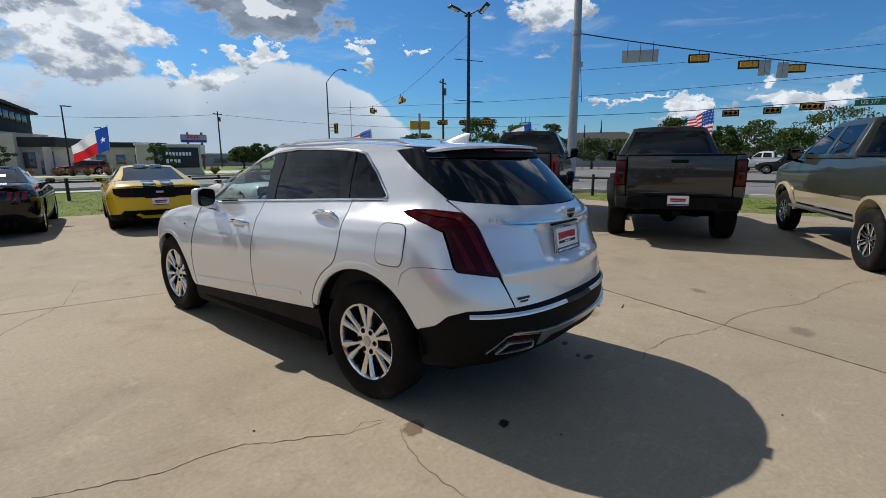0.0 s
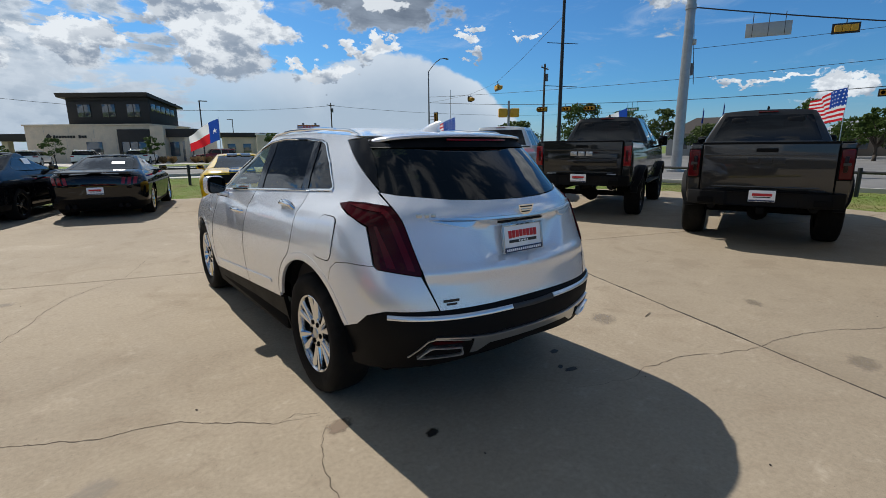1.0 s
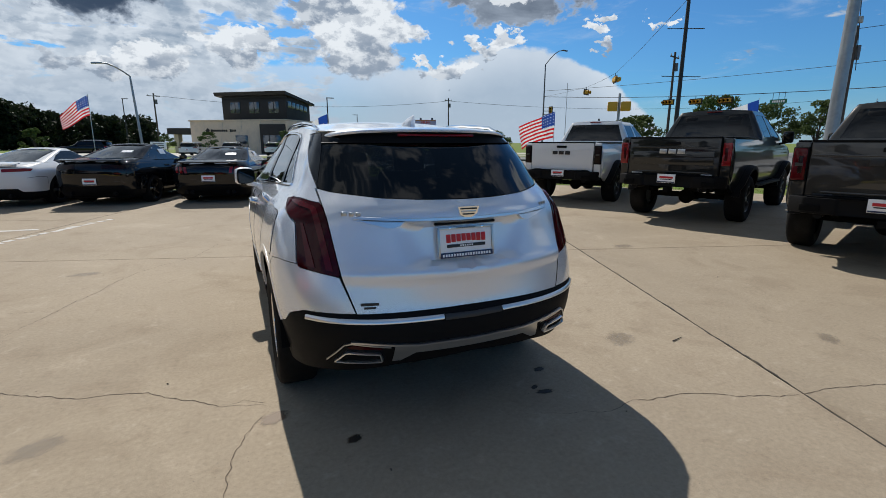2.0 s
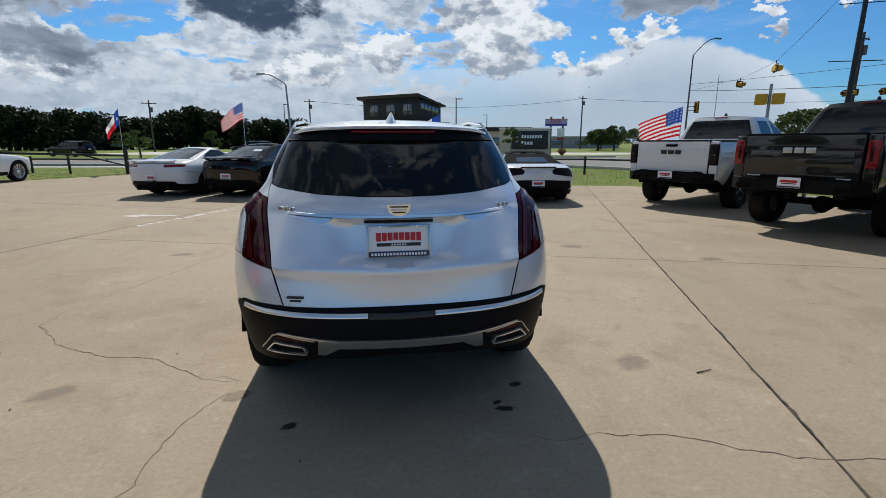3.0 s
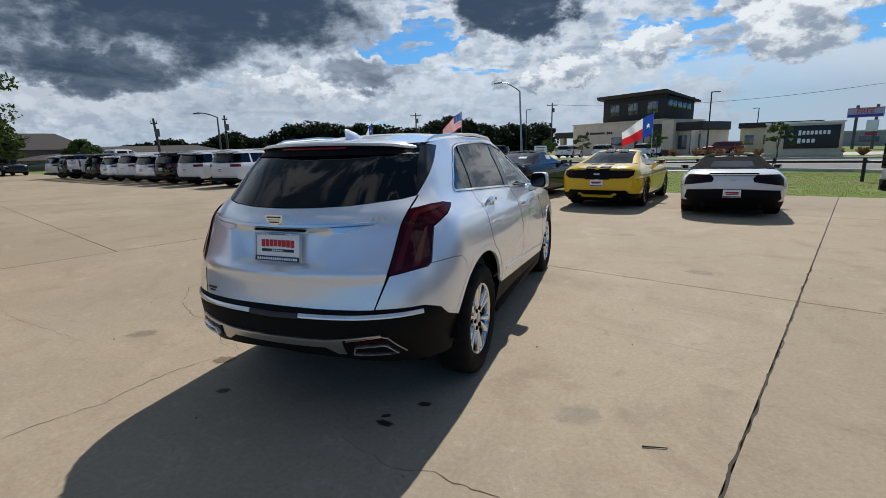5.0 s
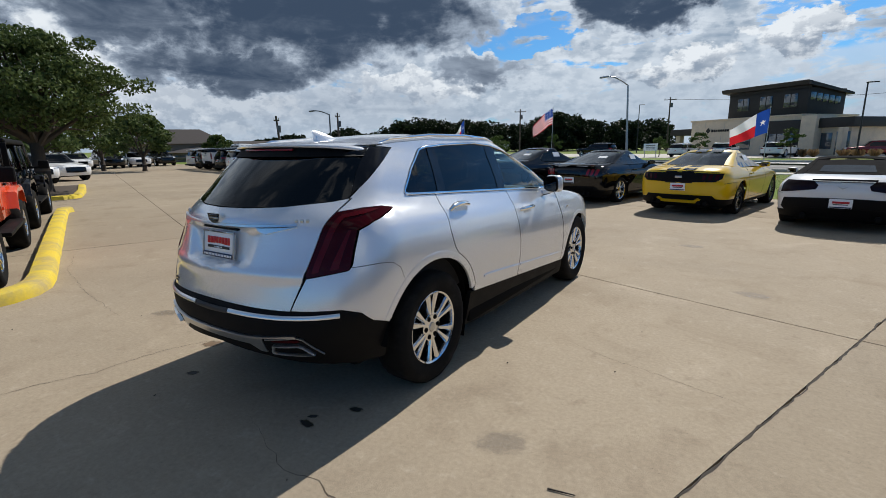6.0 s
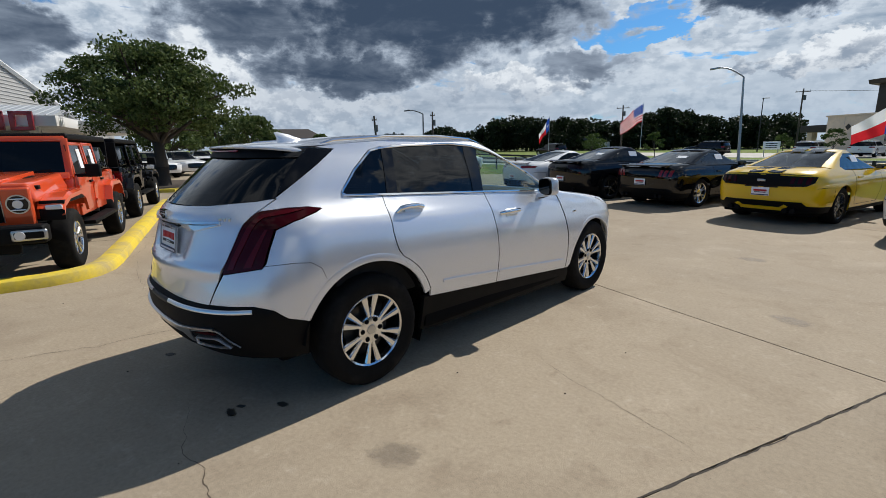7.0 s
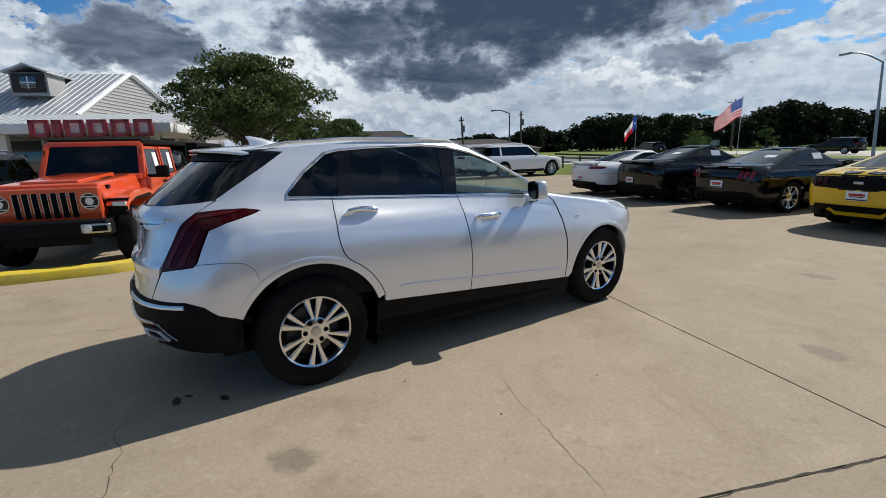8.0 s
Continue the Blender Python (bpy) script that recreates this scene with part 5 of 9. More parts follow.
    for side, sign in both:
        ring = []
        for kind, x, z in (("x", 0.443, 0.529), ("x", 0.620, 0.546), ("x", 0.649, 0.536), ("x", 0.716, 0.447), ("x", 0.699, 0.432), ("x", 0.468, 0.442), ("x", 0.447, 0.456)):
            ring.append((kind, x, z))
        end = part("exhaust_surround", skin(s, ring, off=0.002, step=0.04, lip=0.03, sides=side), PLASTIC, car, "exhaust surround with a satin rim")
        part("surround_rim", strip(s, [("x", 0.431, 0.523), ("x", 0.611, 0.546), ("x", 0.641, 0.537), ("x", 0.712, 0.445)], 0.009, 0.008, sides=side), SATIN, end)
        part("exhaust_rim", strip(s, [("x", 0.468, 0.458), ("x", 0.481, 0.495), ("x", 0.615, 0.505), ("x", 0.632, 0.499), ("x", 0.674, 0.448), ("x", 0.473, 0.453), ("x", 0.468, 0.458)], 0.011, 0.022, sides=side), BRIGHT, end)
        part("exhaust_mouth", skin(s, [("x", 0.477, 0.460), ("x", 0.487, 0.489), ("x", 0.613, 0.499), ("x", 0.628, 0.492), ("x", 0.663, 0.453)], off=0.008, step=0.04, lip=0.004, sides=side), CAVITY, end)
        part("reflector", skin(s, [("x", 0.468, 0.517), ("x", 0.485, 0.526), ("x", 0.607, 0.537), ("x", 0.628, 0.529), ("x", 0.611, 0.520)], off=0.008, step=0.04, lip=0.006, sides=side), LAMP_DARK, end)
    # bar over the plate with blade-shaped ends, badge, lettering
    part("tailgate_bar", strip(s, [("x", 0.0, 1.121), ("x", 0.30, 1.123), ("x", 0.545, 1.132)], 0.020, 0.014, sides="B"), BRIGHT, car, "chrome tailgate bar")
    for side, sign in both:
        part("bar_blade", skin(s, [("x", 0.32, 1.114), ("x", 0.345, 1.094), ("x", 0.385, 1.084), ("x", 0.556, 1.126), ("x", 0.40, 1.112)], off=0.011, step=0.03, lip=0.02, sides=side), BRIGHT, car)
    bm = bmesh.new()
    plate(bm, [(-0.060, 1.183), (0.060, 1.183), (0.048, 1.145), (0.018, 1.128), (-0.018, 1.128), (-0.048, 1.145)], -0.902, -0.872)
    badge = part("badge", bm, CHROME, car, "shield badge in chrome with dark bars")
    for k, (z, w) in enumerate(((1.172, 0.090), (1.158, 0.080), (1.145, 0.064))):
        part("badge_bar", boxed((w, 0.004, 0.007), (0, -0.904, z), bevel=0.001), TRIM if k != 1 else SATIN, badge)
    for n, (x, w) in enumerate(((-0.585, 0.030), (-0.552, 0.024), (-0.524, 0.024))):
        q = s.point(("x", abs(x), 1.150), 0.002)
        part("model_mark", boxed((w, 0.008, 0.024), (-q.x, q.y, q.z), (0, 0, -28), bevel=0.004), SATIN, car)
    for n, x in enumerate((0.530, 0.556, 0.582)):
        q = s.point(("x", x, 1.153), 0.002)
        part("model_mark", boxed((0.018, 0.008, 0.022), (q.x, q.y, q.z), (0, 0, 30), bevel=0.004), SATIN, car)
    for z, w, h in ((0.734, 0.088, 0.014), (0.717, 0.058, 0.011)):
        q = s.point(("x", 0.515, z), 0.002)
        part("dealer_mark", boxed((w, 0.004, h), (-q.x, q.y, q.z), (0, 0, -14), bevel=0.002), BLACK_INK, car)
    dealer_plate(car, (-0.004, -0.884, 1.002), (-8, 0, 0), 0.312, fine=True)
    part("plate_recess_shadow", boxed((0.34, 0.02, 0.012), (0, -0.862, 1.096), bevel=0.004), PLASTIC, car)
    # wheels, liners, floor
    well(car, 0.0, ra + 0.008, 0.90, 0.56, za, 0.16, -26)
    well(car, yf, rf + 0.008, 0.895, 0.56, zf)
    for x in (0.80, -0.80):
        for y in (0.0, yf):
            wheel(car, x, y, 0.377, 0.247, 0.235, 6, True, ALLOY, nuts=6)
    floor_pan(car, 0.72, -0.55, 3.2, 0.32)
    for x in (0.80, -0.80):
        part("underbody", boxed((0.19, 1.94, 0.10), (x, 1.44, 0.30), bevel=0.02), CAVITY, car)
    mirror(car, 0.968, 1.93, 1.180, SILVER, (0.175, 0.11, 0.155), bezel=True)
    # cabin
    seats(car, (1.45, 0.50), 0.62, 0.38, CABIN)
    part("dashboard", boxed((1.42, 0.45, 0.24), (0, 2.08, 1.00), bevel=0.08), CABIN, car)
    bm = bmesh.new()
    tube(bm, [(-0.38 + 0.18 * math.cos(t), 1.80 - 0.06 * math.sin(t), 1.08 + 0.17 * math.sin(t)) for t in (2 * math.pi * k / 24 for k in range(25))], 0.014, 6)
    part("steering_wheel", bm, CABIN, car)
    part("cabin_floor", boxed((1.4, 2.6, 0.06), (0, 0.9, 0.48), bevel=0.02), CABIN, car)
    part("door_lining", boxed((0.05, 2.3, 0.55), (0.80, 0.95, 0.82), bevel=0.02), CABIN, car)
    part("door_lining", boxed((0.05, 2.3, 0.55), (-0.80, 0.95, 0.82), bevel=0.02), CABIN, car)
    part("load_floor", boxed((1.3, 0.75, 0.30), (0, -0.38, 0.68), bevel=0.03), CABIN, car)
    return car


build_suv()


# ---- parked cars ----
LAMP_SMOKE = material("black_smoked_lens", (0.010, 0.001, 0.0015), 0.3, coat=0.3, spec=0.1)


def coupe(m, body, label, tail="tri", finish=None, roof=None, stripe=None, high=1.0, spoiler=0.0, window=None, rear_glass=None, wide=1.0, lower=None, pairs=5, papers=False):
    """A two-door car; its rear axle stands at the pose m and it looks along +y."""
    car = thing("coupe", m, label, "car", "cars along the grass edge")
    h = high
    s = Shape(
        wide=[(a * h, b * wide) for a, b in ((0.16, 0.86), (0.30, 0.91), (0.50, 0.94), (0.68, 0.955), (0.80, 0.945), (0.90, 0.905), (0.97, 0.850), (1.04, 0.775), (1.15, 0.680), (1.27, 0.580), (1.36, 0.50))],
        rear=[(a * h, b) for a, b in ((0.20, -0.88), (0.34, -1.00), (0.50, -1.06), (0.75, -1.07), (0.93, -1.03), (0.985, -0.97), (1.015, -0.80), (1.045, -0.42), (1.12, -0.10), (1.22, 0.26), (1.31, 0.62), (1.36, 0.92))],
        front=[(a * h, b) for a, b in ((0.18, 3.30), (0.45, 3.60), (0.62, 3.62), (0.74, 3.52), (0.84, 3.05), (0.92, 2.40), (0.97, 2.00), (1.02, 1.88), (1.18, 1.52), (1.36, 1.15))],
        flank_rear=[(a * h, b) for a, b in ((0.20, -0.52), (0.86, -0.52), (0.98, -0.40), (1.04, -0.12), (1.14, 0.22), (1.27, 0.62), (1.36, 0.96))],
        flank_front=[(a * h, b) for a, b in ((0.18, 2.95), (0.66, 2.95), (0.80, 2.55), (0.92, 1.98), (1.00, 1.66), (1.18, 1.22), (1.36, 1.00))],
        round_rear=[(0.3, 3.2), (0.9, 3.0), (1.05, 2.6), (1.3, 2.4)], round_front=[(0.3, 2.3), (0.9, 2.4), (1.3, 2.6)],
        taper=((-0.5, 0.985), (0.2, 1.0), (2.4, 0.985), (3.0, 0.955)))
    Z = lambda z: z * h
    ra, rf, yf, za = 0.385, 0.380, 2.72, 0.345
    lo = Z(0.36)
    arch_r = arch_line(0, za, ra, 178, 2, 18)
    arch_f = arch_line(yf, za, rf, 178, 2, 18)
    outline = [("x", 0, lo), ("x", 0.72, lo), ("y", -0.55, lo)] + arch_r + [("y", 0.42, Z(0.22)), ("y", 2.30, Z(0.22))] + arch_f + [("f", 0.80, Z(0.30)), ("f", 0, Z(0.30)), ("f", 0, Z(0.955)), ("f", 0.55, Z(0.962)), ("y", 1.80, Z(0.955)), ("y", 1.2, Z(0.965)), ("y", 0.3, Z(0.985)), ("y", -0.12, Z(1.02)), ("x", 0.60, Z(1.05)), ("x", 0.0, Z(1.05))]
    part("body", skin(s, outline, step=0.055, sides="B", lip=0.02), body, car)
    part("rear_valance", skin(s, [("x", 0, Z(0.24)), ("x", 0.70, Z(0.24)), ("y", -0.46, Z(0.26)), ("y", -0.44, lo), ("x", 0.72, lo + 0.02), ("x", 0.66, Z(0.45)), ("x", 0, Z(0.45))], off=0.012, step=0.07, lip=0.03, sides="B"), lower or PLASTIC, car)
    for sgn in (1, -1):
        for x in ((0.42, 0.55) if tail in ("tri", "panel") else (0.5,)):
            bm = bmesh.new()
            rod(bm, (sgn * x, -1.03, Z(0.285)), (sgn * x, -0.80, Z(0.285)), 0.045, 0.045, 14)
            part("exhaust_pipe", bm, PLASTIC, car)
    if tail == "panel":
        part("valance_loop", skin(s, [("x", 0, Z(0.29)), ("x", 0.36, Z(0.29)), ("x", 0.46, Z(0.37)), ("x", 0.40, Z(0.40)), ("x", 0.32, Z(0.345)), ("x", 0, Z(0.345))], off=0.026, step=0.06, lip=0.02, sides="B"), body, car)
    for side in "RL":
        part("bumper_gap", strip(s, [("x", 0.84, Z(0.70)), ("y", -0.72, Z(0.715)), ("y", -0.42, Z(0.70)), ("y", -0.395, Z(0.50))], 0.007, 0.0015, sides=side, sink=0.004), PLASTIC, car)
        part("deck_gap", strip(s, [("x", 0.0, Z(0.948)), ("x", 0.40, Z(0.946)), ("x", 0.74, Z(0.930))], 0.009, 0.0015, sides=side, sink=0.004), PLASTIC, car)
        part("door_gap", strip(s, [("y", 0.50, Z(0.975)), ("y", 0.46, Z(0.80)), ("y", 0.52, Z(0.50)), ("y", 0.60, Z(0.33)), ("y", 1.72, Z(0.33)), ("y", 1.80, Z(0.60)), ("y", 1.74, Z(0.945))], 0.007, 0.0015, sides=side, sink=0.004), PLASTIC, car)
        part("door_handle", boxed((0.03, 0.20, 0.035), (0, 0, 0), bevel=0.012), body, car).location = s.point(("y", 0.66, Z(0.85)), 0.006) if side == "R" else Vector((-1, 1, 1)) * s.point(("y", 0.66, Z(0.85)), 0.006)
        part("sill_trim", skin(s, [("y", 0.44, Z(0.20)), ("y", 0.42, Z(0.27)), ("y", 2.30, Z(0.27)), ("y", 2.28, Z(0.20))], off=0.006, step=0.1, lip=0.02, sides=side), PLASTIC, car)
    # upper body
    glassy = window or GLASS_DARK
    for side in "RL":
        part("side_window", skin(s, [("y", 1.70, Z(0.985)), ("y", 1.28, Z(1.20)), ("y", 1.12, Z(1.285)), ("y", 0.75, Z(1.285)), ("y", 0.42, Z(1.185)), ("y", 0.16, Z(1.06)), ("y", 0.22, Z(1.000))], off=-0.004, step=0.09, lip=0.0, sides=side), glassy, car)
        part("pillar", skin(s, [("y", -0.14, Z(1.025)), ("y", 0.14, Z(0.995)), ("y", 0.20, Z(1.000)), ("y", 0.14, Z(1.06)), ("y", 0.40, Z(1.185)), ("y", 0.75, Z(1.290)), ("y", 1.12, Z(1.290)), ("y", 1.30, Z(1.20)), ("y", 1.74, Z(0.980)), ("y", 1.80, Z(0.96)), ("y", 1.84, Z(0.975)), ("y", 1.44, Z(1.20)), ("y", 1.16, Z(1.345)), ("y", 0.85, Z(1.352)), ("x", 0.490, Z(1.31)), ("x", 0.545, Z(1.16)), ("x", 0.61, Z(1.06))], step=0.07, lip=0.015, sides=side), roof or body, car)
    pane = [("x", 0, Z(1.052)), ("x", 0.60, Z(1.062)), ("x", 0.545, Z(1.16)), ("x", 0.485, Z(1.305)), ("x", 0, Z(1.312))]
    if roof:
        part("top_back", skin(s, pane, off=-0.002, step=0.09, lip=0, sides="B"), roof, car)
        pane = [("x", 0, Z(1.085)), ("x", 0.40, Z(1.09)), ("x", 0.36, Z(1.20)), ("x", 0, Z(1.21))]
    part("rear_glass", skin(s, pane, off=0.006 if roof else -0.004, step=0.09, lip=0, sides="B"), rear_glass or GLASS_DARK, car)
    part("windscreen", skin(s, [("f", 0, Z(0.96)), ("f", 0.58, Z(0.967)), ("y", 1.85, Z(0.975)), ("y", 1.45, Z(1.20)), ("y", 1.20, Z(1.345)), ("f", 0, Z(1.35))], off=-0.003, step=0.1, lip=0, sides="B"), GLASS_MID, car)
    topline = lambda y: np.interp(y, (0.5, 0.95, 1.3), (Z(1.305), Z(1.350), Z(1.345)))
    part("roof", lid(s, topline, curve([(0.5, 0.005), (0.9, 0.030), (1.25, 0.004)]), step=0.06), roof or body, car)
    if spoiler:
        bm = bmesh.new()
        box(bm, (1.42, 0.20, 0.020), (0, -0.95, Z(1.000) + spoiler), (8, 0, 0), bevel=0.008)
        for sgn in (1, -1):
            box(bm, (0.05, 0.12, spoiler + 0.05), (sgn * 0.62, -0.93, Z(0.985) + spoiler / 2), bevel=0.01)
        part("spoiler", bm, body if tail != "slim" else WHITE, car)
    if stripe:
        xa, xb = 0.045, 0.285
        part("stripe", skin(s, [("x", xa, Z(0.70)), ("x", xb, Z(0.70)), ("x", xb, Z(1.045)), ("x", xa, Z(1.045))], off=0.003, step=0.05, lip=0, sides="B"), stripe, car, "black racing stripe")
        for sgn in (1, -1):
            bm = bmesh.new()
            rows = [(bm.verts.new((sgn * xa, y, z)), bm.verts.new((sgn * xb, y, z - 0.006))) for y, z in ((0.60, Z(1.31) + 0.014), (0.75, Z(1.338) + 0.030), (0.95, Z(1.350) + 0.034), (1.12, Z(1.348) + 0.022))]
            for a, b in zip(rows, rows[1:]):
                bm.faces.new((a[0], a[1], b[1], b[0]))
            part("stripe", bm, stripe, car)
    # lamps
    if tail == "panel":
        part("tail_panel", skin(s, [("x", 0, Z(0.715)), ("x", 0.70, Z(0.735)), ("x", 0.80, Z(0.80)), ("x", 0.81, Z(0.905)), ("x", 0, Z(0.925))], off=0.008, step=0.06, lip=0.01, sides="B"), PLASTIC, car)
        for side in "RL":
            for k in range(3):
                x = 0.46 + 0.11 * k
                part("tail_lamp", skin(s, [("x", x, Z(0.775)), ("x", x + 0.065, Z(0.78)), ("x", x + 0.075, Z(0.885)), ("x", x + 0.015, Z(0.885))], off=0.014, step=0.05, lip=0.01, sides=side), LAMP_DARK, car)
    elif tail == "tri":
        for side in "RL":
            for k in range(3):
                x = 0.50 + 0.105 * k
                part("tail_lamp", skin(s, [("x", x - 0.02, Z(0.75)), ("x", x + 0.05, Z(0.76)), ("x", x + 0.075, Z(0.90)), ("x", x + 0.010, Z(0.90))], off=0.012, step=0.05, lip=0.02, sides=side), LAMP_RED, car)
    elif tail == "wide":
        part("tail_panel", skin(s, [("x", 0, Z(0.80)), ("x", 0.80, Z(0.80)), ("x", 0.80, Z(0.93)), ("x", 0, Z(0.93))], off=0.006, step=0.06, lip=0.01, sides="B"), TRIM, car)
        for side in "RL":
            part("tail_lamp", skin(s, [("x", 0.30, Z(0.82)), ("x", 0.76, Z(0.82)), ("x", 0.76, Z(0.91)), ("x", 0.30, Z(0.91))], off=0.012, step=0.06, lip=0.01, sides=side), LAMP_SMOKE, car)
    elif tail == "slim":
        for side in "RL":
            part("tail_lamp", skin(s, [("x", 0.42, Z(0.835)), ("y", -0.80, Z(0.85)), ("y", -0.72, Z(0.90)), ("x", 0.80, Z(0.915)), ("x", 0.42, Z(0.905))], off=0.008, step=0.05, lip=0.01, sides=side), LAMP_RED, car)
    elif tail == "slant":
        for side in "RL":
            part("tail_lamp", skin(s, [("x", 0.33, Z(0.875)), ("x", 0.36, Z(0.80)), ("x", 0.86, Z(0.72)), ("x", 0.84, Z(0.88)), ("x", 0.78, Z(0.955)), ("x", 0.40, Z(0.955))], off=0.008, step=0.05, lip=0.01, sides=side), LAMP_SMOKE, car)
        part("rear_fascia", skin(s, [("x", 0, Z(0.34)), ("x", 0.74, Z(0.34)), ("x", 0.84, Z(0.44)), ("x", 0.80, Z(0.62)), ("x", 0.30, Z(0.645)), ("x", 0, Z(0.645))], off=0.010, step=0.06, lip=0.02, sides="B"), PLASTIC, car, "black lower rear fascia")
        part("deck_vent", boxed((0.85, 0.05, 0.03), (0, -1.03, Z(0.985)), bevel=0.01), PLASTIC, car)
        bm = bmesh.new()
        plate(bm, [(-0.075, Z(0.865)), (0, Z(0.84)), (0.075, Z(0.865)), (0, Z(0.815))], -1.085, -1.06)
        part("badge", bm, SATIN, car)
    part("badge_bar", boxed((0.14, 0.01, 0.045), (0, -1.085, Z(0.83)), bevel=0.01), SATIN, car) if tail == "panel" else None
    pz = Z(0.62) if tail in ("tri", "panel") else Z(0.55)
    dealer_plate(car, (0, -1.085 if tail in ("panel", "tri", "slim", "wide") else -1.09, pz), (0, 0, 0), 0.31)
    if papers:
        for sgn in (1, -1):
            q = s.point(("y", 1.0, Z(1.16)), 0.004)
            part("window_sticker", boxed((0.004, 0.28, 0.19), (sgn * q.x, q.y, q.z), (0, sgn * -28, 0)), PLATE_WHITE, car)
        if tail != "panel":
            part("window_sticker", boxed((0.26, 0.004, 0.12), (0.25, 0.15, Z(1.185) + 0.005), (-67, 0, 0)), PLATE_WHITE, car)
    well(car, 0, ra + 0.01, 0.90 * wide, 0.55, za)
    well(car, yf, rf + 0.01, 0.88 * wide, 0.55, za)
    for x in (0.79 * wide, -0.79 * wide):
        for y in (0, yf):
            wheel(car, x, y, 0.345, 0.245, 0.26, pairs, pairs != 5, finish or ALLOY)
    floor_pan(car, 0.78, -0.8, 3.2, Z(0.22))
    mirror(car, 0.97 * wide, 1.56, Z(1.02), body, (0.19, 0.10, 0.11))
    seats(car, (1.0,), Z(0.40), 0.36, CABIN, 0.52)
    part("parcel_shelf", boxed((1.25, 0.9, 0.05), (0, 0.0, Z(0.93)), bevel=0.01), CABIN, car)
    return car


BLACK_WHEEL = material("gloss_black_wheel", (0.010, 0.010, 0.011), 0.25, 0.5, coat=0.6)
CLOTH = material("black_soft_top", (0.010, 0.010, 0.011), 0.95, vary=0.2, fine=200, bump=0.1, spec=0.05)
coupe(pose(1.38, 9.95, 0, 0, 0, -13), YELLOW, "yellow fastback coupe with black stripes and dark wheels", "panel", BLACK_WHEEL, stripe=TRIM, papers=True, pairs=10, rear_glass=GLASS_MID)
coupe(pose(-1.36, 11.05, 0, 0, 0, -15), BLACK, "glossy black fastback coupe with silver wheels", "tri", ALLOY, papers=True, pairs=6, spoiler=0.02)
coupe(pose(-3.78, 11.45, 0, 0, 0, -20), BLACK, "large black muscle car with dark wheels", "wide", BLACK_WHEEL, high=1.06, papers=True, pairs=5, spoiler=0.02)
coupe(pose(-5.90, 11.95, 0, 0, 0, -19), WHITE, "white sports coupe with slim red tail lamps", "slim", ALLOY_DARK, high=0.98, spoiler=0.02, pairs=5)
coupe(pose(3.92, 8.95, 0, 0, 0, -8), WHITE, "white convertible sports car with black soft top", "slant", BLACK_WHEEL, roof=CLOTH, high=0.90, wide=1.0, pairs=5, rear_glass=GLASS_MID)


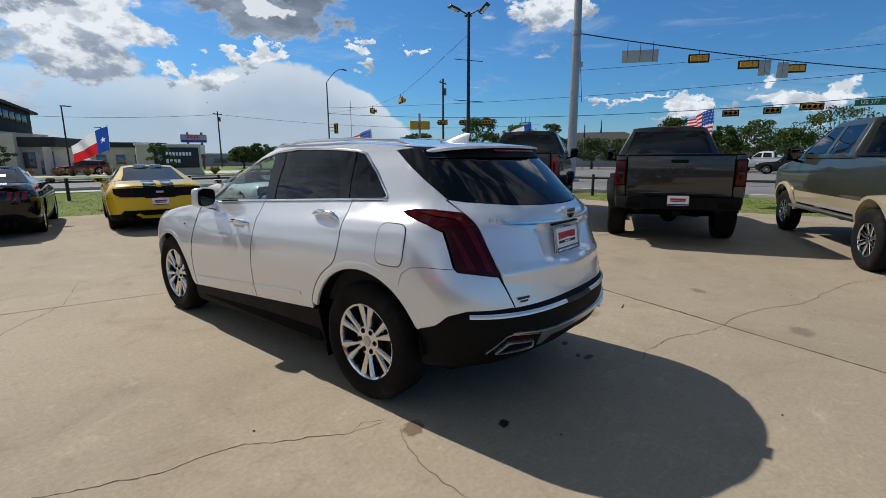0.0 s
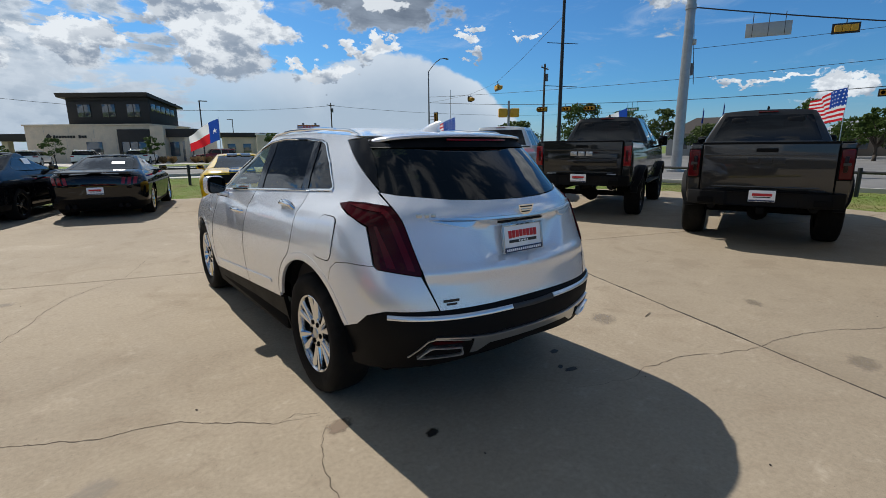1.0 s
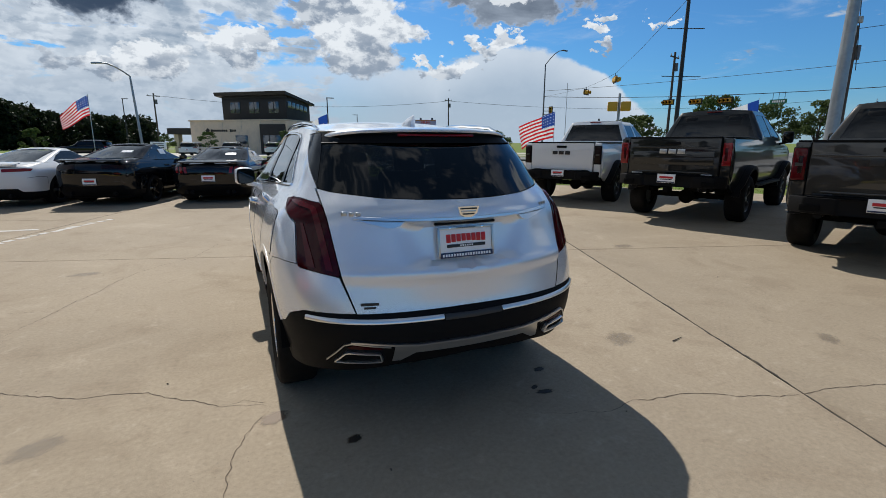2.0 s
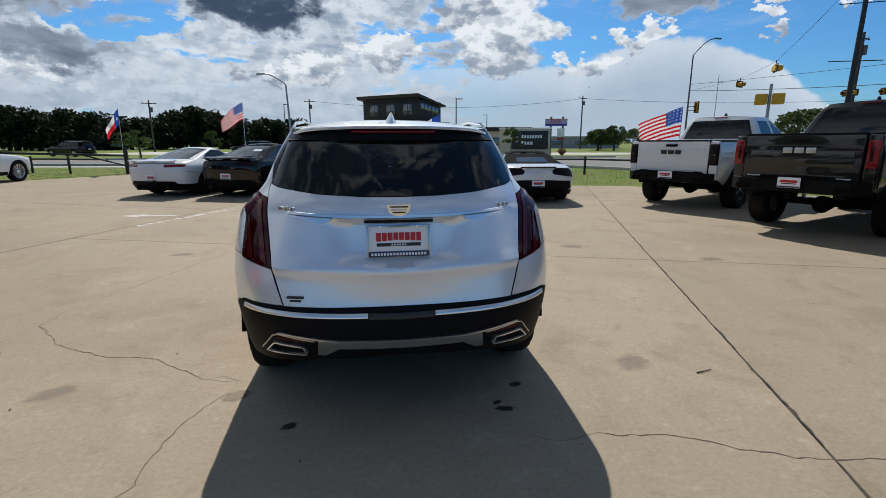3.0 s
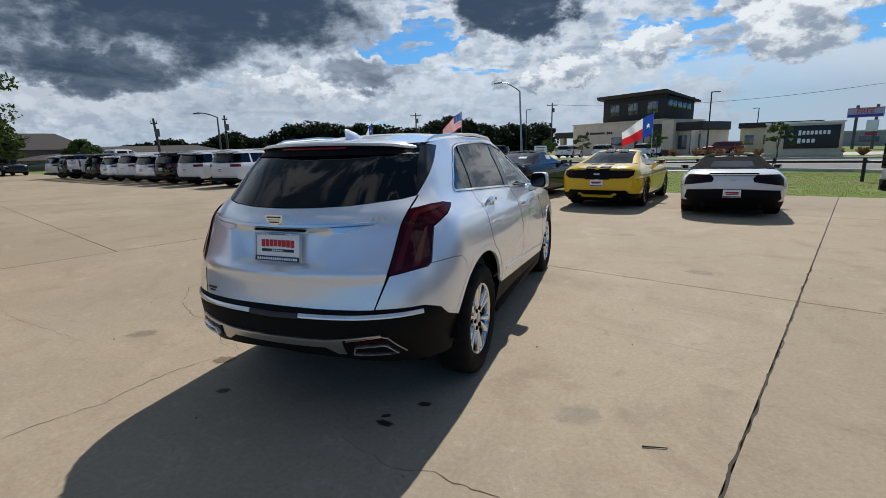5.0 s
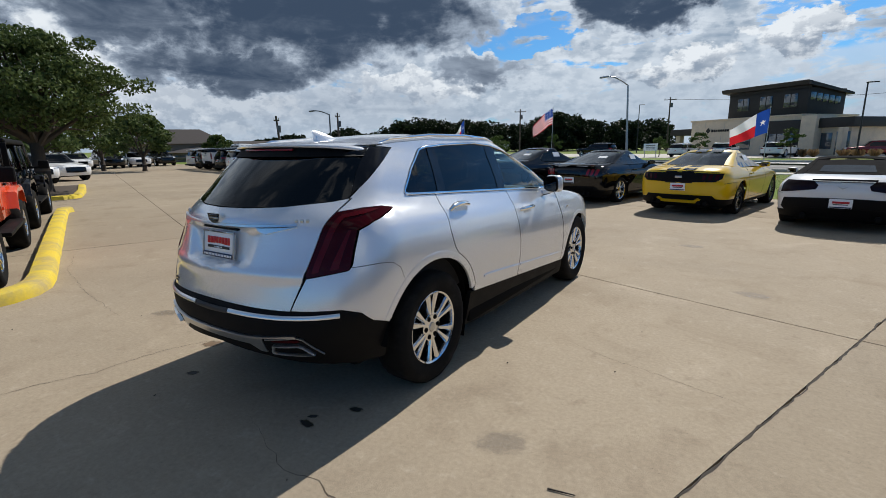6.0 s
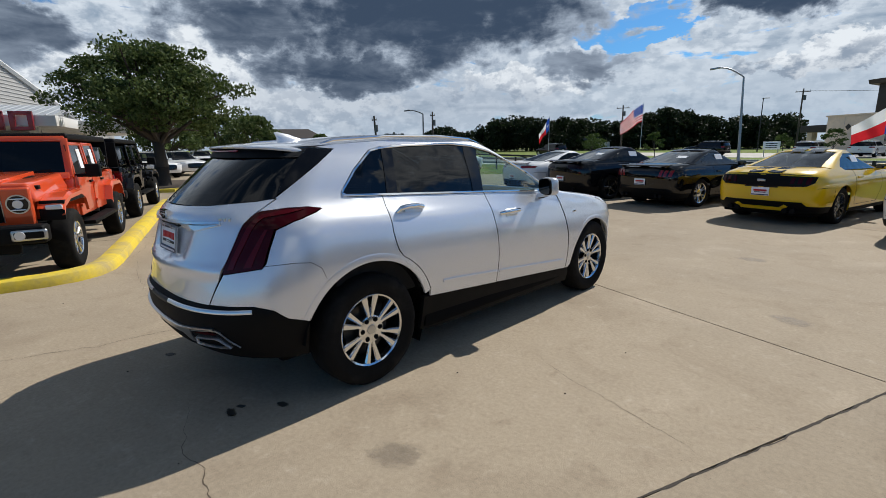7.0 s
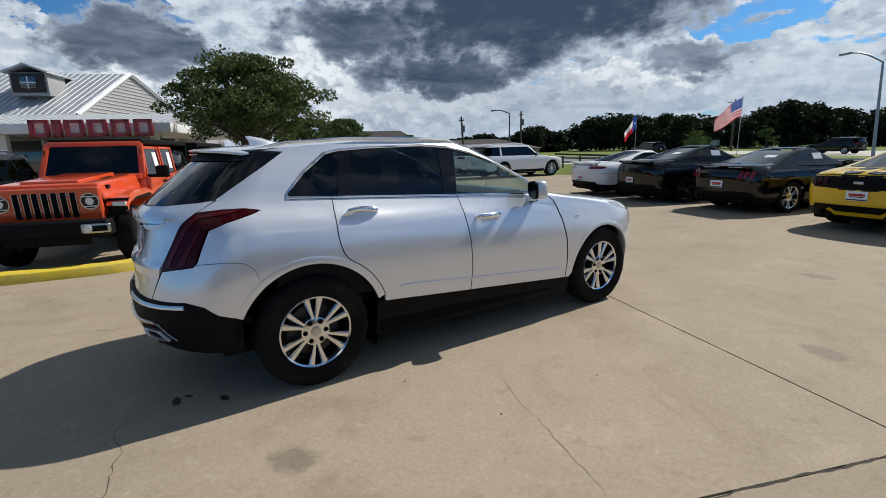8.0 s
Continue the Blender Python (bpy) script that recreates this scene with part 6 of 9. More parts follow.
# ---- pickup trucks ----
def pickup(m, body, label, lift=0.0, flare=0.06, tyre=0.43, lower=None, bumper=None, finish=None, dual=False, bed=2.05, lamp=None, cabin=2.15, bars=False, wheelbase=None, marks=SATIN, twin=False, panel=False, framed=False):
    """A crew-cab pickup; the rear axle stands at the pose m and it looks along +y."""
    truck = thing("pickup_truck", m, label, "pickup truck", "pickup trucks on the lot")
    back = -1.18
    front_of_bed = back + bed
    cab_end = front_of_bed + 0.05
    cab_front = cab_end + cabin
    yf = wheelbase or (cab_front + 0.42)
    nose = yf + 0.98
    L = lift
    s = Shape(
        wide=[(0.48 + L, 0.93), (0.62 + L, 0.985), (0.85 + L, 1.010), (1.05 + L, 1.005), (1.22 + L, 0.985), (1.34 + L, 0.955), (1.42 + L, 0.93)],
        rear=[(0.48 + L, back), (1.42 + L, back - 0.02)],
        front=[(0.48 + L, nose - 0.10), (0.7 + L, nose), (1.05 + L, nose - 0.02), (1.20 + L, nose - 0.18), (1.29 + L, nose - 0.75), (1.36 + L, cab_front + 0.15), (1.42 + L, cab_front - 0.02)],
        flank_rear=[(0.4, back + 0.10)], flank_front=[(0.48 + L, nose - 0.55), (1.1 + L, nose - 0.55), (1.25 + L, nose - 0.9), (1.36 + L, cab_front - 0.35), (1.42 + L, cab_front - 0.5)],
        round_rear=[(0.4, 5.0)], round_front=[(0.4, 3.4)])
    za = tyre + 0.03
    ra = tyre + 0.075
    lo = 0.58 + L
    top = 1.39 + L
    outline = [("y", back + 0.09, lo)] + arch_line(0, za, ra, 172, 8, 18) + [("y", ra + 0.05, 0.52 + L), ("y", yf - ra - 0.05, 0.52 + L)] + arch_line(yf, za, ra - 0.01, 172, 8, 18) + [("f", 0.90, 0.60 + L), ("f", 0, 0.60 + L), ("f", 0, 1.35 + L), ("f", 0.7, 1.355 + L), ("y", cab_front - 0.25, 1.37 + L), ("y", front_of_bed, 1.36 + L), ("y", front_of_bed - 0.01, top), ("y", back + 0.09, top)]
    part("body", skin(s, outline, step=0.08, sides="B", lip=0.06), body, truck)
    if lower:
        for side in "RL":
            part("lower_panel", skin(s, [("y", ra + 0.06, 0.53 + L), ("y", ra + 0.09, 0.75 + L), ("y", yf - ra - 0.07, 0.75 + L), ("y", yf - ra - 0.04, 0.53 + L)], off=0.005, step=0.1, lip=0.008, sides=side), lower, truck)
    # tailgate between the posts, with its sunk handle
    bm = bmesh.new()
    box(bm, (1.60, 0.07, top - lo - 0.06), (0, back - 0.005, (top + lo) / 2 + 0.03), bevel=0.016, segments=3)
    gate = part("tailgate", bm, body, truck)
    # pressed lines across the gate, and a dark slot under it
    part("gate_crease", boxed((1.54, 0.014, 0.022), (0, back - 0.044, lo + (top - lo) * 0.80), bevel=0.006), body, gate)
    part("gate_crease", boxed((1.30, 0.014, 0.030), (0, back - 0.044, lo + (top - lo) * 0.24), bevel=0.008), body, gate)
    part("gate_slot", boxed((1.20, 0.012, 0.014), (0, back - 0.044, lo + (top - lo) * 0.19), bevel=0.004), CAVITY, gate)
    for sgn in (1, -1):
        part("gate_gap", boxed((0.010, 0.012, top - lo - 0.05), (sgn * 0.806, back - 0.010, (top + lo) / 2 + 0.02)), CAVITY, gate)
    if panel:
        part("tailgate_panel", boxed((1.42, 0.02, (top - lo) * 0.30), (0, back - 0.042, lo + (top - lo) * 0.56), bevel=0.006), body, gate)
    part("tailgate_cap", boxed((1.62, 0.10, 0.035), (0, back + 0.005, top + 0.010), bevel=0.012), PLASTIC, gate)
    part("gate_handle", boxed((0.26, 0.03, 0.055), (0, back - 0.045, top - 0.09), bevel=0.014), PLASTIC, gate)
    for k in range(3):
        part("tailgate_mark", boxed((0.13, 0.012, 0.085), (-0.16 + 0.16 * k, back - 0.056, lo + (top - lo) * 0.71), bevel=0.004), marks, gate)
    part("tailgate_mark", boxed((0.20, 0.01, 0.03), (-0.62, back - 0.044, lo + 0.16), bevel=0.003), marks, gate)
    part("tailgate_mark", boxed((0.18, 0.01, 0.028), (0.62, back - 0.044, lo + 0.16), bevel=0.003), marks, gate)
    for sgn in (1, -1):
        part("corner_post", boxed((0.17, 0.10, top - lo), (sgn * 0.895, back + 0.045, (top + lo) / 2), bevel=0.03, segments=3), body, truck)
        lampc = part("tail_lamp", boxed((0.145, 0.06, 0.40), (sgn * 0.905, back - 0.010, top - 0.28), bevel=0.022, segments=3), lamp or (LAMP_BLADE if framed else LAMP_RED), truck, "tall red tail lamp")
        part("lamp_window", boxed((0.050, 0.02, 0.22), (sgn * 0.893, back - 0.036, top - 0.28), bevel=0.010), LAMP_SMOKE if framed else LAMP_DARK if lamp is None else LAMP_RED, lampc)
        if framed:
            part("lamp_surround", boxed((0.175, 0.05, 0.44), (sgn * 0.903, back + 0.000, top - 0.28), bevel=0.022, segments=3), PLASTIC, lampc)
            part("reverse_lamp", boxed((0.085, 0.02, 0.045), (sgn * 0.905, back - 0.037, top - 0.28), bevel=0.008), IRON, lampc)
        # bed wall inside
        part("bed_wall", boxed((0.05, bed - 0.1, 0.5), (sgn * 0.80, back + bed / 2, top - 0.27)), body, truck)
        part("bed_rail", boxed((0.14, bed - 0.05, 0.03), (sgn * 0.90, back + bed / 2 + 0.05, top + 0.008), bevel=0.01), PLASTIC, truck)
        # flares, running boards
        for y in (0, yf):
            wide = flare + (0.17 if dual and y == 0 else 0.0)
            bm = strip(s, arch_line(y, za, ra + 0.035, 176, 4, 20), 0.075 if dual else 0.10, wide, sides="R" if sgn > 0 else "L", sink=0.02)
            part("fender_flare", bm, lower or PLASTIC, truck)
        part("running_board", boxed((0.17, yf - 2 * ra - 0.1, 0.05), (sgn * 1.0, yf / 2, 0.47 + L), bevel=0.018), PLASTIC if not lower else SATIN, truck)
        part("exhaust_pipe", rodded((sgn * 0.62, back - 0.12, 0.50 + L), (sgn * 0.62, back + 0.3, 0.50 + L), 0.055, 0.055, 14), PLASTIC if not lower else SATIN, truck)
    part("bed_floor", boxed((1.6, bed, 0.06), (0, back + bed / 2, 0.86 + L)), CAVITY, truck)
    part("bed_front", boxed((1.7, 0.05, 0.55), (0, front_of_bed - 0.01, top - 0.27)), body, truck)
    # bumper: a stepped centre between swept corners, with a tread pad and a tow hitch
    bm = bmesh.new()
    plan = [(-0.97, 0.06), (-0.95, -0.06), (-0.78, -0.20), (-0.46, -0.225), (-0.42, -0.19), (0.42, -0.19), (0.46, -0.225), (0.78, -0.20), (0.95, -0.06), (0.97, 0.06)]
    slab(bm, [(x, back + y) for x, y in plan], 0.515 + L, 0.715 + L)
    bmesh.ops.bevel(bm, geom=bm.edges[:], offset=0.018, segments=2, affect="EDGES", profile=0.6)
    bump = part("rear_bumper", bm, bumper or PLASTIC, truck)
    part("tread_pad", boxed((1.50, 0.13, 0.02), (0, back - 0.125, 0.722 + L), bevel=0.006), CAVITY if bumper is None else PLASTIC, bump)
    for sgn in (1, -1):
        part("step_recess", boxed((0.22, 0.05, 0.09), (sgn * 0.70, back - 0.195, 0.585 + L), (0, 0, sgn * 9), bevel=0.02), CAVITY, bump)
    part("hitch", boxed((0.09, 0.25, 0.09), (0, back - 0.10, 0.455 + L), bevel=0.01), CAVITY, truck)
    part("spare_wheel", rodded((0, back + 0.55, 0.50 + L), (0, back + 0.55, 0.72 + L), 0.36, 0.36, 24), RUBBER, truck)
    for sgn in (1, -1):
        part("leaf_spring", boxed((0.07, 1.3, 0.05), (sgn * 0.52, 0.0, 0.46 + L * 0.7), bevel=0.01), CAVITY, truck)
        part("shock_absorber", rodded((sgn * 0.46, 0.22, 0.36), (sgn * 0.40, 0.30, 0.80 + L), 0.035, 0.03, 8), SATIN, truck)
    dealer_plate(truck, (0, back - 0.230, 0.665 + L), (0, 0, 0), 0.32)
    # cab
    c = Shape(
        wide=[(1.30 + L, 0.975), (1.40 + L, 0.970), (1.58 + L, 0.895), (1.80 + L, 0.785), (1.93 + L, 0.715), (2.01 + L, 0.65)],
        rear=[(1.30 + L, cab_end), (1.90 + L, cab_end + 0.16), (2.01 + L, cab_end + 0.24)],
        front=[(1.30 + L, cab_front + 0.12), (1.40 + L, cab_front - 0.02), (1.74 + L, cab_front - 0.48), (1.93 + L, cab_front - 0.78), (2.01 + L, cab_front - 0.95)],
        flank_rear=[(1.3 + L, cab_end + 0.12), (1.96 + L, cab_end + 0.26)], flank_front=[(1.3 + L, cab_front - 0.18), (1.40 + L, cab_front - 0.25), (1.74 + L, cab_front - 0.68), (2.01 + L, cab_front - 1.1)],
        round_rear=[(1.2, 4.5)], round_front=[(1.2, 3.0)])
    z0, z1 = 1.36 + L, 1.965 + L
    w0, w1 = 1.43 + L, 1.870 + L
    mid = cab_end + 1.02
    frame_out = [("y", cab_end + 0.10, z0), ("y", cab_front - 0.10, z0), ("y", cab_front - 0.26, w0), ("y", cab_front - 0.74, w1), ("y", cab_front - 0.95, z1), ("y", cab_end + 0.22, z1), ("x", 0.62, z1), ("x", 0.86, z0)]
    hole_r = [("y", cab_end + 0.25, w0), ("y", mid - 0.06, w0), ("y", mid - 0.06, w1 + 0.01), ("y", cab_end + 0.33, w1)]
    hole_f = [("y", mid + 0.06, w0), ("y", cab_front - 0.32, w0), ("y", cab_front - 0.78, w1 - 0.005), ("y", mid + 0.06, w1 + 0.01)]
    for side in "RL":
        part("cab_side", skin(c, frame_out, (hole_r, hole_f), step=0.08, lip=0.03, sides=side), body, truck)
        part("side_window", skin(c, hole_r, off=-0.006, step=0.15, lip=0, sides=side), GLASS_DARK, truck)
        part("side_window", skin(c, hole_f, off=-0.006, step=0.15, lip=0, sides=side), GLASS_MID, truck)
    part("cab_back", skin(c, [("x", 0, z0 - 0.02), ("x", 0.86, z0 - 0.02), ("x", 0.86, w0 + 0.02), ("x", 0, w0 + 0.02)], step=0.1, lip=0.02, sides="B"), body, truck)
    part("rear_glass", skin(c, [("x", 0, w0 + 0.02), ("x", 0.86, w0 + 0.02), ("x", 0.675, w1 + 0.02), ("x", 0, w1 + 0.03)], off=-0.004, step=0.12, lip=0, sides="B"), GLASS_DARK, truck)
    part("cab_back_top", skin(c, [("x", 0, w1 + 0.03), ("x", 0.675, w1 + 0.02), ("x", 0.62, z1), ("x", 0, z1)], step=0.1, lip=0.02, sides="B"), body, truck)
    part("windscreen", skin(c, [("f", 0, z0), ("f", 0.72, z0), ("y", cab_front - 0.25, w0), ("y", cab_front - 0.73, w1), ("y", cab_front - 0.93, z1), ("f", 0, z1)], off=-0.003, step=0.15, lip=0, sides="B"), GLASS_MID, truck)
    part("roof", lid(c, lambda y: np.full(np.shape(y), z1), curve([(cab_end, 0.02), (cab_end + 0.8, 0.06), (cab_front - 0.9, 0.02)]), step=0.1), body, truck)
    part("high_brake_lamp", boxed((0.30, 0.02, 0.022), (0, cab_end + 0.19, z1 - 0.005), bevel=0.006), LAMP_RED, truck)
    part("aerial_fin", boxed((0.05, 0.14, 0.06), (0, cab_end + 0.45, z1 + 0.08), bevel=0.02, taper=(0.4, 0.5)), PLASTIC, truck)
    mirror(truck, 1.12, cab_front - 0.22, 1.44 + L, PLASTIC, (0.22, 0.13, 0.26))
    seats(truck, (mid + 0.45, mid - 0.45), 1.05 + L, 0.42, CABIN)
    part("dashboard", boxed((1.5, 0.4, 0.25), (0, cab_front - 0.25, 1.28 + L), bevel=0.06), CABIN, truck)
    # frame, axles, wheels
    part("chassis", boxed((1.1, nose - back - 0.5, 0.16), (0, (nose + back) / 2, 0.58 + L), bevel=0.02), CAVITY, truck)
    for y in (0, yf):
        bm = rodded((-0.75, y, tyre), (0.75, y, tyre), 0.06, 0.06, 10)
        rod(bm, (0, y - 0.16, tyre - 0.02), (0, y + 0.16, tyre - 0.02), 0.15, 0.10, 12)
        part("axle", bm, CAVITY, truck)
    well(truck, 0, ra + 0.01, 0.95, 0.62, za)
    well(truck, yf, ra + 0.01, 0.95, 0.62, za)
    tw = 0.33 if not dual else 0.24
    for sgn in (1, -1):
        wheel(truck, sgn * (0.86 + flare * 0.5), yf, tyre, tyre * 0.56, tw, 6 if not dual else 8, twin, finish or ALLOY_DARK, chunky=not dual)
        wheel(truck, sgn * (0.86 + flare * 0.5 + (0.22 if dual else 0)), 0, tyre, tyre * 0.56, tw, 6 if not dual else 8, twin, finish or ALLOY_DARK, chunky=not dual)
        if dual:
            wheel(truck, sgn * 0.78, 0, tyre, tyre * 0.56, tw, 8, twin, finish)
    if bars:
        bm = bmesh.new()
        for sgn in (1, -1):
            tube(bm, [(sgn * 0.88, back + 0.55, top), (sgn * 0.84, front_of_bed - 0.35, top + 0.30), (sgn * 0.78, front_of_bed - 0.05, z1 + 0.02)], 0.035, 8)
        tube(bm, [(-0.78, front_of_bed - 0.05, z1 + 0.02), (0.78, front_of_bed - 0.05, z1 + 0.02)], 0.035, 8)
        part("sport_bar", bm, PLASTIC, truck)
    return truck


pickup(pose(7.50, 7.40, 0, 0, 0, -60), WHITE, "white crew-cab pickup with black bumper and dark lamps", 0.10, 0.13, 0.44, lamp=LAMP_SMOKE, marks=BLACK_INK, framed=True)
pickup(pose(7.57, 3.96, 0, 0, 0, -67.7), GREY_DARK, "lifted dark grey crew-cab pickup with red tail lamps", 0.19, 0.11, 0.45, panel=True)
pickup(pose(7.05, 0.37, 0, 0, 0, -70), GRANITE, "granite grey off-road pickup with black bumper", 0.12, 0.13, 0.45, marks=BLACK_INK, framed=True)
pickup(pose(6.03, -3.60, 0, 0, 0, -68.8), GREEN_GREY, "green-grey dual-rear-wheel pickup with tan flares and sills", 0.10, 0.05, 0.41, lower=TAN, bumper=CHROME, finish=CHROME, dual=True, bed=2.35, cabin=2.35, wheelbase=3.92)


# ---- street furniture ----
STEEL = material("galvanised_steel", (0.36, 0.37, 0.38), 0.45, 0.85, vary=0.12, scale=2, fine=40, second=(0.28, 0.29, 0.30))
POLE_BLACK = material("black_painted_steel", (0.014, 0.014, 0.015), 0.5, vary=0.2, fine=60)
POLE_GREY = material("grey_painted_steel", (0.10, 0.105, 0.115), 0.5, vary=0.15, fine=60)
TIMBER = material("weathered_pole_timber", (0.085, 0.065, 0.050), 0.9, vary=0.3, scale=3, fine=40, bump=0.3)
SIGNAL = material("signal_yellow", (0.62, 0.33, 0.02), 0.5, vary=0.12, fine=50)
SIGN_BACK = material("sign_back_metal", (0.42, 0.42, 0.40), 0.45, 0.6, vary=0.1, fine=30)
SIGN_GREEN = material("sign_green", (0.010, 0.16, 0.075), 0.45)
WIRE = material("cable_black", (0.02, 0.02, 0.022), 0.6)
LED = material("lamp_lens", (0.75, 0.76, 0.72), 0.3)

def cloth(name, base):
    """Thin flag cloth: woven, matt, and letting some light through."""
    m = bpy.data.materials.new(name)
    m.use_nodes = True
    n = Nodes(m.node_tree)
    co = n.add("ShaderNodeTexCoord").outputs["Object"]
    grain = n.math("MULTIPLY_ADD", n.noise(co, 70.0, 4.0, 0.6), 0.24, 0.88)
    tone = n.add("ShaderNodeCombineColor", {0: grain, 1: grain, 2: grain}).outputs[0]
    colour = n.mix(1.0, base, tone, "MULTIPLY")
    front = n.add("ShaderNodeBsdfPrincipled", {"Base Color": colour, "Roughness": 0.85, "Specular IOR Level": 0.2})
    through_light = n.add("ShaderNodeBsdfTranslucent", {0: colour})
    n.add("ShaderNodeOutputMaterial", {0: n.add("ShaderNodeMixShader", {0: 0.45, 1: front.outputs[0], 2: through_light.outputs[0]}).outputs[0]})
    m.diffuse_color = (*base, 1)
    return m


FLAG_RED = cloth("flag_red", (0.62, 0.025, 0.035))
FLAG_WHITE = cloth("flag_white", (0.80, 0.80, 0.82))
FLAG_BLUE = cloth("flag_blue", (0.020, 0.070, 0.34))


def text_mesh(words, size, depth=0.01):
    c = bpy.data.curves.new("lettering", "FONT")
    c.body, c.size, c.extrude, c.align_x, c.align_y = words, size, depth, "CENTER", "CENTER"
    ob = bpy.data.objects.new("lettering", c)
    scene.collection.objects.link(ob)
    data = bpy.data.meshes.new_from_object(ob.evaluated_get(bpy.context.evaluated_depsgraph_get()))
    bpy.data.objects.remove(ob)
    return data


def pole_thing(name, x, y, label, category="pole"):
    return thing(name, pose(x, y, -0.03), label, category)


# fence rail along the verge
fence = thing("rail_fence", pose(0, 0, -0.04), "low black steel rail fence on the grass verge", "fence")
FENCE_LINES = ([(-34, 30.5), (-20.0, 25.2), (-13.2, 22.6)], [(-6.3, 22.4), (2.0, 20.6), (9.8, 18.6), (14.2, 14.0), (16.0, 8.0), (16.4, 1.0), (15.6, -8.0), (14.0, -20.0)])
post_mesh = None
for line in FENCE_LINES:
    for a, b in zip(line, line[1:]):
        d = Vector((b[0] - a[0], b[1] - a[1], 0))
        part("rail", rodded((a[0], a[1], 0.72), (b[0], b[1], 0.72), 0.045, 0.045, 8), POLE_BLACK, fence)
        n = max(1, round(d.length / 2.6))
        for k in range(n):
            x, y = a[0] + d.x * k / n, a[1] + d.y * k / n
            if post_mesh is None:
                post_mesh = part("post", rodded((0, 0, 0), (0, 0, 0.86), 0.06, 0.06, 8), POLE_BLACK, fence)
                post_mesh.location = (x, y, 0)
            else:
                o = new("post", post_mesh.data)
                o.parent = fence
                o.location = (x, y, 0)
# swing gate of the drive
gate = thing("barrier_gate", pose(-12.1, 22.1, -0.04, 0, 0, 14), "black steel barrier gate standing open", "gate")
part("post", boxed((0.16, 0.16, 1.25), (0, 0, 0.62), bevel=0.015), POLE_BLACK, gate)
part("boom", boxed((4.9, 0.10, 0.10), (-2.35, 0, 1.0), (0, 2, 0), bevel=0.01), POLE_BLACK, gate)
part("brace", boxed((2.0, 0.07, 0.07), (-0.95, 0, 0.72), (0, 17, 0), bevel=0.01), POLE_BLACK, gate)


def flag(x, y, z_top, kind, length=1.45, lean=8, turn=180, droop=22, seed=0):
    """A flag on a thin staff; turn is the way in which it blows."""
    label = {"stripes": "striped red and white flag with a starred blue corner", "bands": "blue, white and red flag with one white star"}[kind]
    f = thing("flag", pose(x, y, -0.04), label, "flag", "flags along the lot edge")
    part("staff", rodded((0, 0, 0), (math.sin(radians(lean)) * 0.3, 0, z_top + 0.06), 0.016, 0.010, 8), SATIN, f)
    h = length * 0.6
    nx, nz = (78, 52) if kind == "bands" else (39, 26)
    bm = bmesh.new()
    rng = random.Random(seed)
    ph = rng.uniform(0, 6)
    c, s = math.cos(radians(turn)), math.sin(radians(turn))
    rows = []
    for i in range(nx + 1):
        u = i / nx
        row = []
        for j in range(nz + 1):
            w = j / nz
            out = length * u * math.cos(radians(droop)) * (0.97 - 0.05 * w)
            side = 0.11 * u ** 0.7 * math.sin(7.5 * u + 1.6 * w + ph) + 0.03 * math.sin(17 * u + 4 * w)
            zz = z_top - h * w * (1 - 0.22 * u) - length * math.sin(radians(droop)) * u ** 1.2 + 0.05 * u * math.sin(5 * u + 2.4 * w + ph)
            lx = math.sin(radians(lean)) * 0.3 * zz / z_top
            row.append(bm.verts.new((lx + c * out - s * side, s * out + c * side, zz)))
        rows.append(row)
    star = [(0.155 + 0.085 * (1 if k % 2 == 0 else 0.40) * math.sin(math.pi * k / 5), 0.5 - 0.142 * (1 if k % 2 == 0 else 0.40) * math.cos(math.pi * k / 5)) for k in range(10)]
    for i in range(nx):
        for j in range(nz):
            u, w = (i + 0.5) / nx, (j + 0.5) / nz
            face = bm.faces.new((rows[i][j], rows[i + 1][j], rows[i + 1][j + 1], rows[i][j + 1]))
            if kind == "bands":
                if u < 0.33:
                    face.material_index = 1 if bool(inside(np.array([u]), np.array([w]), star)[0]) else 2
                else:
                    face.material_index = 1 if w < 0.5 else 0
            elif u < 0.41 and w < 7 / 13:
                face.material_index = 1 if (i % 3 == 1 and j % 3 == 1) else 2
            else:
                face.material_index = (j // 2) % 2
    part("cloth", bm, (FLAG_RED, FLAG_WHITE, FLAG_BLUE), f)
    return f


flag(2.63, 17.3, 2.66, "bands", 1.32, 6, 184, 30, 1)
flag(-6.05, 20.2, 3.30, "stripes", 1.25, 8, 188, 38, 2)
flag(-12.35, 22.4, 3.10, "bands", 1.15, 8, 200, 58, 3)
flag(15.5, 1.4, 3.10, "stripes", 1.5, 4, 160, 16, 4)
flag(10.9, 13.2, 2.75, "stripes", 1.7, 6, 176, 22, 5)
flag(17.5, 9.4, 3.15, "bands", 1.5, 4, 160, 22, 6)


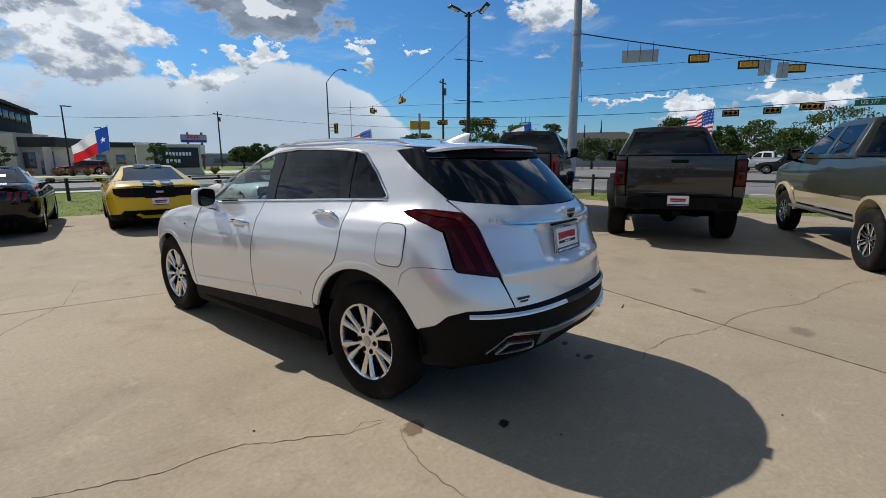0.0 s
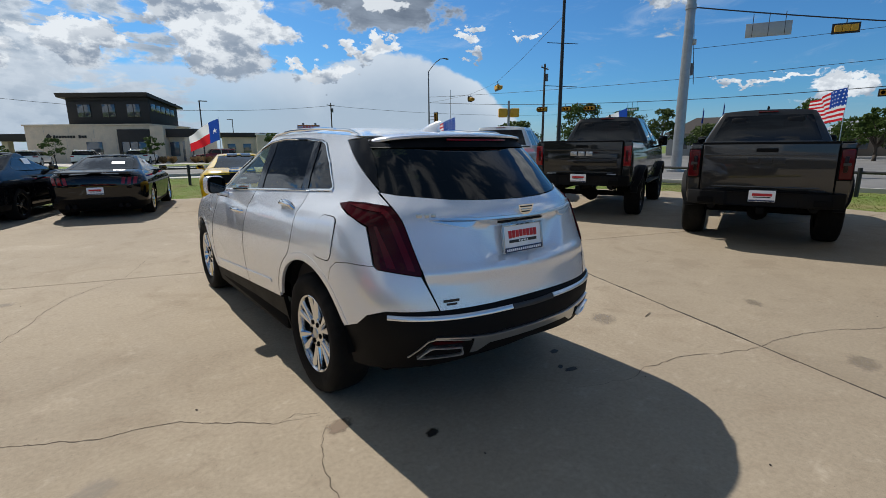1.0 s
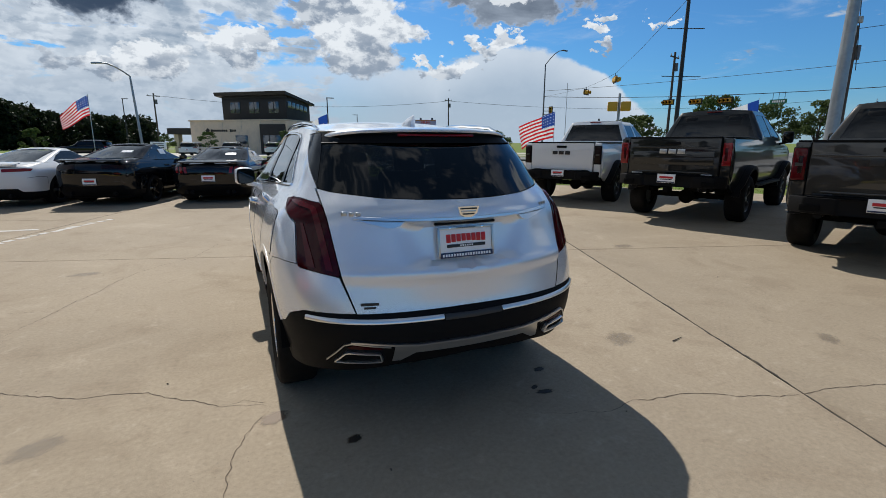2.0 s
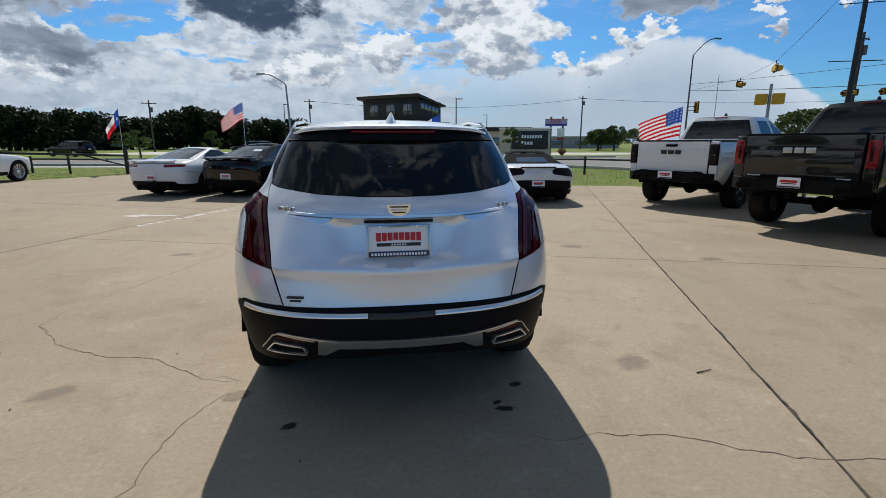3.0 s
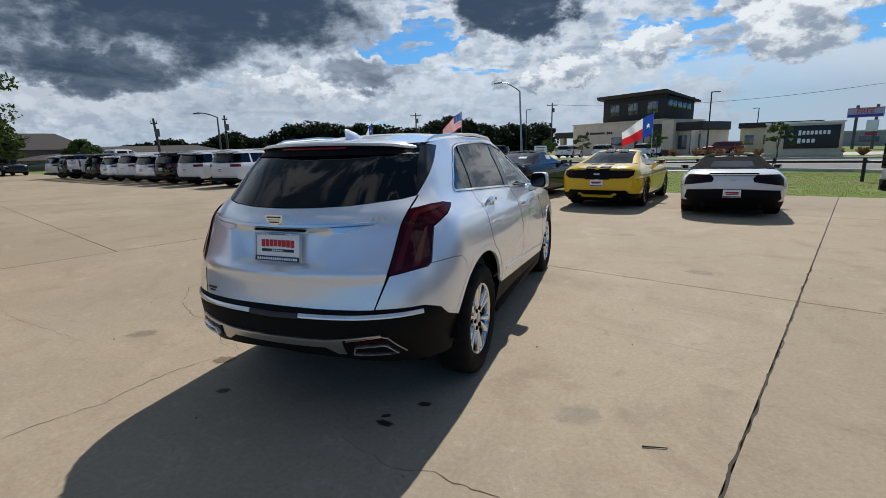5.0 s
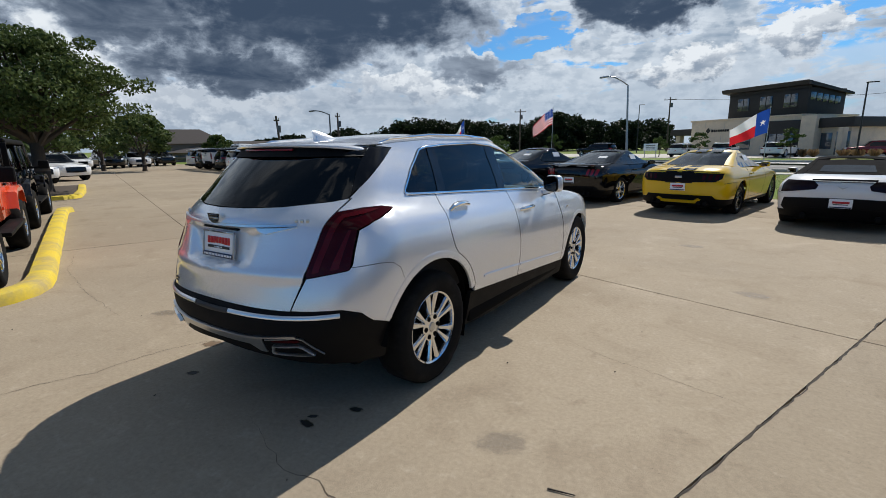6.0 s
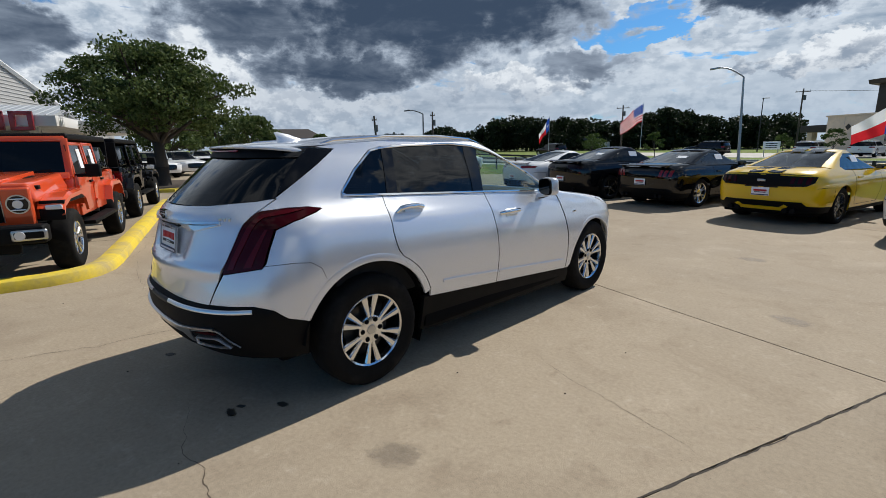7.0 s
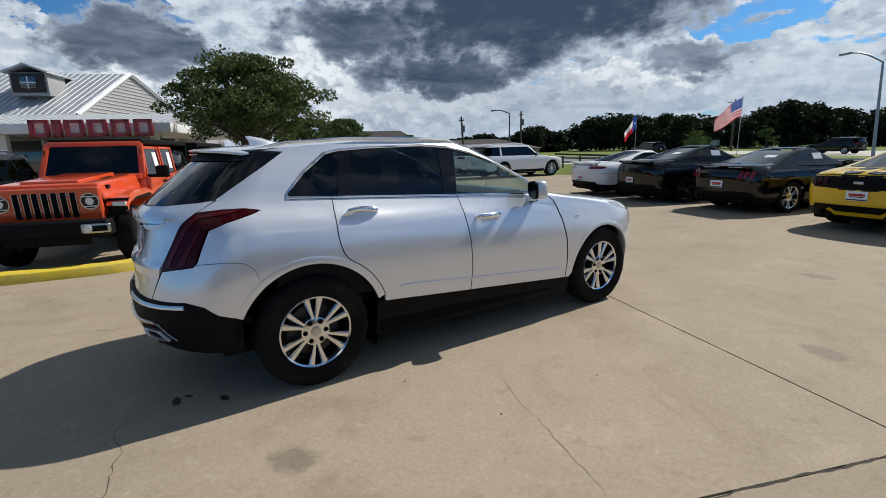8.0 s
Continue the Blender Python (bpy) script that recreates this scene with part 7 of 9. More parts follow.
def lamp_post(x, y, z, heads, label, mat=POLE_BLACK, bars=()):
    """A mast with flat lamp heads on short arms."""
    p = pole_thing("street_lamp", x, y, label, "lamp post")
    part("base", boxed((0.5, 0.5, 0.6), (0, 0, 0.3), bevel=0.04), WALK, p)
    part("mast", rodded((0, 0, 0), (0, 0, z), 0.11, 0.07, 12), mat, p)
    for turn, tilt in heads:
        c, s = math.cos(radians(turn)), math.sin(radians(turn))
        arm = part("arm", rodded((0, 0, z - 0.15), (c * 0.55, s * 0.55, z + 0.02), 0.035, 0.035, 8), mat, p)
        part("lamp_head", boxed((0.62, 0.36, 0.09), (c * 0.85, s * 0.85, z + 0.05), (0, tilt, turn), bevel=0.03), mat, arm)
        part("lamp_glass", boxed((0.40, 0.24, 0.02), (c * 0.85, s * 0.85, z - 0.005), (0, tilt, turn), bevel=0.005), LED, arm)
    for h, w in bars:
        part("banner_arm", rodded((-w * 0.77, w * 0.64, h + 0.04), (w * 0.77, -w * 0.64, h - 0.04), 0.018, 0.018, 6), mat, p)
    return p


lamp_post(17.76, 13.28, 8.75, ((40, -14), (160, -14), (280, -40)), "black steel mast with three floodlight heads", bars=((6.45, 0.75), (4.45, 0.80)))


def arm_lamp(x, y, z, turn, reach, label, mat=STEEL, rise=0.9, lean=0.0):
    """A street lamp with a bent arm."""
    p = pole_thing("street_lamp", x, y, label, "street lamp")
    p.matrix_world = pose(x, y, -0.03, 0, lean, 0)
    part("mast", rodded((0, 0, 0), (0, 0, z - rise), 0.12, 0.07, 12), mat, p)
    c, s = math.cos(radians(turn)), math.sin(radians(turn))
    bm = bmesh.new()
    tube(bm, [(c * reach * u, s * reach * u, z - rise + rise * math.sin(u * math.pi / 2)) for u in (0, 0.15, 0.3, 0.5, 0.75, 1)], 0.055, 8)
    part("arm", bm, mat, p)
    part("lamp_head", boxed((0.75, 0.26, 0.14), (c * (reach + 0.3), s * (reach + 0.3), z - 0.02), (0, 4, turn), bevel=0.05), mat, p)
    return p


arm_lamp(-7.62, 43.0, 7.5, 195, 1.7, "grey steel street lamp with a bent arm", lean=-2.4)
arm_lamp(36.4, 50.1, 13.1, 0, 2.6, "tall grey junction pole with a lamp arm", POLE_GREY, 1.9)
arm_lamp(-37.6, 35.7, 5.7, 190, 2.0, "grey street lamp by the far row of cars", POLE_GREY, 0.5)
for x, y, z, t in ((9.9, 56.5, 6.7, 0), (20.4, 84.9, 6.4, 200), (-15.7, 86.0, 8.0, 0), (4.4, 80.0, 6.5, 0)):
    p = pole_thing("street_lamp", x, y, "slim dark car-park lamp with a flat head", "lamp post")
    part("mast", rodded((0, 0, 0), (0, 0, z), 0.09, 0.06, 10), POLE_BLACK, p)
    part("lamp_head", boxed((0.9, 0.34, 0.09), (0.35 if t == 0 else -0.35, 0, z), bevel=0.03), POLE_BLACK, p)


def power_pole(x, y, z, label="weathered timber power pole with a cross arm", cross=1.1, lean=0.0, turn=20):
    p = pole_thing("power_pole", x, y, label, "utility pole")
    part("mast", rodded((0, 0, 0), (lean, 0, z), 0.16, 0.11, 10), TIMBER, p)
    part("cross_arm", boxed((cross * 2, 0.10, 0.12), (lean * 0.96, 0, z - 0.5), (0, 0, turn), bevel=0.01), TIMBER, p)
    for k in (-0.85, 0, 0.85):
        part("insulator", rodded((lean * 0.96 + k * cross * math.cos(radians(turn)), k * cross * math.sin(radians(turn)), z - 0.44), (lean * 0.96 + k * cross * math.cos(radians(turn)), k * cross * math.sin(radians(turn)), z - 0.22), 0.05, 0.03, 8), WALK, p)
    part("transformer", rodded((lean * 0.85 + 0.30, 0, z - 1.9), (lean * 0.85 + 0.30, 0, z - 1.1), 0.22, 0.22, 10), POLE_GREY, p)
    return p


for x, y, z in ((42.9, 94.4, 10.9), (-13.2, 100.6, 10.2), (-37.1, 84.6, 8.4), (-45.2, 34.9, 5.4), (43.3, 36.4, 11.0), (-47.4, 46.5, 6.4)):
    power_pole(x, y, z, lean=-0.5 if x == -45.2 else 0.0, cross=0.35 if x in (-45.2, -47.4) else 1.1)
power_pole(33.9, 15.0, 8.4, "slim timber pole with service wires", 0.4)


def hang_wire(name, a, b, sag, label, r=0.02, parts=14):
    bm = bmesh.new()
    a, b = Vector(a), Vector(b)
    tube(bm, [a.lerp(b, k / parts) - Vector((0, 0, sag * 4 * (k / parts) * (1 - k / parts))) for k in range(parts + 1)], r, 6)
    return tagged(mesh_object(name, bm, WIRE), label, "cable")


# junction: big mast, span wires, signals
mast = pole_thing("signal_mast", 26.7, 11.6, "thick galvanised steel signal mast at the junction", "signal mast")
part("mast", rodded((0, 0, 0), (0, 0, 13.5), 0.30, 0.22, 20), STEEL, mast)
part("foot", rodded((0, 0, -0.05), (0, 0, 0.12), 0.52, 0.52, 20), STEEL, mast)
part("camera_box", boxed((0.3, 0.45, 0.28), (0.28, -0.1, 7.3), (0, 0, 20), bevel=0.03), SIGN_BACK, mast)
part("clamp", rodded((0, 0, 9.0), (0, 0, 9.25), 0.29, 0.29, 20), STEEL, mast)


NEAR_SPAN = ((26.7, 11.6, 9.1), (46, -5.6, 7.3), 0.25)
FAR_SPAN = ((36.4, 50.1, 7.3), (49.2, -7.0, 6.2), 1.1)


def reach(span, y, z):
    """How far a span wire hangs above the height z at the place y along it."""
    a, b, sag = span
    k = (y - a[1]) / (b[1] - a[1])
    return a[2] + (b[2] - a[2]) * k - sag * 4 * k * (1 - k) - z


def signal_head(x, y, z, turn, label, flat=True, drop=0.35, sections=3, back=False):
    """A traffic signal seen from behind or the side: housing, sections with hoods, hanger."""
    sg = thing("traffic_signal", pose(x, y, z, 0, 0, turn), label, "traffic signal", "junction signals")
    part("hanger", rodded((0, 0, 0.16), (0, 0, 0.16 + drop), 0.025, 0.025, 8), POLE_BLACK, sg)
    wide = 0.36 * sections
    size = (wide, 0.22, 0.36) if flat else (0.36, 0.22, wide)
    part("back_plate", boxed((size[0] + 0.20, 0.02, size[2] + 0.20), (0, 0.10 if back else 0.0, 0), bevel=0.01), POLE_BLACK, sg)
    for k in range(sections):
        o = (k - (sections - 1) / 2) * 0.36
        at = (o, 0.02, 0) if flat else (0, 0.02, o)
        sec = part("section", boxed((0.345, 0.21, 0.345), at, bevel=0.03), SIGNAL, sg)
        bm = bmesh.new()
        rod(bm, (at[0], at[1] - 0.10, at[2]), (at[0], at[1] - 0.36, at[2] - 0.02), 0.15, 0.16, 14, caps=False)
        part("hood", bm, SIGNAL, sec)
        part("lens", rodded((at[0], at[1] - 0.10, at[2]), (at[0], at[1] - 0.125, at[2]), 0.13, 0.13, 14), CAVITY, sec)
    return sg


for x, y, z, b in ((32.96, 5.99, 7.80, False), (35.67, 3.57, 7.50, False), (38.31, 1.21, 7.33, False)):
    signal_head(x, y, z, 118, "yellow traffic signal lying flat under a span wire", back=b, drop=max(reach(NEAR_SPAN, y, z) - 0.14, 0.1))
for x, y, z in ((40.05, 33.81, 5.55), (40.66, 31.1, 5.45), (41.25, 28.45, 5.38), (46.26, 6.09, 5.25), (46.93, 3.14, 5.34)):
    signal_head(x, y, z, -80, "traffic signal with black back plate under the far span wire", back=True, drop=max(reach(FAR_SPAN, y, z) - 0.14, 0.1))
signal_head(47.51, 0.53, 5.52, -80, "long traffic signal with four lenses under the far span wire", back=True, sections=4, drop=max(reach(FAR_SPAN, 0.53, 5.52) - 0.14, 0.1))
signal_head(27.4, 27.83, 6.42, 60, "yellow traffic signal on the cross wire", sections=3)
signal_head(31.0, 35.49, 6.3, 20, "yellow traffic signal seen end on", sections=2)
corner = signal_head(36.9, 49.2, 5.4, -60, "upright yellow traffic signal on the corner pole", flat=False, drop=0.1)
turned = pose(0, 0, 0, 0, 0, 60)
part("bracket", rodded((0, 0, 0.1), turned @ Vector((-0.5, 0.9, 0.1)), 0.04, 0.04, 8), POLE_BLACK, corner)
part("bracket", rodded((0, 0, -0.3), turned @ Vector((-0.5, 0.9, -0.3)), 0.04, 0.04, 8), POLE_BLACK, corner)
hang_wire("span_wire", *NEAR_SPAN, "black span wire between the junction masts", 0.035)
hang_wire("span_wire", *FAR_SPAN, "black span wire along the junction", 0.03)
hang_wire("service_wire", (36.4, 50.1, 8.0), (50.5, -9.0, 8.2), 0.6, "thin black service wire over the junction", 0.02)
bm = bmesh.new()
tube(bm, [(36.4, 50.1, 7.3), (33.6, 42.8, 6.95), (31.0, 35.49, 6.76), (29.2, 31.7, 6.76), (27.4, 27.83, 6.88), (22.5, 20.4, 7.2), (17.8, 13.28, 7.7)], 0.011, 6)
tagged(mesh_object("service_wire", bm, WIRE), "thin black cross wire over the junction", "cable")
hang_wire("service_wire", (42.9, 94.4, 10.3), (-13.2, 100.6, 9.8), 1.6, "thin power line behind the bank", 0.03)
hang_wire("service_wire", (42.9, 94.4, 10.3), (110, 60, 10.0), 1.6, "thin power line beyond the junction", 0.03)
hang_wire("service_wire", (26.9, 11.5, 9.0), (27.4, 11.4, 5.0), 0.0, "black drop cable on the mast", 0.02)
hang_wire("service_wire", (33.9, 15.0, 8.2), (60, -30, 12.0), 0.5, "thin black service wire from a timber pole", 0.015)


def sign_board(x, y, z, turn, w, h, mat, label, letters=0, span=NEAR_SPAN, words=""):
    sgn = thing("road_sign", pose(x, y, z, 0, 0, turn), label, "road sign")
    part("board", boxed((w, 0.02, h), bevel=0.006), mat, sgn)
    for k in (-0.35, 0.0, 0.35) if w > 1 else (0.0,):
        part("hanger", rodded((k * w, 0, -h * 0.45), (k * w, 0, max(reach(span, y, z), h * 0.5) + 0.05), 0.018, 0.018, 6), POLE_BLACK, sgn)
    if words:
        o = new("lettering", text_mesh(words, h * 0.78, 0.006))
        o.data.materials.append(PLATE_WHITE)
        o.parent = sgn
        o.matrix_local = pose(0, -0.016, 0, 90, 0, 0)
    for k in range(letters):
        part("print_bar", boxed((w * 0.09, 0.008, h * 0.5), (w * (-0.32 + 0.64 * k / max(letters - 1, 1)), -0.013, 0), bevel=0.002), PLATE_WHITE, sgn)


sign_board(29.95, 8.75, 7.85, -62 + 180, 2.2, 0.75, SIGN_BACK, "grey back of a wide street name sign on the wire")
sign_board(36.57, 2.76, 7.33, -62 + 180, 0.75, 1.0, SIGN_BACK, "grey back of an upright sign on the wire")
sign_board(37.59, 1.85, 7.2, -62 + 180, 0.7, 1.0, SIGN_BACK, "grey back of an upright sign on the wire")
sign_board(42.21, 24.19, 5.0, -80, 1.3, 0.35, SIGN_GREEN, "green street name sign with white print", 6, FAR_SPAN)
sign_board(48.31, -3.05, 5.65, -80, 1.9, 0.5, SIGN_GREEN, "green route sign with white print", 0, FAR_SPAN, "US 377")
crossing = pole_thing("crossing_signal", 16.3, 15.4, "steel post with two yellow crossing signal boxes", "signal")
part("post", rodded((0, 0, 0), (0, 0, 3.85), 0.07, 0.06, 12), STEEL, crossing)
for k in (-0.30, 0.30):
    box_part = part("signal_box", boxed((0.46, 0.34, 0.44), (k * 0.77, -k * 0.64, 3.25), (0, 0, -40), bevel=0.06), SIGNAL, crossing)
cantenna = pole_thing("antenna_pole", 38.0, 47.5, "thin steel antenna mast with small cross arms", "antenna")
part("mast", rodded((0, 0, 0), (0, 0, 8.8), 0.04, 0.03, 8), STEEL, cantenna)
part("antenna", boxed((0.9, 0.05, 0.05), (0.2, 0, 8.0), bevel=0.01), STEEL, cantenna)
for x, y, z in ((60.0, 25.5, 5.6), (61.5, 23.8, 6.2)):
    f = pole_thing("furled_flag", x, y, "dark furled flag on a pole by the far house", "flag")
    part("pole", rodded((0, 0, 0), (0, 0, z + 0.4), 0.05, 0.03, 8), STEEL, f)
    part("cloth", boxed((0.35, 0.12, 1.6), (0.12, 0, z - 0.6), (0, 6, 0), bevel=0.05, taper=(0.4, 0.6)), FLAG_BLUE, f)
small = pole_thing("notice_sign", -8.2, 57.0, "small white notice board on two posts", "sign")
for k in (-0.6, 0.6):
    part("post", rodded((k, 0, 0), (k, 0, 0.8), 0.04, 0.04, 8), STEEL, small)
part("board", boxed((1.5, 0.06, 0.8), (0, 0, 1.15), bevel=0.02), PLATE_WHITE, small)
for k in range(3):
    part("print_bar", boxed((1.0, 0.01, 0.07), (0, -0.035, 1.35 - 0.2 * k)), BLACK_INK, small)


# ---- buildings ----
LIMESTONE = material("cream_limestone", (0.68, 0.56, 0.41), 0.85, vary=0.16, scale=0.8, fine=5, bump=0.2, second=(0.56, 0.47, 0.36))
DARK_METAL = material("dark_bronze_cladding", (0.014, 0.012, 0.011), 0.6, 0.0, vary=0.15, scale=1, fine=14)
SOFFIT = material("dark_brown_fascia", (0.018, 0.0155, 0.014), 0.6, vary=0.1, fine=10)
WINDOW = material("office_window", (0.035, 0.050, 0.065), 0.05, 0.0, coat=1.0, spec=0.9)
METAL_ROOF = material("pale_metal_roof", (0.52, 0.54, 0.56), 0.42, 0.45, vary=0.08, scale=0.6, fine=6)
WHITE_TRIM = material("white_trim_paint", (0.76, 0.76, 0.74), 0.5, vary=0.05, fine=20)
SIDING = material("grey_siding", (0.36, 0.355, 0.34), 0.7, vary=0.08, fine=20)
SIGN_RED = material("red_sign_letters", (0.34, 0.012, 0.022), 0.35, coat=0.4)
BROWN_ROOF = material("brown_shingle_roof", (0.060, 0.050, 0.045), 0.9, vary=0.3, scale=2, fine=18)
BRICK_TAN = material("tan_brick_wall", (0.22, 0.17, 0.13), 0.85, vary=0.2, scale=3, fine=26)


def build_bank():
    """The bank across the road: stone block, dark upper storey with a wing roof, entrance canopies. Local x runs along its front."""
    b = thing("bank_building", pose(1.9, 67.6, -0.04, 0, 0, -38), "cream stone bank with a dark upper storey and slanted roof", "bank")

    def wall(name, size, at, mat, turn=(0, 0, 0), bevel=0.03, parent=None):
        return part(name, boxed(size, at, turn, bevel=bevel), mat, parent or b)

    low = wall("lower_wall", (15.0, 9.0, 4.35), (-2.6, 4.5, 2.17), LIMESTONE, bevel=0.05)
    for k in range(5):
        for j in range(3):
            part("stone_joint", boxed((0.02, 0.02, 1.35), (-8.6 + 3.0 * k + 0.4 * j, -0.008, 0.75 + 1.42 * j)), SIDING, low)
    wall("coping", (15.3, 9.3, 0.18), (-2.6, 4.5, 4.44), LIMESTONE)
    # upper storey with its windows
    up = wall("upper_storey", (10.0, 6.0, 3.0), (-0.5, 4.2, 5.9), DARK_METAL)
    for k in range(3):
        w = wall("window", (1.55, 0.10, 1.45), (-3.4 + 3.0 * k, 1.17, 6.15), WINDOW, parent=b)
        wall("window_frame", (1.75, 0.06, 0.10), (-3.4 + 3.0 * k, 1.15, 5.38), SOFFIT, parent=w)
        wall("window_frame", (0.08, 0.06, 1.45), (-3.4 + 3.0 * k, 1.12, 6.15), SOFFIT, parent=w)
    for k in range(5):
        wall("window", (0.10, 0.85, 0.85), (4.52, 1.9 + 1.0 * k, 6.5 - 0.1 * k), WINDOW)
    # wing roof, higher at the front
    bm = bmesh.new()
    outline = [(0.35, 8.15), (0.55, 7.70), (8.0, 6.75), (8.0, 7.0)]
    a = [bm.verts.new((-6.1, y, z)) for y, z in outline]
    c = [bm.verts.new((4.9, y, z)) for y, z in outline]
    for k in range(4):
        bm.faces.new((a[k], a[(k + 1) % 4], c[(k + 1) % 4], c[k]))
    bm.faces.new(a[::-1]), bm.faces.new(c)
    bmesh.ops.recalc_face_normals(bm, faces=bm.faces)
    part("roof", bm, SOFFIT, b)
    wall("clerestory_wall", (10.0, 0.4, 0.6), (-0.5, 1.4, 7.5), DARK_METAL)
    # lower openings
    wall("window", (1.9, 0.12, 1.8), (-1.9, -0.02, 1.55), WINDOW)
    wall("entrance_frame", (3.9, 0.35, 3.9), (3.1, -0.10, 1.95), DARK_METAL)
    door = wall("entrance_glass", (3.0, 0.10, 2.4), (3.1, -0.32, 1.25), WINDOW)
    for k in (-1.5, -0.5, 0.5, 1.5):
        wall("mullion", (0.07, 0.06, 2.4), (3.1 + k, -0.40, 1.25), SOFFIT, parent=door)
    wall("entrance_wall", (1.6, 3.0, 4.3), (5.9, 1.2, 2.15), LIMESTONE)
    # side wing with canopy
    wall("wing_wall", (3.4, 6.0, 3.1), (7.9, 3.8, 1.55), LIMESTONE)
    wall("canopy", (4.2, 6.0, 1.0), (8.0, 3.2, 3.45), SOFFIT)
    for x in (7.3,):
        wall("window", (1.1, 0.1, 1.7), (x, 0.76, 1.55), WINDOW)
    wall("window", (1.3, 0.1, 2.4), (8.9, 0.76, 1.3), WINDOW)
    for x in (9.7,):
        wall("column", (0.5, 0.7, 2.9), (x, -0.6, 1.45), LIMESTONE)
    wall("canopy", (7.5, 5.0, 0.9), (-12.6, 4.8, 3.1), SOFFIT)
    for x in (-15.5, -11.5):
        wall("column", (0.8, 0.8, 2.7), (x, 3.4, 1.35), LIMESTONE)
    # name on the wall as a plain mark and bars
    bm = bmesh.new()
    plate(bm, [(-7.6, 3.1), (-7.25, 3.45), (-6.9, 3.1), (-7.25, 2.75)], -0.08, 0.02)
    part("wall_mark", bm, DARK_METAL, b)
    for k in range(12):
        if k != 8:
            part("wall_mark", boxed((0.26, 0.08, 0.36 if k in (0, 9) else 0.28), (-6.6 + 0.34 * k, -0.04, 3.08), bevel=0.02), DARK_METAL, b)
    return b


build_bank()


def build_bank_sign():
    b = thing("monument_sign", pose(16.6, 49.75, -0.04, 0, 0, -15.5), "stone monument sign with a black panel and white print", "sign")
    part("body", boxed((5.6, 0.9, 2.95), (0, 0, 1.5), bevel=0.04), LIMESTONE, b)
    part("cap", boxed((5.8, 1.1, 0.16), (0, 0, 3.02), bevel=0.03), WHITE_TRIM, b)
    part("plinth", boxed((5.9, 1.2, 0.35), (0, 0, 0.18), bevel=0.03), LIMESTONE, b)
    panel = part("panel", boxed((3.95, 0.12, 2.0), (0.6, -0.47, 1.75), bevel=0.02), BLACK_INK, b)
    for z, n, w in ((2.12, 8, 0.26), (1.42, 4, 0.30)):
        for k in range(n):
            part("print_bar", boxed((w * 0.78, 0.03, 0.44 if k == 0 else 0.34), (-0.25 + w * 1.12 * k, -0.545, z), bevel=0.02), PLATE_WHITE, panel)
    bm = bmesh.new()
    plate(bm, [(-1.15, 1.8), (-0.85, 2.2), (-0.55, 1.8), (-0.85, 1.4)], -0.55, -0.52)
    part("sign_mark", bm, SIDING, panel)
    return b


build_bank_sign()


def build_billboard():
    b = thing("pole_sign", pose(32.4, 81.4, -0.04, 0, 0, -24), "tall fuel station sign with lit price boards", "sign")
    for k in (-0.9, 1.2):
        part("post", boxed((0.35, 0.35, 6.0), (k, 0, 3.0), bevel=0.03), POLE_GREY, b)
    top = part("display", boxed((3.9, 0.5, 1.30), (0, 0, 5.0), bevel=0.05), material("display_lilac", (0.50, 0.42, 0.60), 0.4), b)
    part("display_band", boxed((3.7, 0.04, 0.32), (0, -0.26, 4.58)), material("display_blue", (0.04, 0.05, 0.40), 0.4), top)
    part("display_band", boxed((3.7, 0.04, 0.12), (0, -0.26, 5.56)), material("display_orange", (0.60, 0.20, 0.03), 0.4), top)
    word = new("lettering", text_mesh("FREE", 0.92, 0.02))
    word.data.materials.append(material("display_red", (0.62, 0.05, 0.03), 0.4))
    word.parent = top
    word.matrix_local = pose(0, -0.28, 5.12, 90, 0, 0)
    part("price_board", boxed((1.3, 0.4, 1.5), (0.9, -0.02, 3.2), bevel=0.04), PLATE_WHITE, b)
    part("price_board", boxed((1.3, 0.4, 0.5), (0.9, -0.03, 2.1), bevel=0.04), SIGN_RED, b)
    return b


build_billboard()


def far_building(x, y, turn, w, d, h, label, wall_mat, roof_mat, roof_h=0.6, flat=True, openings=4):
    b = thing("building", pose(x, y, -0.04, 0, 0, turn), label, "building")
    part("wall", boxed((w, d, h), (0, 0, h / 2), bevel=0.03), wall_mat, b)
    if flat:
        part("roof", boxed((w + 0.6, d + 0.6, roof_h), (0, 0, h + roof_h / 2), bevel=0.05), roof_mat, b)
    else:
        bm = bmesh.new()
        pts = [(-w / 2 - 0.5, -d / 2 - 0.5, h), (w / 2 + 0.5, -d / 2 - 0.5, h), (w / 2 + 0.5, d / 2 + 0.5, h), (-w / 2 - 0.5, d / 2 + 0.5, h), (-w * 0.25, 0, h + roof_h), (w * 0.25, 0, h + roof_h)]
        v = [bm.verts.new(p) for p in pts]
        for f in ((0, 1, 5, 4), (1, 2, 5), (2, 3, 4, 5), (3, 0, 4), (3, 2, 1, 0)):
            bm.faces.new([v[k] for k in f])
        part("roof", bm, roof_mat, b, smooth=False)
    for k in range(openings):
        part("window", boxed((w / openings * 0.5, 0.1, h * 0.4), (-w / 2 + w * (k + 0.5) / openings, -d / 2 - 0.02, h * 0.5), bevel=0.01), WINDOW, b)
    return b


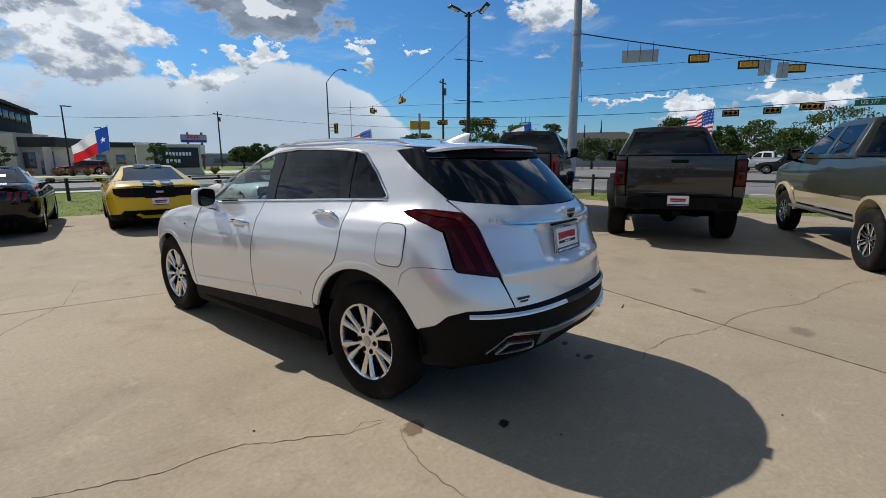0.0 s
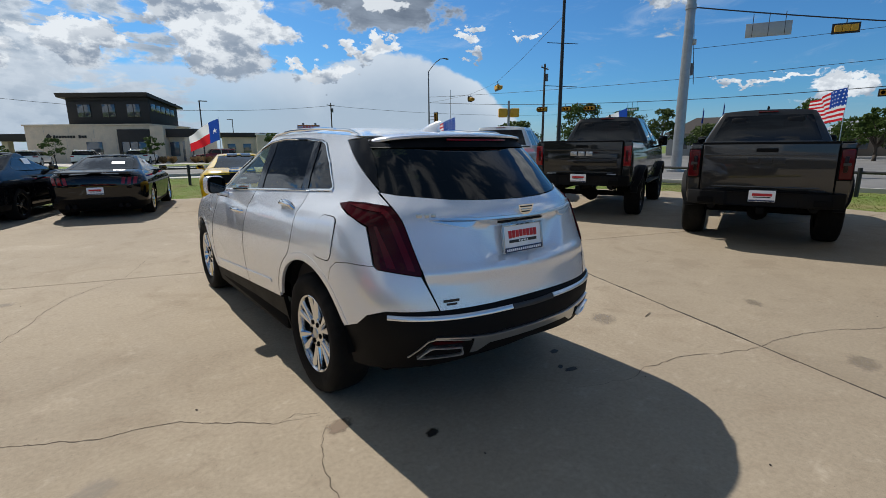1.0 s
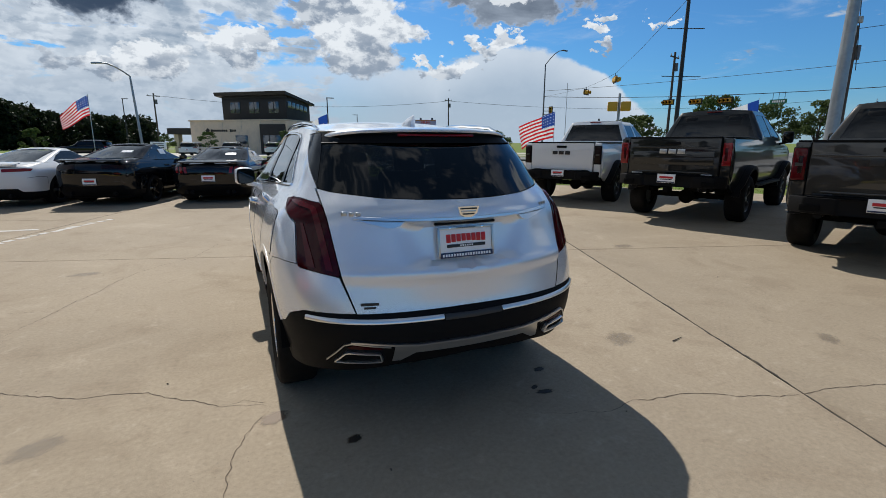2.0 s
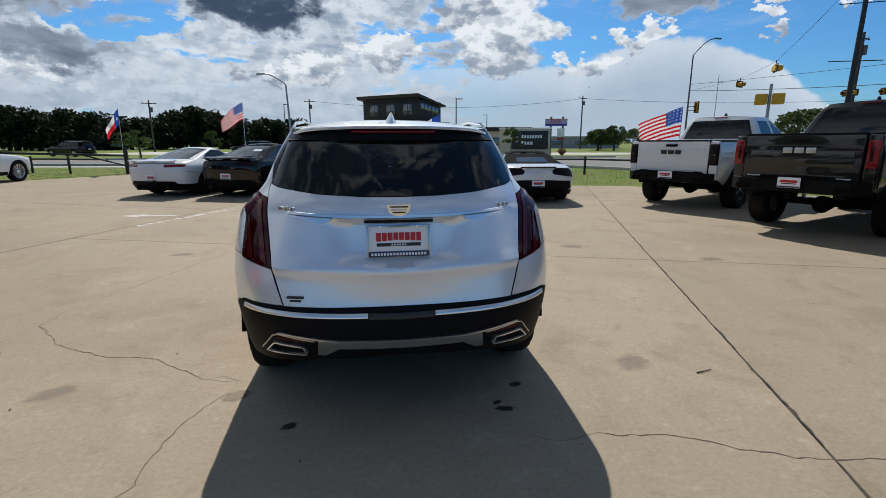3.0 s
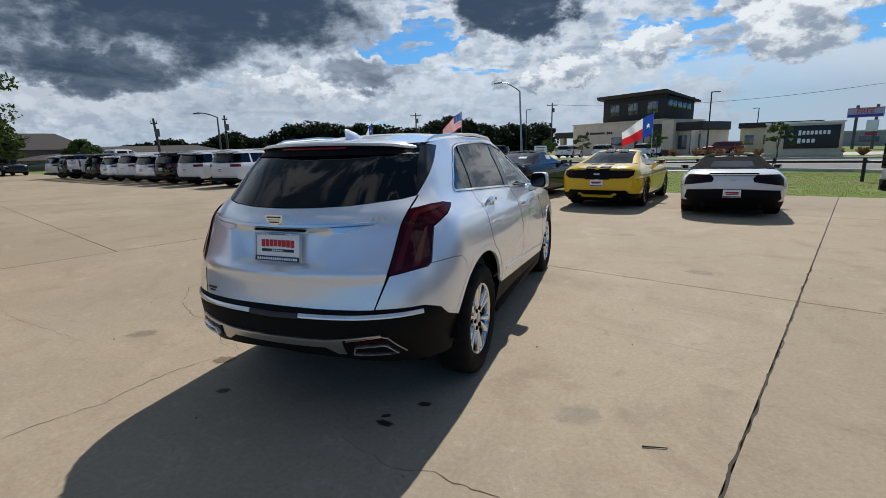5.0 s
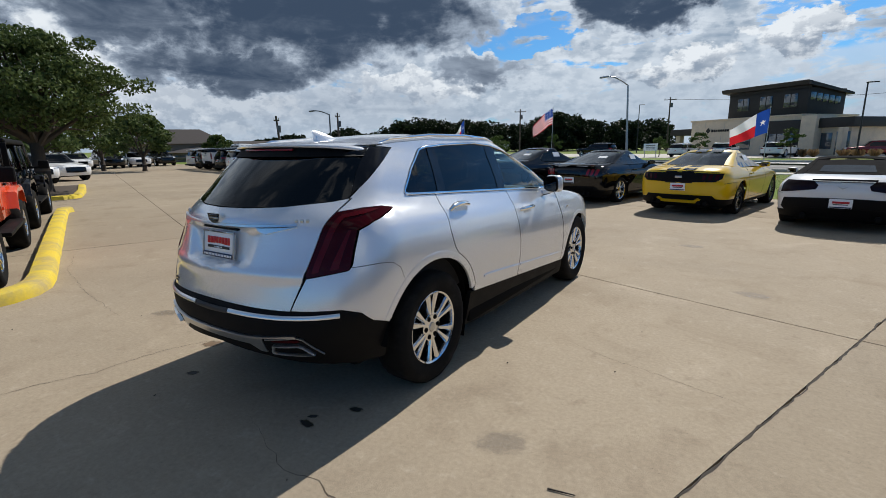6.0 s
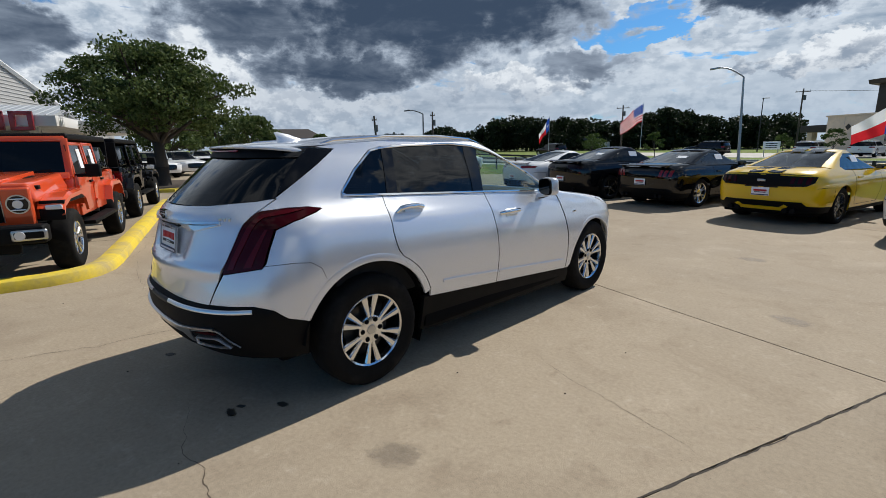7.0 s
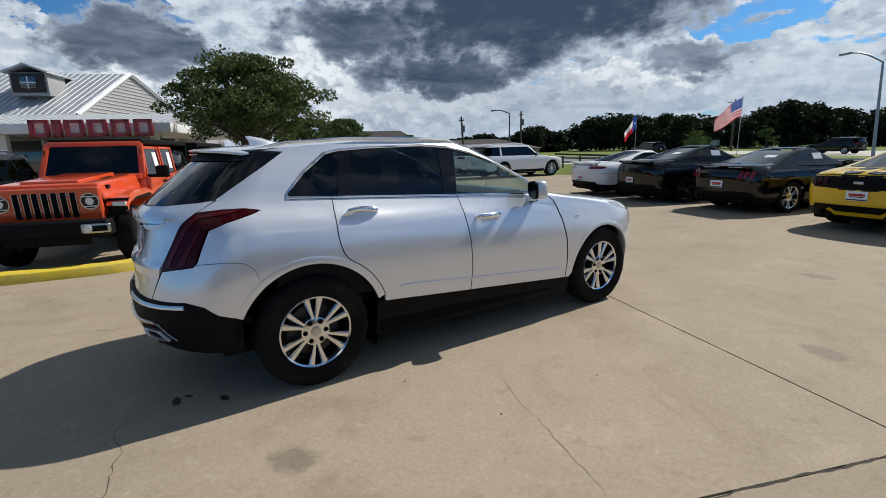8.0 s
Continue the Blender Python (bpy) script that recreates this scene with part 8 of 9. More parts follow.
far_building(22, 80, -12, 9, 8, 3.3, "low cream shop with a flat dark canopy roof", LIMESTONE, SOFFIT, 0.7)
far_building(50, 118, -20, 24, 10, 2.6, "long pale roadside shop", SIDING, WALK, 0.4)
far_building(-72.7, 37.2, 60, 13, 9, 2.6, "brown-roofed house behind the car rows", BRICK_TAN, BROWN_ROOF, 2.2, False)
far_building(-62, 46, 42, 26, 12, 1.3, "long low house with a brown shingle roof", BRICK_TAN, BROWN_ROOF, 1.6, False, 6)
far_building(82, 32, -65, 16, 9, 3.4, "grey house with a gabled roof behind bushes", SIDING, BROWN_ROOF, 2.6, False)
far_building(88, 14, -80, 14, 9, 3.0, "tan house among trees across the highway", BRICK_TAN, METAL_ROOF, 2.0, False)


def build_showroom():
    """The dealership: metal roofs, a gable end, a dormer, a deep white canopy with red block letters."""
    turn = -20.0
    b = thing("showroom", pose(0, 0, -0.02, 0, 0, turn), "grey-roofed showroom with white canopy and red sign letters", "showroom")
    # local x along U, local y along V
    def roof(name, pts, mat, thick=0.12):
        bm = bmesh.new()
        top = [bm.verts.new(p) for p in pts]
        low = [bm.verts.new((p[0], p[1], p[2] - thick)) for p in pts]
        n = len(pts)
        bm.faces.new(top), bm.faces.new(low[::-1])
        for k in range(n):
            bm.faces.new((top[k], low[k], low[(k + 1) % n], top[(k + 1) % n]))
        bmesh.ops.recalc_face_normals(bm, faces=bm.faces)
        return part(name, bm, mat, b, smooth=False)

    def seams(owner, a, bb, c, d, n):
        """Standing seams between the lower edge a-bb and the upper edge c-d."""
        a, bb, c, d = map(Vector, (a, bb, c, d))
        for k in range(n + 1):
            p, q = a.lerp(bb, k / n), c.lerp(d, k / n)
            part("seam", rodded(p + Vector((0, 0, 0.02)), q + Vector((0, 0, 0.015)), 0.024, 0.024, 4), METAL_ROOF, owner)

    # main roof: ridge along V, its slope to the lot
    ridge_u, ridge_z, eave_u, eave_z, end_v = -29.5, 6.35, -25.2, 3.70, -10.6
    r = roof("roof", [(eave_u, -60, eave_z), (eave_u, end_v - 1.3, eave_z), (ridge_u, end_v, ridge_z), (ridge_u, -60, ridge_z)], METAL_ROOF)
    seams(r, (eave_u, -40, eave_z), (eave_u, end_v - 1.5, eave_z), (ridge_u, -40, ridge_z), (ridge_u, end_v - 0.2, ridge_z), 90)
    roof("roof", [(ridge_u, -60, ridge_z), (ridge_u, end_v, ridge_z), (ridge_u - 5, end_v + 2.4, 3.2), (ridge_u - 5, -60, 3.2)], METAL_ROOF)
    # gable end
    roof("gable_wall", [(eave_u - 0.1, end_v - 1.3, eave_z - 0.05), (ridge_u - 5, end_v + 2.35, 3.1), (ridge_u - 0.05, end_v - 0.05, ridge_z - 0.08)], SIDING, 0.1)
    east, west_end, peak = Vector((eave_u - 0.1, end_v - 1.3, eave_z - 0.09)), Vector((ridge_u - 5, end_v + 2.35, 3.06)), Vector((ridge_u - 0.05, end_v - 0.05, ridge_z - 0.12))
    for n in range(1, 14):
        part("siding_board", rodded(east.lerp(peak, n / 14.5), west_end.lerp(peak, n / 14.5), 0.045, 0.045, 4), SIDING, b)
    for a, c in (((eave_u, end_v - 1.28, eave_z), (ridge_u, end_v + 0.03, ridge_z)), ((ridge_u - 5, end_v + 2.45, 3.2), (ridge_u, end_v + 0.03, ridge_z))):
        part("barge_board", rodded(a, c, 0.13, 0.13, 4), WHITE_TRIM, b)
    # skirt roof down to the canopy
    k = roof("roof", [(-21.2, -60, 3.10), (-21.2, -6.6, 3.05), (-25.4, -6.8, 3.75), (-25.4, -60, 3.75)], METAL_ROOF)
    seams(k, (-21.2, -40, 3.08), (-21.2, -6.8, 3.05), (-25.4, -40, 3.73), (-25.4, -7.0, 3.73), 96)
    part("canopy", boxed((5.2, 54, 0.42), (-23.4, -33.4, 2.82), bevel=0.03), WHITE_TRIM, b, "white canopy fascia")
    part("canopy", boxed((6.0, 3.6, 0.55), (-27.2, -6.6, 2.72), (0, 0, 12), bevel=0.03), WHITE_TRIM, b)
    for n in range(9):
        part("canopy_rib", boxed((5.9, 0.05, 0.05), (-27.2, -4.8 - 0.02 * n, 2.50 + 0.055 * n), (0, 0, 12)), SIDING, b)
    for y in (-7.4, -13.5, -19.6):
        part("column", boxed((0.32, 0.32, 2.7), (-21.8, y, 1.35), bevel=0.02), WHITE_TRIM, b)
    part("wall", boxed((10, 52, 3.0), (-31.0, -33.0, 1.5), bevel=0.02), SIDING, b)
    for n in range(8):
        w = part("window", boxed((0.1, 2.6, 2.2), (-25.95, -9.0 - 3.2 * n, 1.35), bevel=0.01), WINDOW, b)
        part("window_frame", boxed((0.14, 0.10, 2.3), (-25.92, -7.6 - 3.2 * n, 1.35)), WHITE_TRIM, w)
    # dormer
    part("dormer_wall", boxed((1.8, 1.7, 1.15), (-27.2, -14.3, 5.35), bevel=0.02), SIDING, b)
    part("dormer_face", boxed((0.08, 1.5, 0.95), (-26.27, -14.3, 5.40), bevel=0.01), SOFFIT, b)
    w = part("dormer_window", boxed((0.06, 0.7, 0.6), (-26.22, -14.3, 5.42), bevel=0.01), WINDOW, b)
    part("mullion", boxed((0.05, 0.05, 0.6), (-26.19, -14.3, 5.42)), WHITE_TRIM, w)
    part("mullion", boxed((0.05, 0.7, 0.05), (-26.19, -14.3, 5.42)), WHITE_TRIM, w)
    for s in (-1, 1):
        part("dormer_roof", boxed((3.0, 1.15, 0.09), (-27.5, -14.3 + s * 0.5, 6.12), (s * -22, 0, 0), bevel=0.01), METAL_ROOF, b)
    # red block letters, plain
    for n in range(6):
        wide = 0.34 if n == 1 else 0.74
        y = (-11.50, -10.83, -10.17, -9.28, -8.38, -7.46)[n]
        bm = bmesh.new()
        for dy, dz, w, h in ((0, 0.295, wide, 0.15), (0, -0.295, wide, 0.15), (wide / 2 - 0.085, 0, 0.17, 0.74), (0.085 - wide / 2, 0, 0.17, 0.74)):
            box(bm, (0.16, w, h), (-20.66, y + dy, 2.80 + dz), bevel=0.015)
        part("sign_block", bm, SIGN_RED, b, "red sign block")
    return b


build_showroom()


# ---- trees ----
def leaf_material(name, base, light):
    m = bpy.data.materials.new(name)
    m.use_nodes = True
    n = Nodes(m.node_tree)
    chance = n.add("ShaderNodeNewGeometry").outputs["Random Per Island"]
    colour = n.mix(chance, base, light)
    body = n.add("ShaderNodeBsdfPrincipled", {"Base Color": colour, "Roughness": 0.6, "Specular IOR Level": 0.12})
    thin = n.add("ShaderNodeBsdfTranslucent", {"Color": colour})
    n.add("ShaderNodeOutputMaterial", {0: n.add("ShaderNodeMixShader", {0: 0.28, 1: body.outputs[0], 2: thin.outputs[0]}).outputs[0]})
    m.diffuse_color = (*base, 1)
    return m


LEAF_OAK = leaf_material("oak_leaves", (0.036, 0.060, 0.016), (0.125, 0.165, 0.055))
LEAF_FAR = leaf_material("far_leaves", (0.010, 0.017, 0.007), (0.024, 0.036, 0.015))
LEAF_LIGHT = leaf_material("light_leaves", (0.040, 0.072, 0.016), (0.090, 0.135, 0.035))
BARK = material("grey_bark", (0.060, 0.048, 0.038), 0.95, vary=0.35, scale=4, fine=26, bump=0.6)


def leaves(centre, count, size, rng, radii, flat=0.6):
    """Vertices and faces of leaf quads round many clump centres."""
    n = count * len(centre)
    c = np.repeat(np.array(centre), count, axis=0)
    g = rng.normal(size=(n, 3))
    g /= np.linalg.norm(g, axis=1, keepdims=True)
    r = np.repeat(np.array(radii), count)[:, None] * rng.uniform(0.35, 1.0, (n, 1)) ** 0.6
    p = c + g * r * np.array((1, 1, flat))
    a = rng.normal(size=(n, 3))
    a /= np.linalg.norm(a, axis=1, keepdims=True)
    b = np.cross(a, rng.normal(size=(n, 3)))
    b /= np.linalg.norm(b, axis=1, keepdims=True)
    s = size * rng.uniform(0.6, 1.25, (n, 1))
    quad = np.stack([p - a * s, p + b * s * 0.55, p + a * s, p - b * s * 0.55], 1).reshape(-1, 3)
    return quad, np.arange(4 * n).reshape(-1, 4)


def crown_mesh(name, centre, count, size, rng, radii, mat, flat=0.6):
    v, f = leaves(centre, count, size, rng, radii, flat)
    data = bpy.data.meshes.new(name)
    data.from_pydata(v.tolist(), [], f.tolist())
    data.materials.append(mat)
    return data


def tree(x, y, height, spread, label, mat, seed, clumps=46, count=90, size=0.11, trunk=0.22, fork=0.35, lean=(0.0, 0.0), group="", ragged=0.0):
    """A tree: tapered trunk, limbs that fork, and a crown of many small leaves in uneven clumps."""
    rng = np.random.default_rng(seed)
    t = thing("tree", pose(x, y, -0.04), label, "tree", group)
    base = height * fork
    bm = bmesh.new()
    tube(bm, [(0, 0, -0.1), (0.02 * height, 0, base * 0.4), (lean[0] * 0.3, lean[1] * 0.3, base)], [trunk * 1.35, trunk, trunk * 0.8], 10)
    part("trunk", bm, BARK, t)
    centre, radii = [], []
    for k in range(clumps):
        a = rng.uniform(0, 2 * math.pi)
        e = rng.uniform(-0.05, 1.0)
        rad = spread * (1 - max(e, 0) ** 2.2 * 0.75) * rng.uniform(0.35, 0.98) ** 0.7
        z = base * 1.05 + (height - base * 1.05) * (0.12 + 0.84 * max(e, -0.12) + 0.05 * rng.normal())
        rr = spread * rng.uniform(0.15, 0.30) * (1 - ragged * rng.uniform(0, 0.6))
        rad *= 1 + ragged * rng.normal() * 0.22
        z += ragged * rng.normal() * 0.05 * height
        centre.append((lean[0] + rad * math.cos(a), lean[1] + rad * math.sin(a), min(z, height - rr * 0.5)))
        radii.append(rr)
    bm = bmesh.new()
    for k in range(0, clumps, 4):
        c = Vector(centre[k])
        s0 = Vector((lean[0] * 0.25, lean[1] * 0.25, base * rng.uniform(0.75, 1.0)))
        mid = s0.lerp(c, 0.5) + Vector((rng.normal() * 0.05 * spread, rng.normal() * 0.05 * spread, 0.06 * height))
        tube(bm, [s0, mid, c], [trunk * 0.42, trunk * 0.24, trunk * 0.08], 6)
    part("limb", bm, BARK, t)
    o = new("crown", crown_mesh("crown", centre, count, size, rng, radii, mat))
    o.parent = t
    return t


tree(-19.6, 4.1, 5.75, 3.30, "broad live oak with a dark dense crown on a kerbed island", LEAF_OAK, 5, clumps=190, count=170, size=0.075, trunk=0.28, fork=0.40, lean=(0.0, 0.12), ragged=0.8)
for x, y, h, s, lab, mat, seed in (
        (-38.2, 16.2, 4.4, 2.6, "ragged dark oak beyond the car rows", LEAF_OAK, 11), (-42.5, 15.0, 4.6, 2.6, "small dark oak beyond the car rows", LEAF_OAK, 12), (-51.9, 21.9, 5.2, 3.2, "small dark oak by the far car park", LEAF_OAK, 13),
        (-63.0, 19.0, 5.6, 4.5, "rounded dark tree by the far car park", LEAF_OAK, 14), (-48.6, 29.0, 3.2, 1.8, "low dark tree by the far house", LEAF_OAK, 15), (-34.5, 8.5, 4.6, 2.4, "dark oak behind the showroom canopy", LEAF_OAK, 16),
        (72.3, -1.0, 7.4, 5.0, "broad green tree across the highway", LEAF_OAK, 21), (66.8, 6.1, 5.9, 3.6, "green tree across the highway", LEAF_LIGHT, 22), (62.1, 2.9, 4.6, 3.2, "light green tree across the highway", LEAF_LIGHT, 23), (57.5, 8.4, 4.9, 2.0, "slim green tree across the highway", LEAF_LIGHT, 24),
        (74.7, 18.2, 7.4, 3.4, "green tree above the far roofs", LEAF_LIGHT, 25), (61.8, 25.0, 4.2, 3.2, "dark rounded shrub before the grey house", LEAF_OAK, 26), (63.5, 21.5, 4.0, 3.0, "dark rounded shrub before the grey house", LEAF_OAK, 27), (70.5, -9.5, 7.0, 4.5, "broad green tree across the highway", LEAF_OAK, 28),
        (46.1, 32.8, 6.4, 3.6, "green roadside tree behind the lamp mast", LEAF_LIGHT, 29), (59.4, 30.2, 6.2, 2.6, "dark green roadside tree beyond the junction", LEAF_OAK, 30), (39.1, 36.5, 4.4, 3.0, "dark green tree beyond the junction", LEAF_OAK, 31), (58.1, 35.0, 6.2, 3.6, "dark green tree beyond the junction", LEAF_OAK, 32), (68, 12, 4.6, 3.2, "green tree across the highway", LEAF_LIGHT, 33),
        (48.1, 95.5, 4.2, 3.2, "green tree far along the road", LEAF_OAK, 34), (54.0, 92.9, 4.2, 3.4, "green tree far along the road", LEAF_OAK, 35), (39.0, 78.1, 3.8, 2.2, "small green roadside tree", LEAF_OAK, 36), (41.5, 77.0, 4.3, 2.6, "small green roadside tree", LEAF_OAK, 37), (41.1, 82.1, 3.8, 2.6, "small green roadside tree", LEAF_OAK, 38)):
    tree(x, y, h, s, lab, mat, seed, clumps=44, count=80, size=0.16, trunk=0.16, fork=0.30)
for x, y, h, s, seed in ((12.7, 41.5, 2.9, 1.1, 41), (4.8, 54.8, 2.9, 1.1, 42), (-3.3, 57.6, 2.7, 1.2, 43), (-7.6, 59.0, 2.4, 1.1, 44), (-22.5, 46.8, 2.7, 1.2, 46), (-15.1, 44.7, 2.6, 1.0, 47), (-24.8, 51.7, 2.8, 1.3, 48), (-32.1, 64.4, 2.9, 1.4, 50)):
    tree(x, y, h, s, "young tree with a thin light crown on the verge", LEAF_LIGHT, seed, clumps=22, count=60, size=0.09, trunk=0.05, fork=0.36, group="young trees on the verge")


def woods():
    """The dark belt of trees behind the far highway, one mass of leaf clumps."""
    rng = np.random.default_rng(77)
    centre, radii = [], []
    for k in range(185):
        a = radians(rng.uniform(8, 54))
        d = rng.uniform(122, 150)
        x, y = -math.sin(a) * d, math.cos(a) * d - 3
        rise = np.interp(math.degrees(a), (8, 14, 17, 19.5, 22, 25, 30, 35, 38, 41.5, 44, 46.5, 49.5, 54), (2.8, 3.0, 3.6, 4.1, 3.2, 2.7, 3.4, 3.7, 3.3, 1.5, 2.9, 1.1, 1.8, 1.1))
        h = 1.2 + d * math.tan(radians(rise)) * rng.uniform(0.86, 1.02)
        w = rng.uniform(2.6, 4.4)
        for j in range(12):
            e = rng.uniform(0, 1)
            b = rng.uniform(0, 2 * math.pi)
            r = w * (1 - 0.7 * e ** 2) * rng.uniform(0.2, 1)
            centre.append((x + r * math.cos(b), y + r * math.sin(b), h * (0.10 + 0.78 * e)))
            radii.append(min(rng.uniform(1.0, 1.9), h * 0.25))
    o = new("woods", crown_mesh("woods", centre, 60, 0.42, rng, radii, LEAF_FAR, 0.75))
    return tagged(o, "dark belt of oak woods behind the far highway", "woods", kind="stuff")


woods()


def shrubs():
    """Straw-coloured ornamental grasses before the bank."""
    rng = np.random.default_rng(5)
    for k in range(13):
        u = k / 12
        x, y = 4.0 + 17.5 * u + rng.normal() * 0.3, 58.5 - 7.0 * u + rng.normal() * 0.3
        s = thing("ornamental_grass", pose(x, y, -0.04), "dry straw-coloured ornamental grass clump", "grass clump", "grass clumps before the bank")
        v, f = [], []
        for j in range(70):
            a, r, h = rng.uniform(0, 6.28), rng.uniform(0.1, 0.65), rng.uniform(0.4, 0.85)
            c, d = math.cos(a), math.sin(a)
            n = len(v)
            v += [(c * 0.1 - d * 0.03, d * 0.1 + c * 0.03, 0), (c * 0.1 + d * 0.03, d * 0.1 - c * 0.03, 0), (c * r * 0.7 + d * 0.04, d * r * 0.7 - c * 0.04, h), (c * r, d * r, h * 0.85)]
            f.append((n, n + 1, n + 2, n + 3))
        data = bpy.data.meshes.new("blades")
        data.from_pydata(v, [], f)
        data.materials.append(STRAW)
        new("blades", data).parent = s


STRAW = leaf_material("straw_grass", (0.20, 0.13, 0.06), (0.30, 0.20, 0.10))
shrubs()


def grass_blades():
    """Short turf on the verge next to the lot, one mass."""
    rng = np.random.default_rng(9)
    outline = [(x, y) for x, y in LOT]
    pts = rng.uniform((-13, 10), (18, 27), (90000, 2))
    east = rng.uniform((11.5, -8), (18, 13), (30000, 2))
    left = rng.uniform((-24, 17), (-11, 29), (16000, 2))
    pts = np.concatenate([pts, east, left])
    ok = ~inside(pts[:, 0], pts[:, 1], outline)
    ok &= ~inside(pts[:, 0], pts[:, 1], [(-160, 52.5), (-18, 29.6), (5, 25.8), (12, 25), (16.2, 18), (18.2, 10), (18.7, 0.5), (17.5, -15), (14, -70), (75, -70), (40, 60), (-160, 90)])
    p = pts[ok]
    n = len(p)
    a = rng.uniform(0, 2 * math.pi, n)
    h = rng.uniform(0.012, 0.045, n)
    w = 0.008
    c, s = np.cos(a), np.sin(a)
    z = np.full(n, -0.045)
    lean = rng.normal(0, 0.03, (n, 2))
    v = np.stack([np.stack([p[:, 0] - c * w, p[:, 1] - s * w, z], 1), np.stack([p[:, 0] + c * w, p[:, 1] + s * w, z], 1), np.stack([p[:, 0] + lean[:, 0], p[:, 1] + lean[:, 1], z + h], 1)], 1).reshape(-1, 3)
    data = bpy.data.meshes.new("turf")
    data.from_pydata(v.tolist(), [], np.arange(3 * n).reshape(-1, 3).tolist())
    data.materials.append(leaf_material("turf_blades", (0.115, 0.165, 0.028), (0.27, 0.255, 0.095)))
    tagged(new("turf", data), "short green turf along the lot edge", "grass", kind="stuff")


grass_blades()


# ---- yellow kerb and off-road cars beside it ----
KERB_YELLOW = material("worn_yellow_kerb_paint", (0.70, 0.52, 0.035), 0.75, vary=0.16, scale=2.2, fine=26, bump=0.35, second=(0.40, 0.31, 0.14), amount=0.35)


def kerb_run(points, label, width=0.27, height=0.14, seed=0):
    """A rounded kerb along a line, a little uneven."""
    k = thing("kerb", pose(0, 0, 0), label, "kerb")
    rng = random.Random(seed)
    fine = []
    for a, b in zip(points, points[1:]):
        a, b = Vector((*a, 0)), Vector((*b, 0))
        n = max(1, int((b - a).length / 0.25))
        fine += [a.lerp(b, j / n) for j in range(n)]
    fine.append(Vector((*points[-1], 0)))
    prof = ((-0.5, -0.05), (-0.47, 0.6), (-0.36, 0.93), (-0.15, 1.0), (0.2, 1.0), (0.42, 0.85), (0.52, 0.45), (0.56, -0.05))
    bm = bmesh.new()
    rows = []
    for j, p in enumerate(fine):
        d = (fine[min(j + 1, len(fine) - 1)] - fine[max(j - 1, 0)]).normalized()
        side = Vector((d.y, -d.x, 0))
        h = height * rng.uniform(0.95, 1.04)
        rows.append([bm.verts.new(p + side * width * u * rng.uniform(0.97, 1.03) + Vector((0, 0, h * z))) for u, z in prof])
    for a, b in zip(rows, rows[1:]):
        for i in range(len(prof) - 1):
            bm.faces.new((a[i], b[i], b[i + 1], a[i + 1]))
    for row in (rows[0], rows[-1]):
        bm.faces.new(row)
    bmesh.ops.recalc_face_normals(bm, faces=bm.faces)
    part("kerb_stone", bm, KERB_YELLOW, k)
    return k


kerb_run([(-5.3, -6.6), (-4.75, -4.8), (-4.32, -3.4), (-4.06, -2.4), (-3.95, -1.7), (-3.89, -1.3), (-3.91, -1.02), (-4.02, -0.82), (-4.22, -0.66), (-4.6, -0.50), (-6.5, 0.17), (-9.0, 1.05), (-11.9, 2.08), (-12.45, 2.30), (-12.60, 2.48)], "yellow-painted concrete kerb, chipped and dirty", seed=2)
kerb_run([(-17.6, 3.0), (-16.9, 3.3), (-16.7, 3.7), (-17.0, 4.2), (-19.4, 5.2), (-23.0, 6.5)], "yellow-painted kerb of the oak's island", seed=3)
SOIL = material("island_soil", (0.075, 0.055, 0.038), 0.95, vary=0.4, fine=14, bump=0.6)
bm = bmesh.new()
slab(bm, [(-17.5, 3.1), (-16.85, 3.6), (-17.1, 4.1), (-19.4, 5.05), (-23.0, 6.35), (-23.8, 3.6), (-19.5, 2.2)], 0.0, 0.10)
tagged(mesh_object("island", bm, SOIL, smooth=False), "bare soil island under the oak", "island", kind="structure")


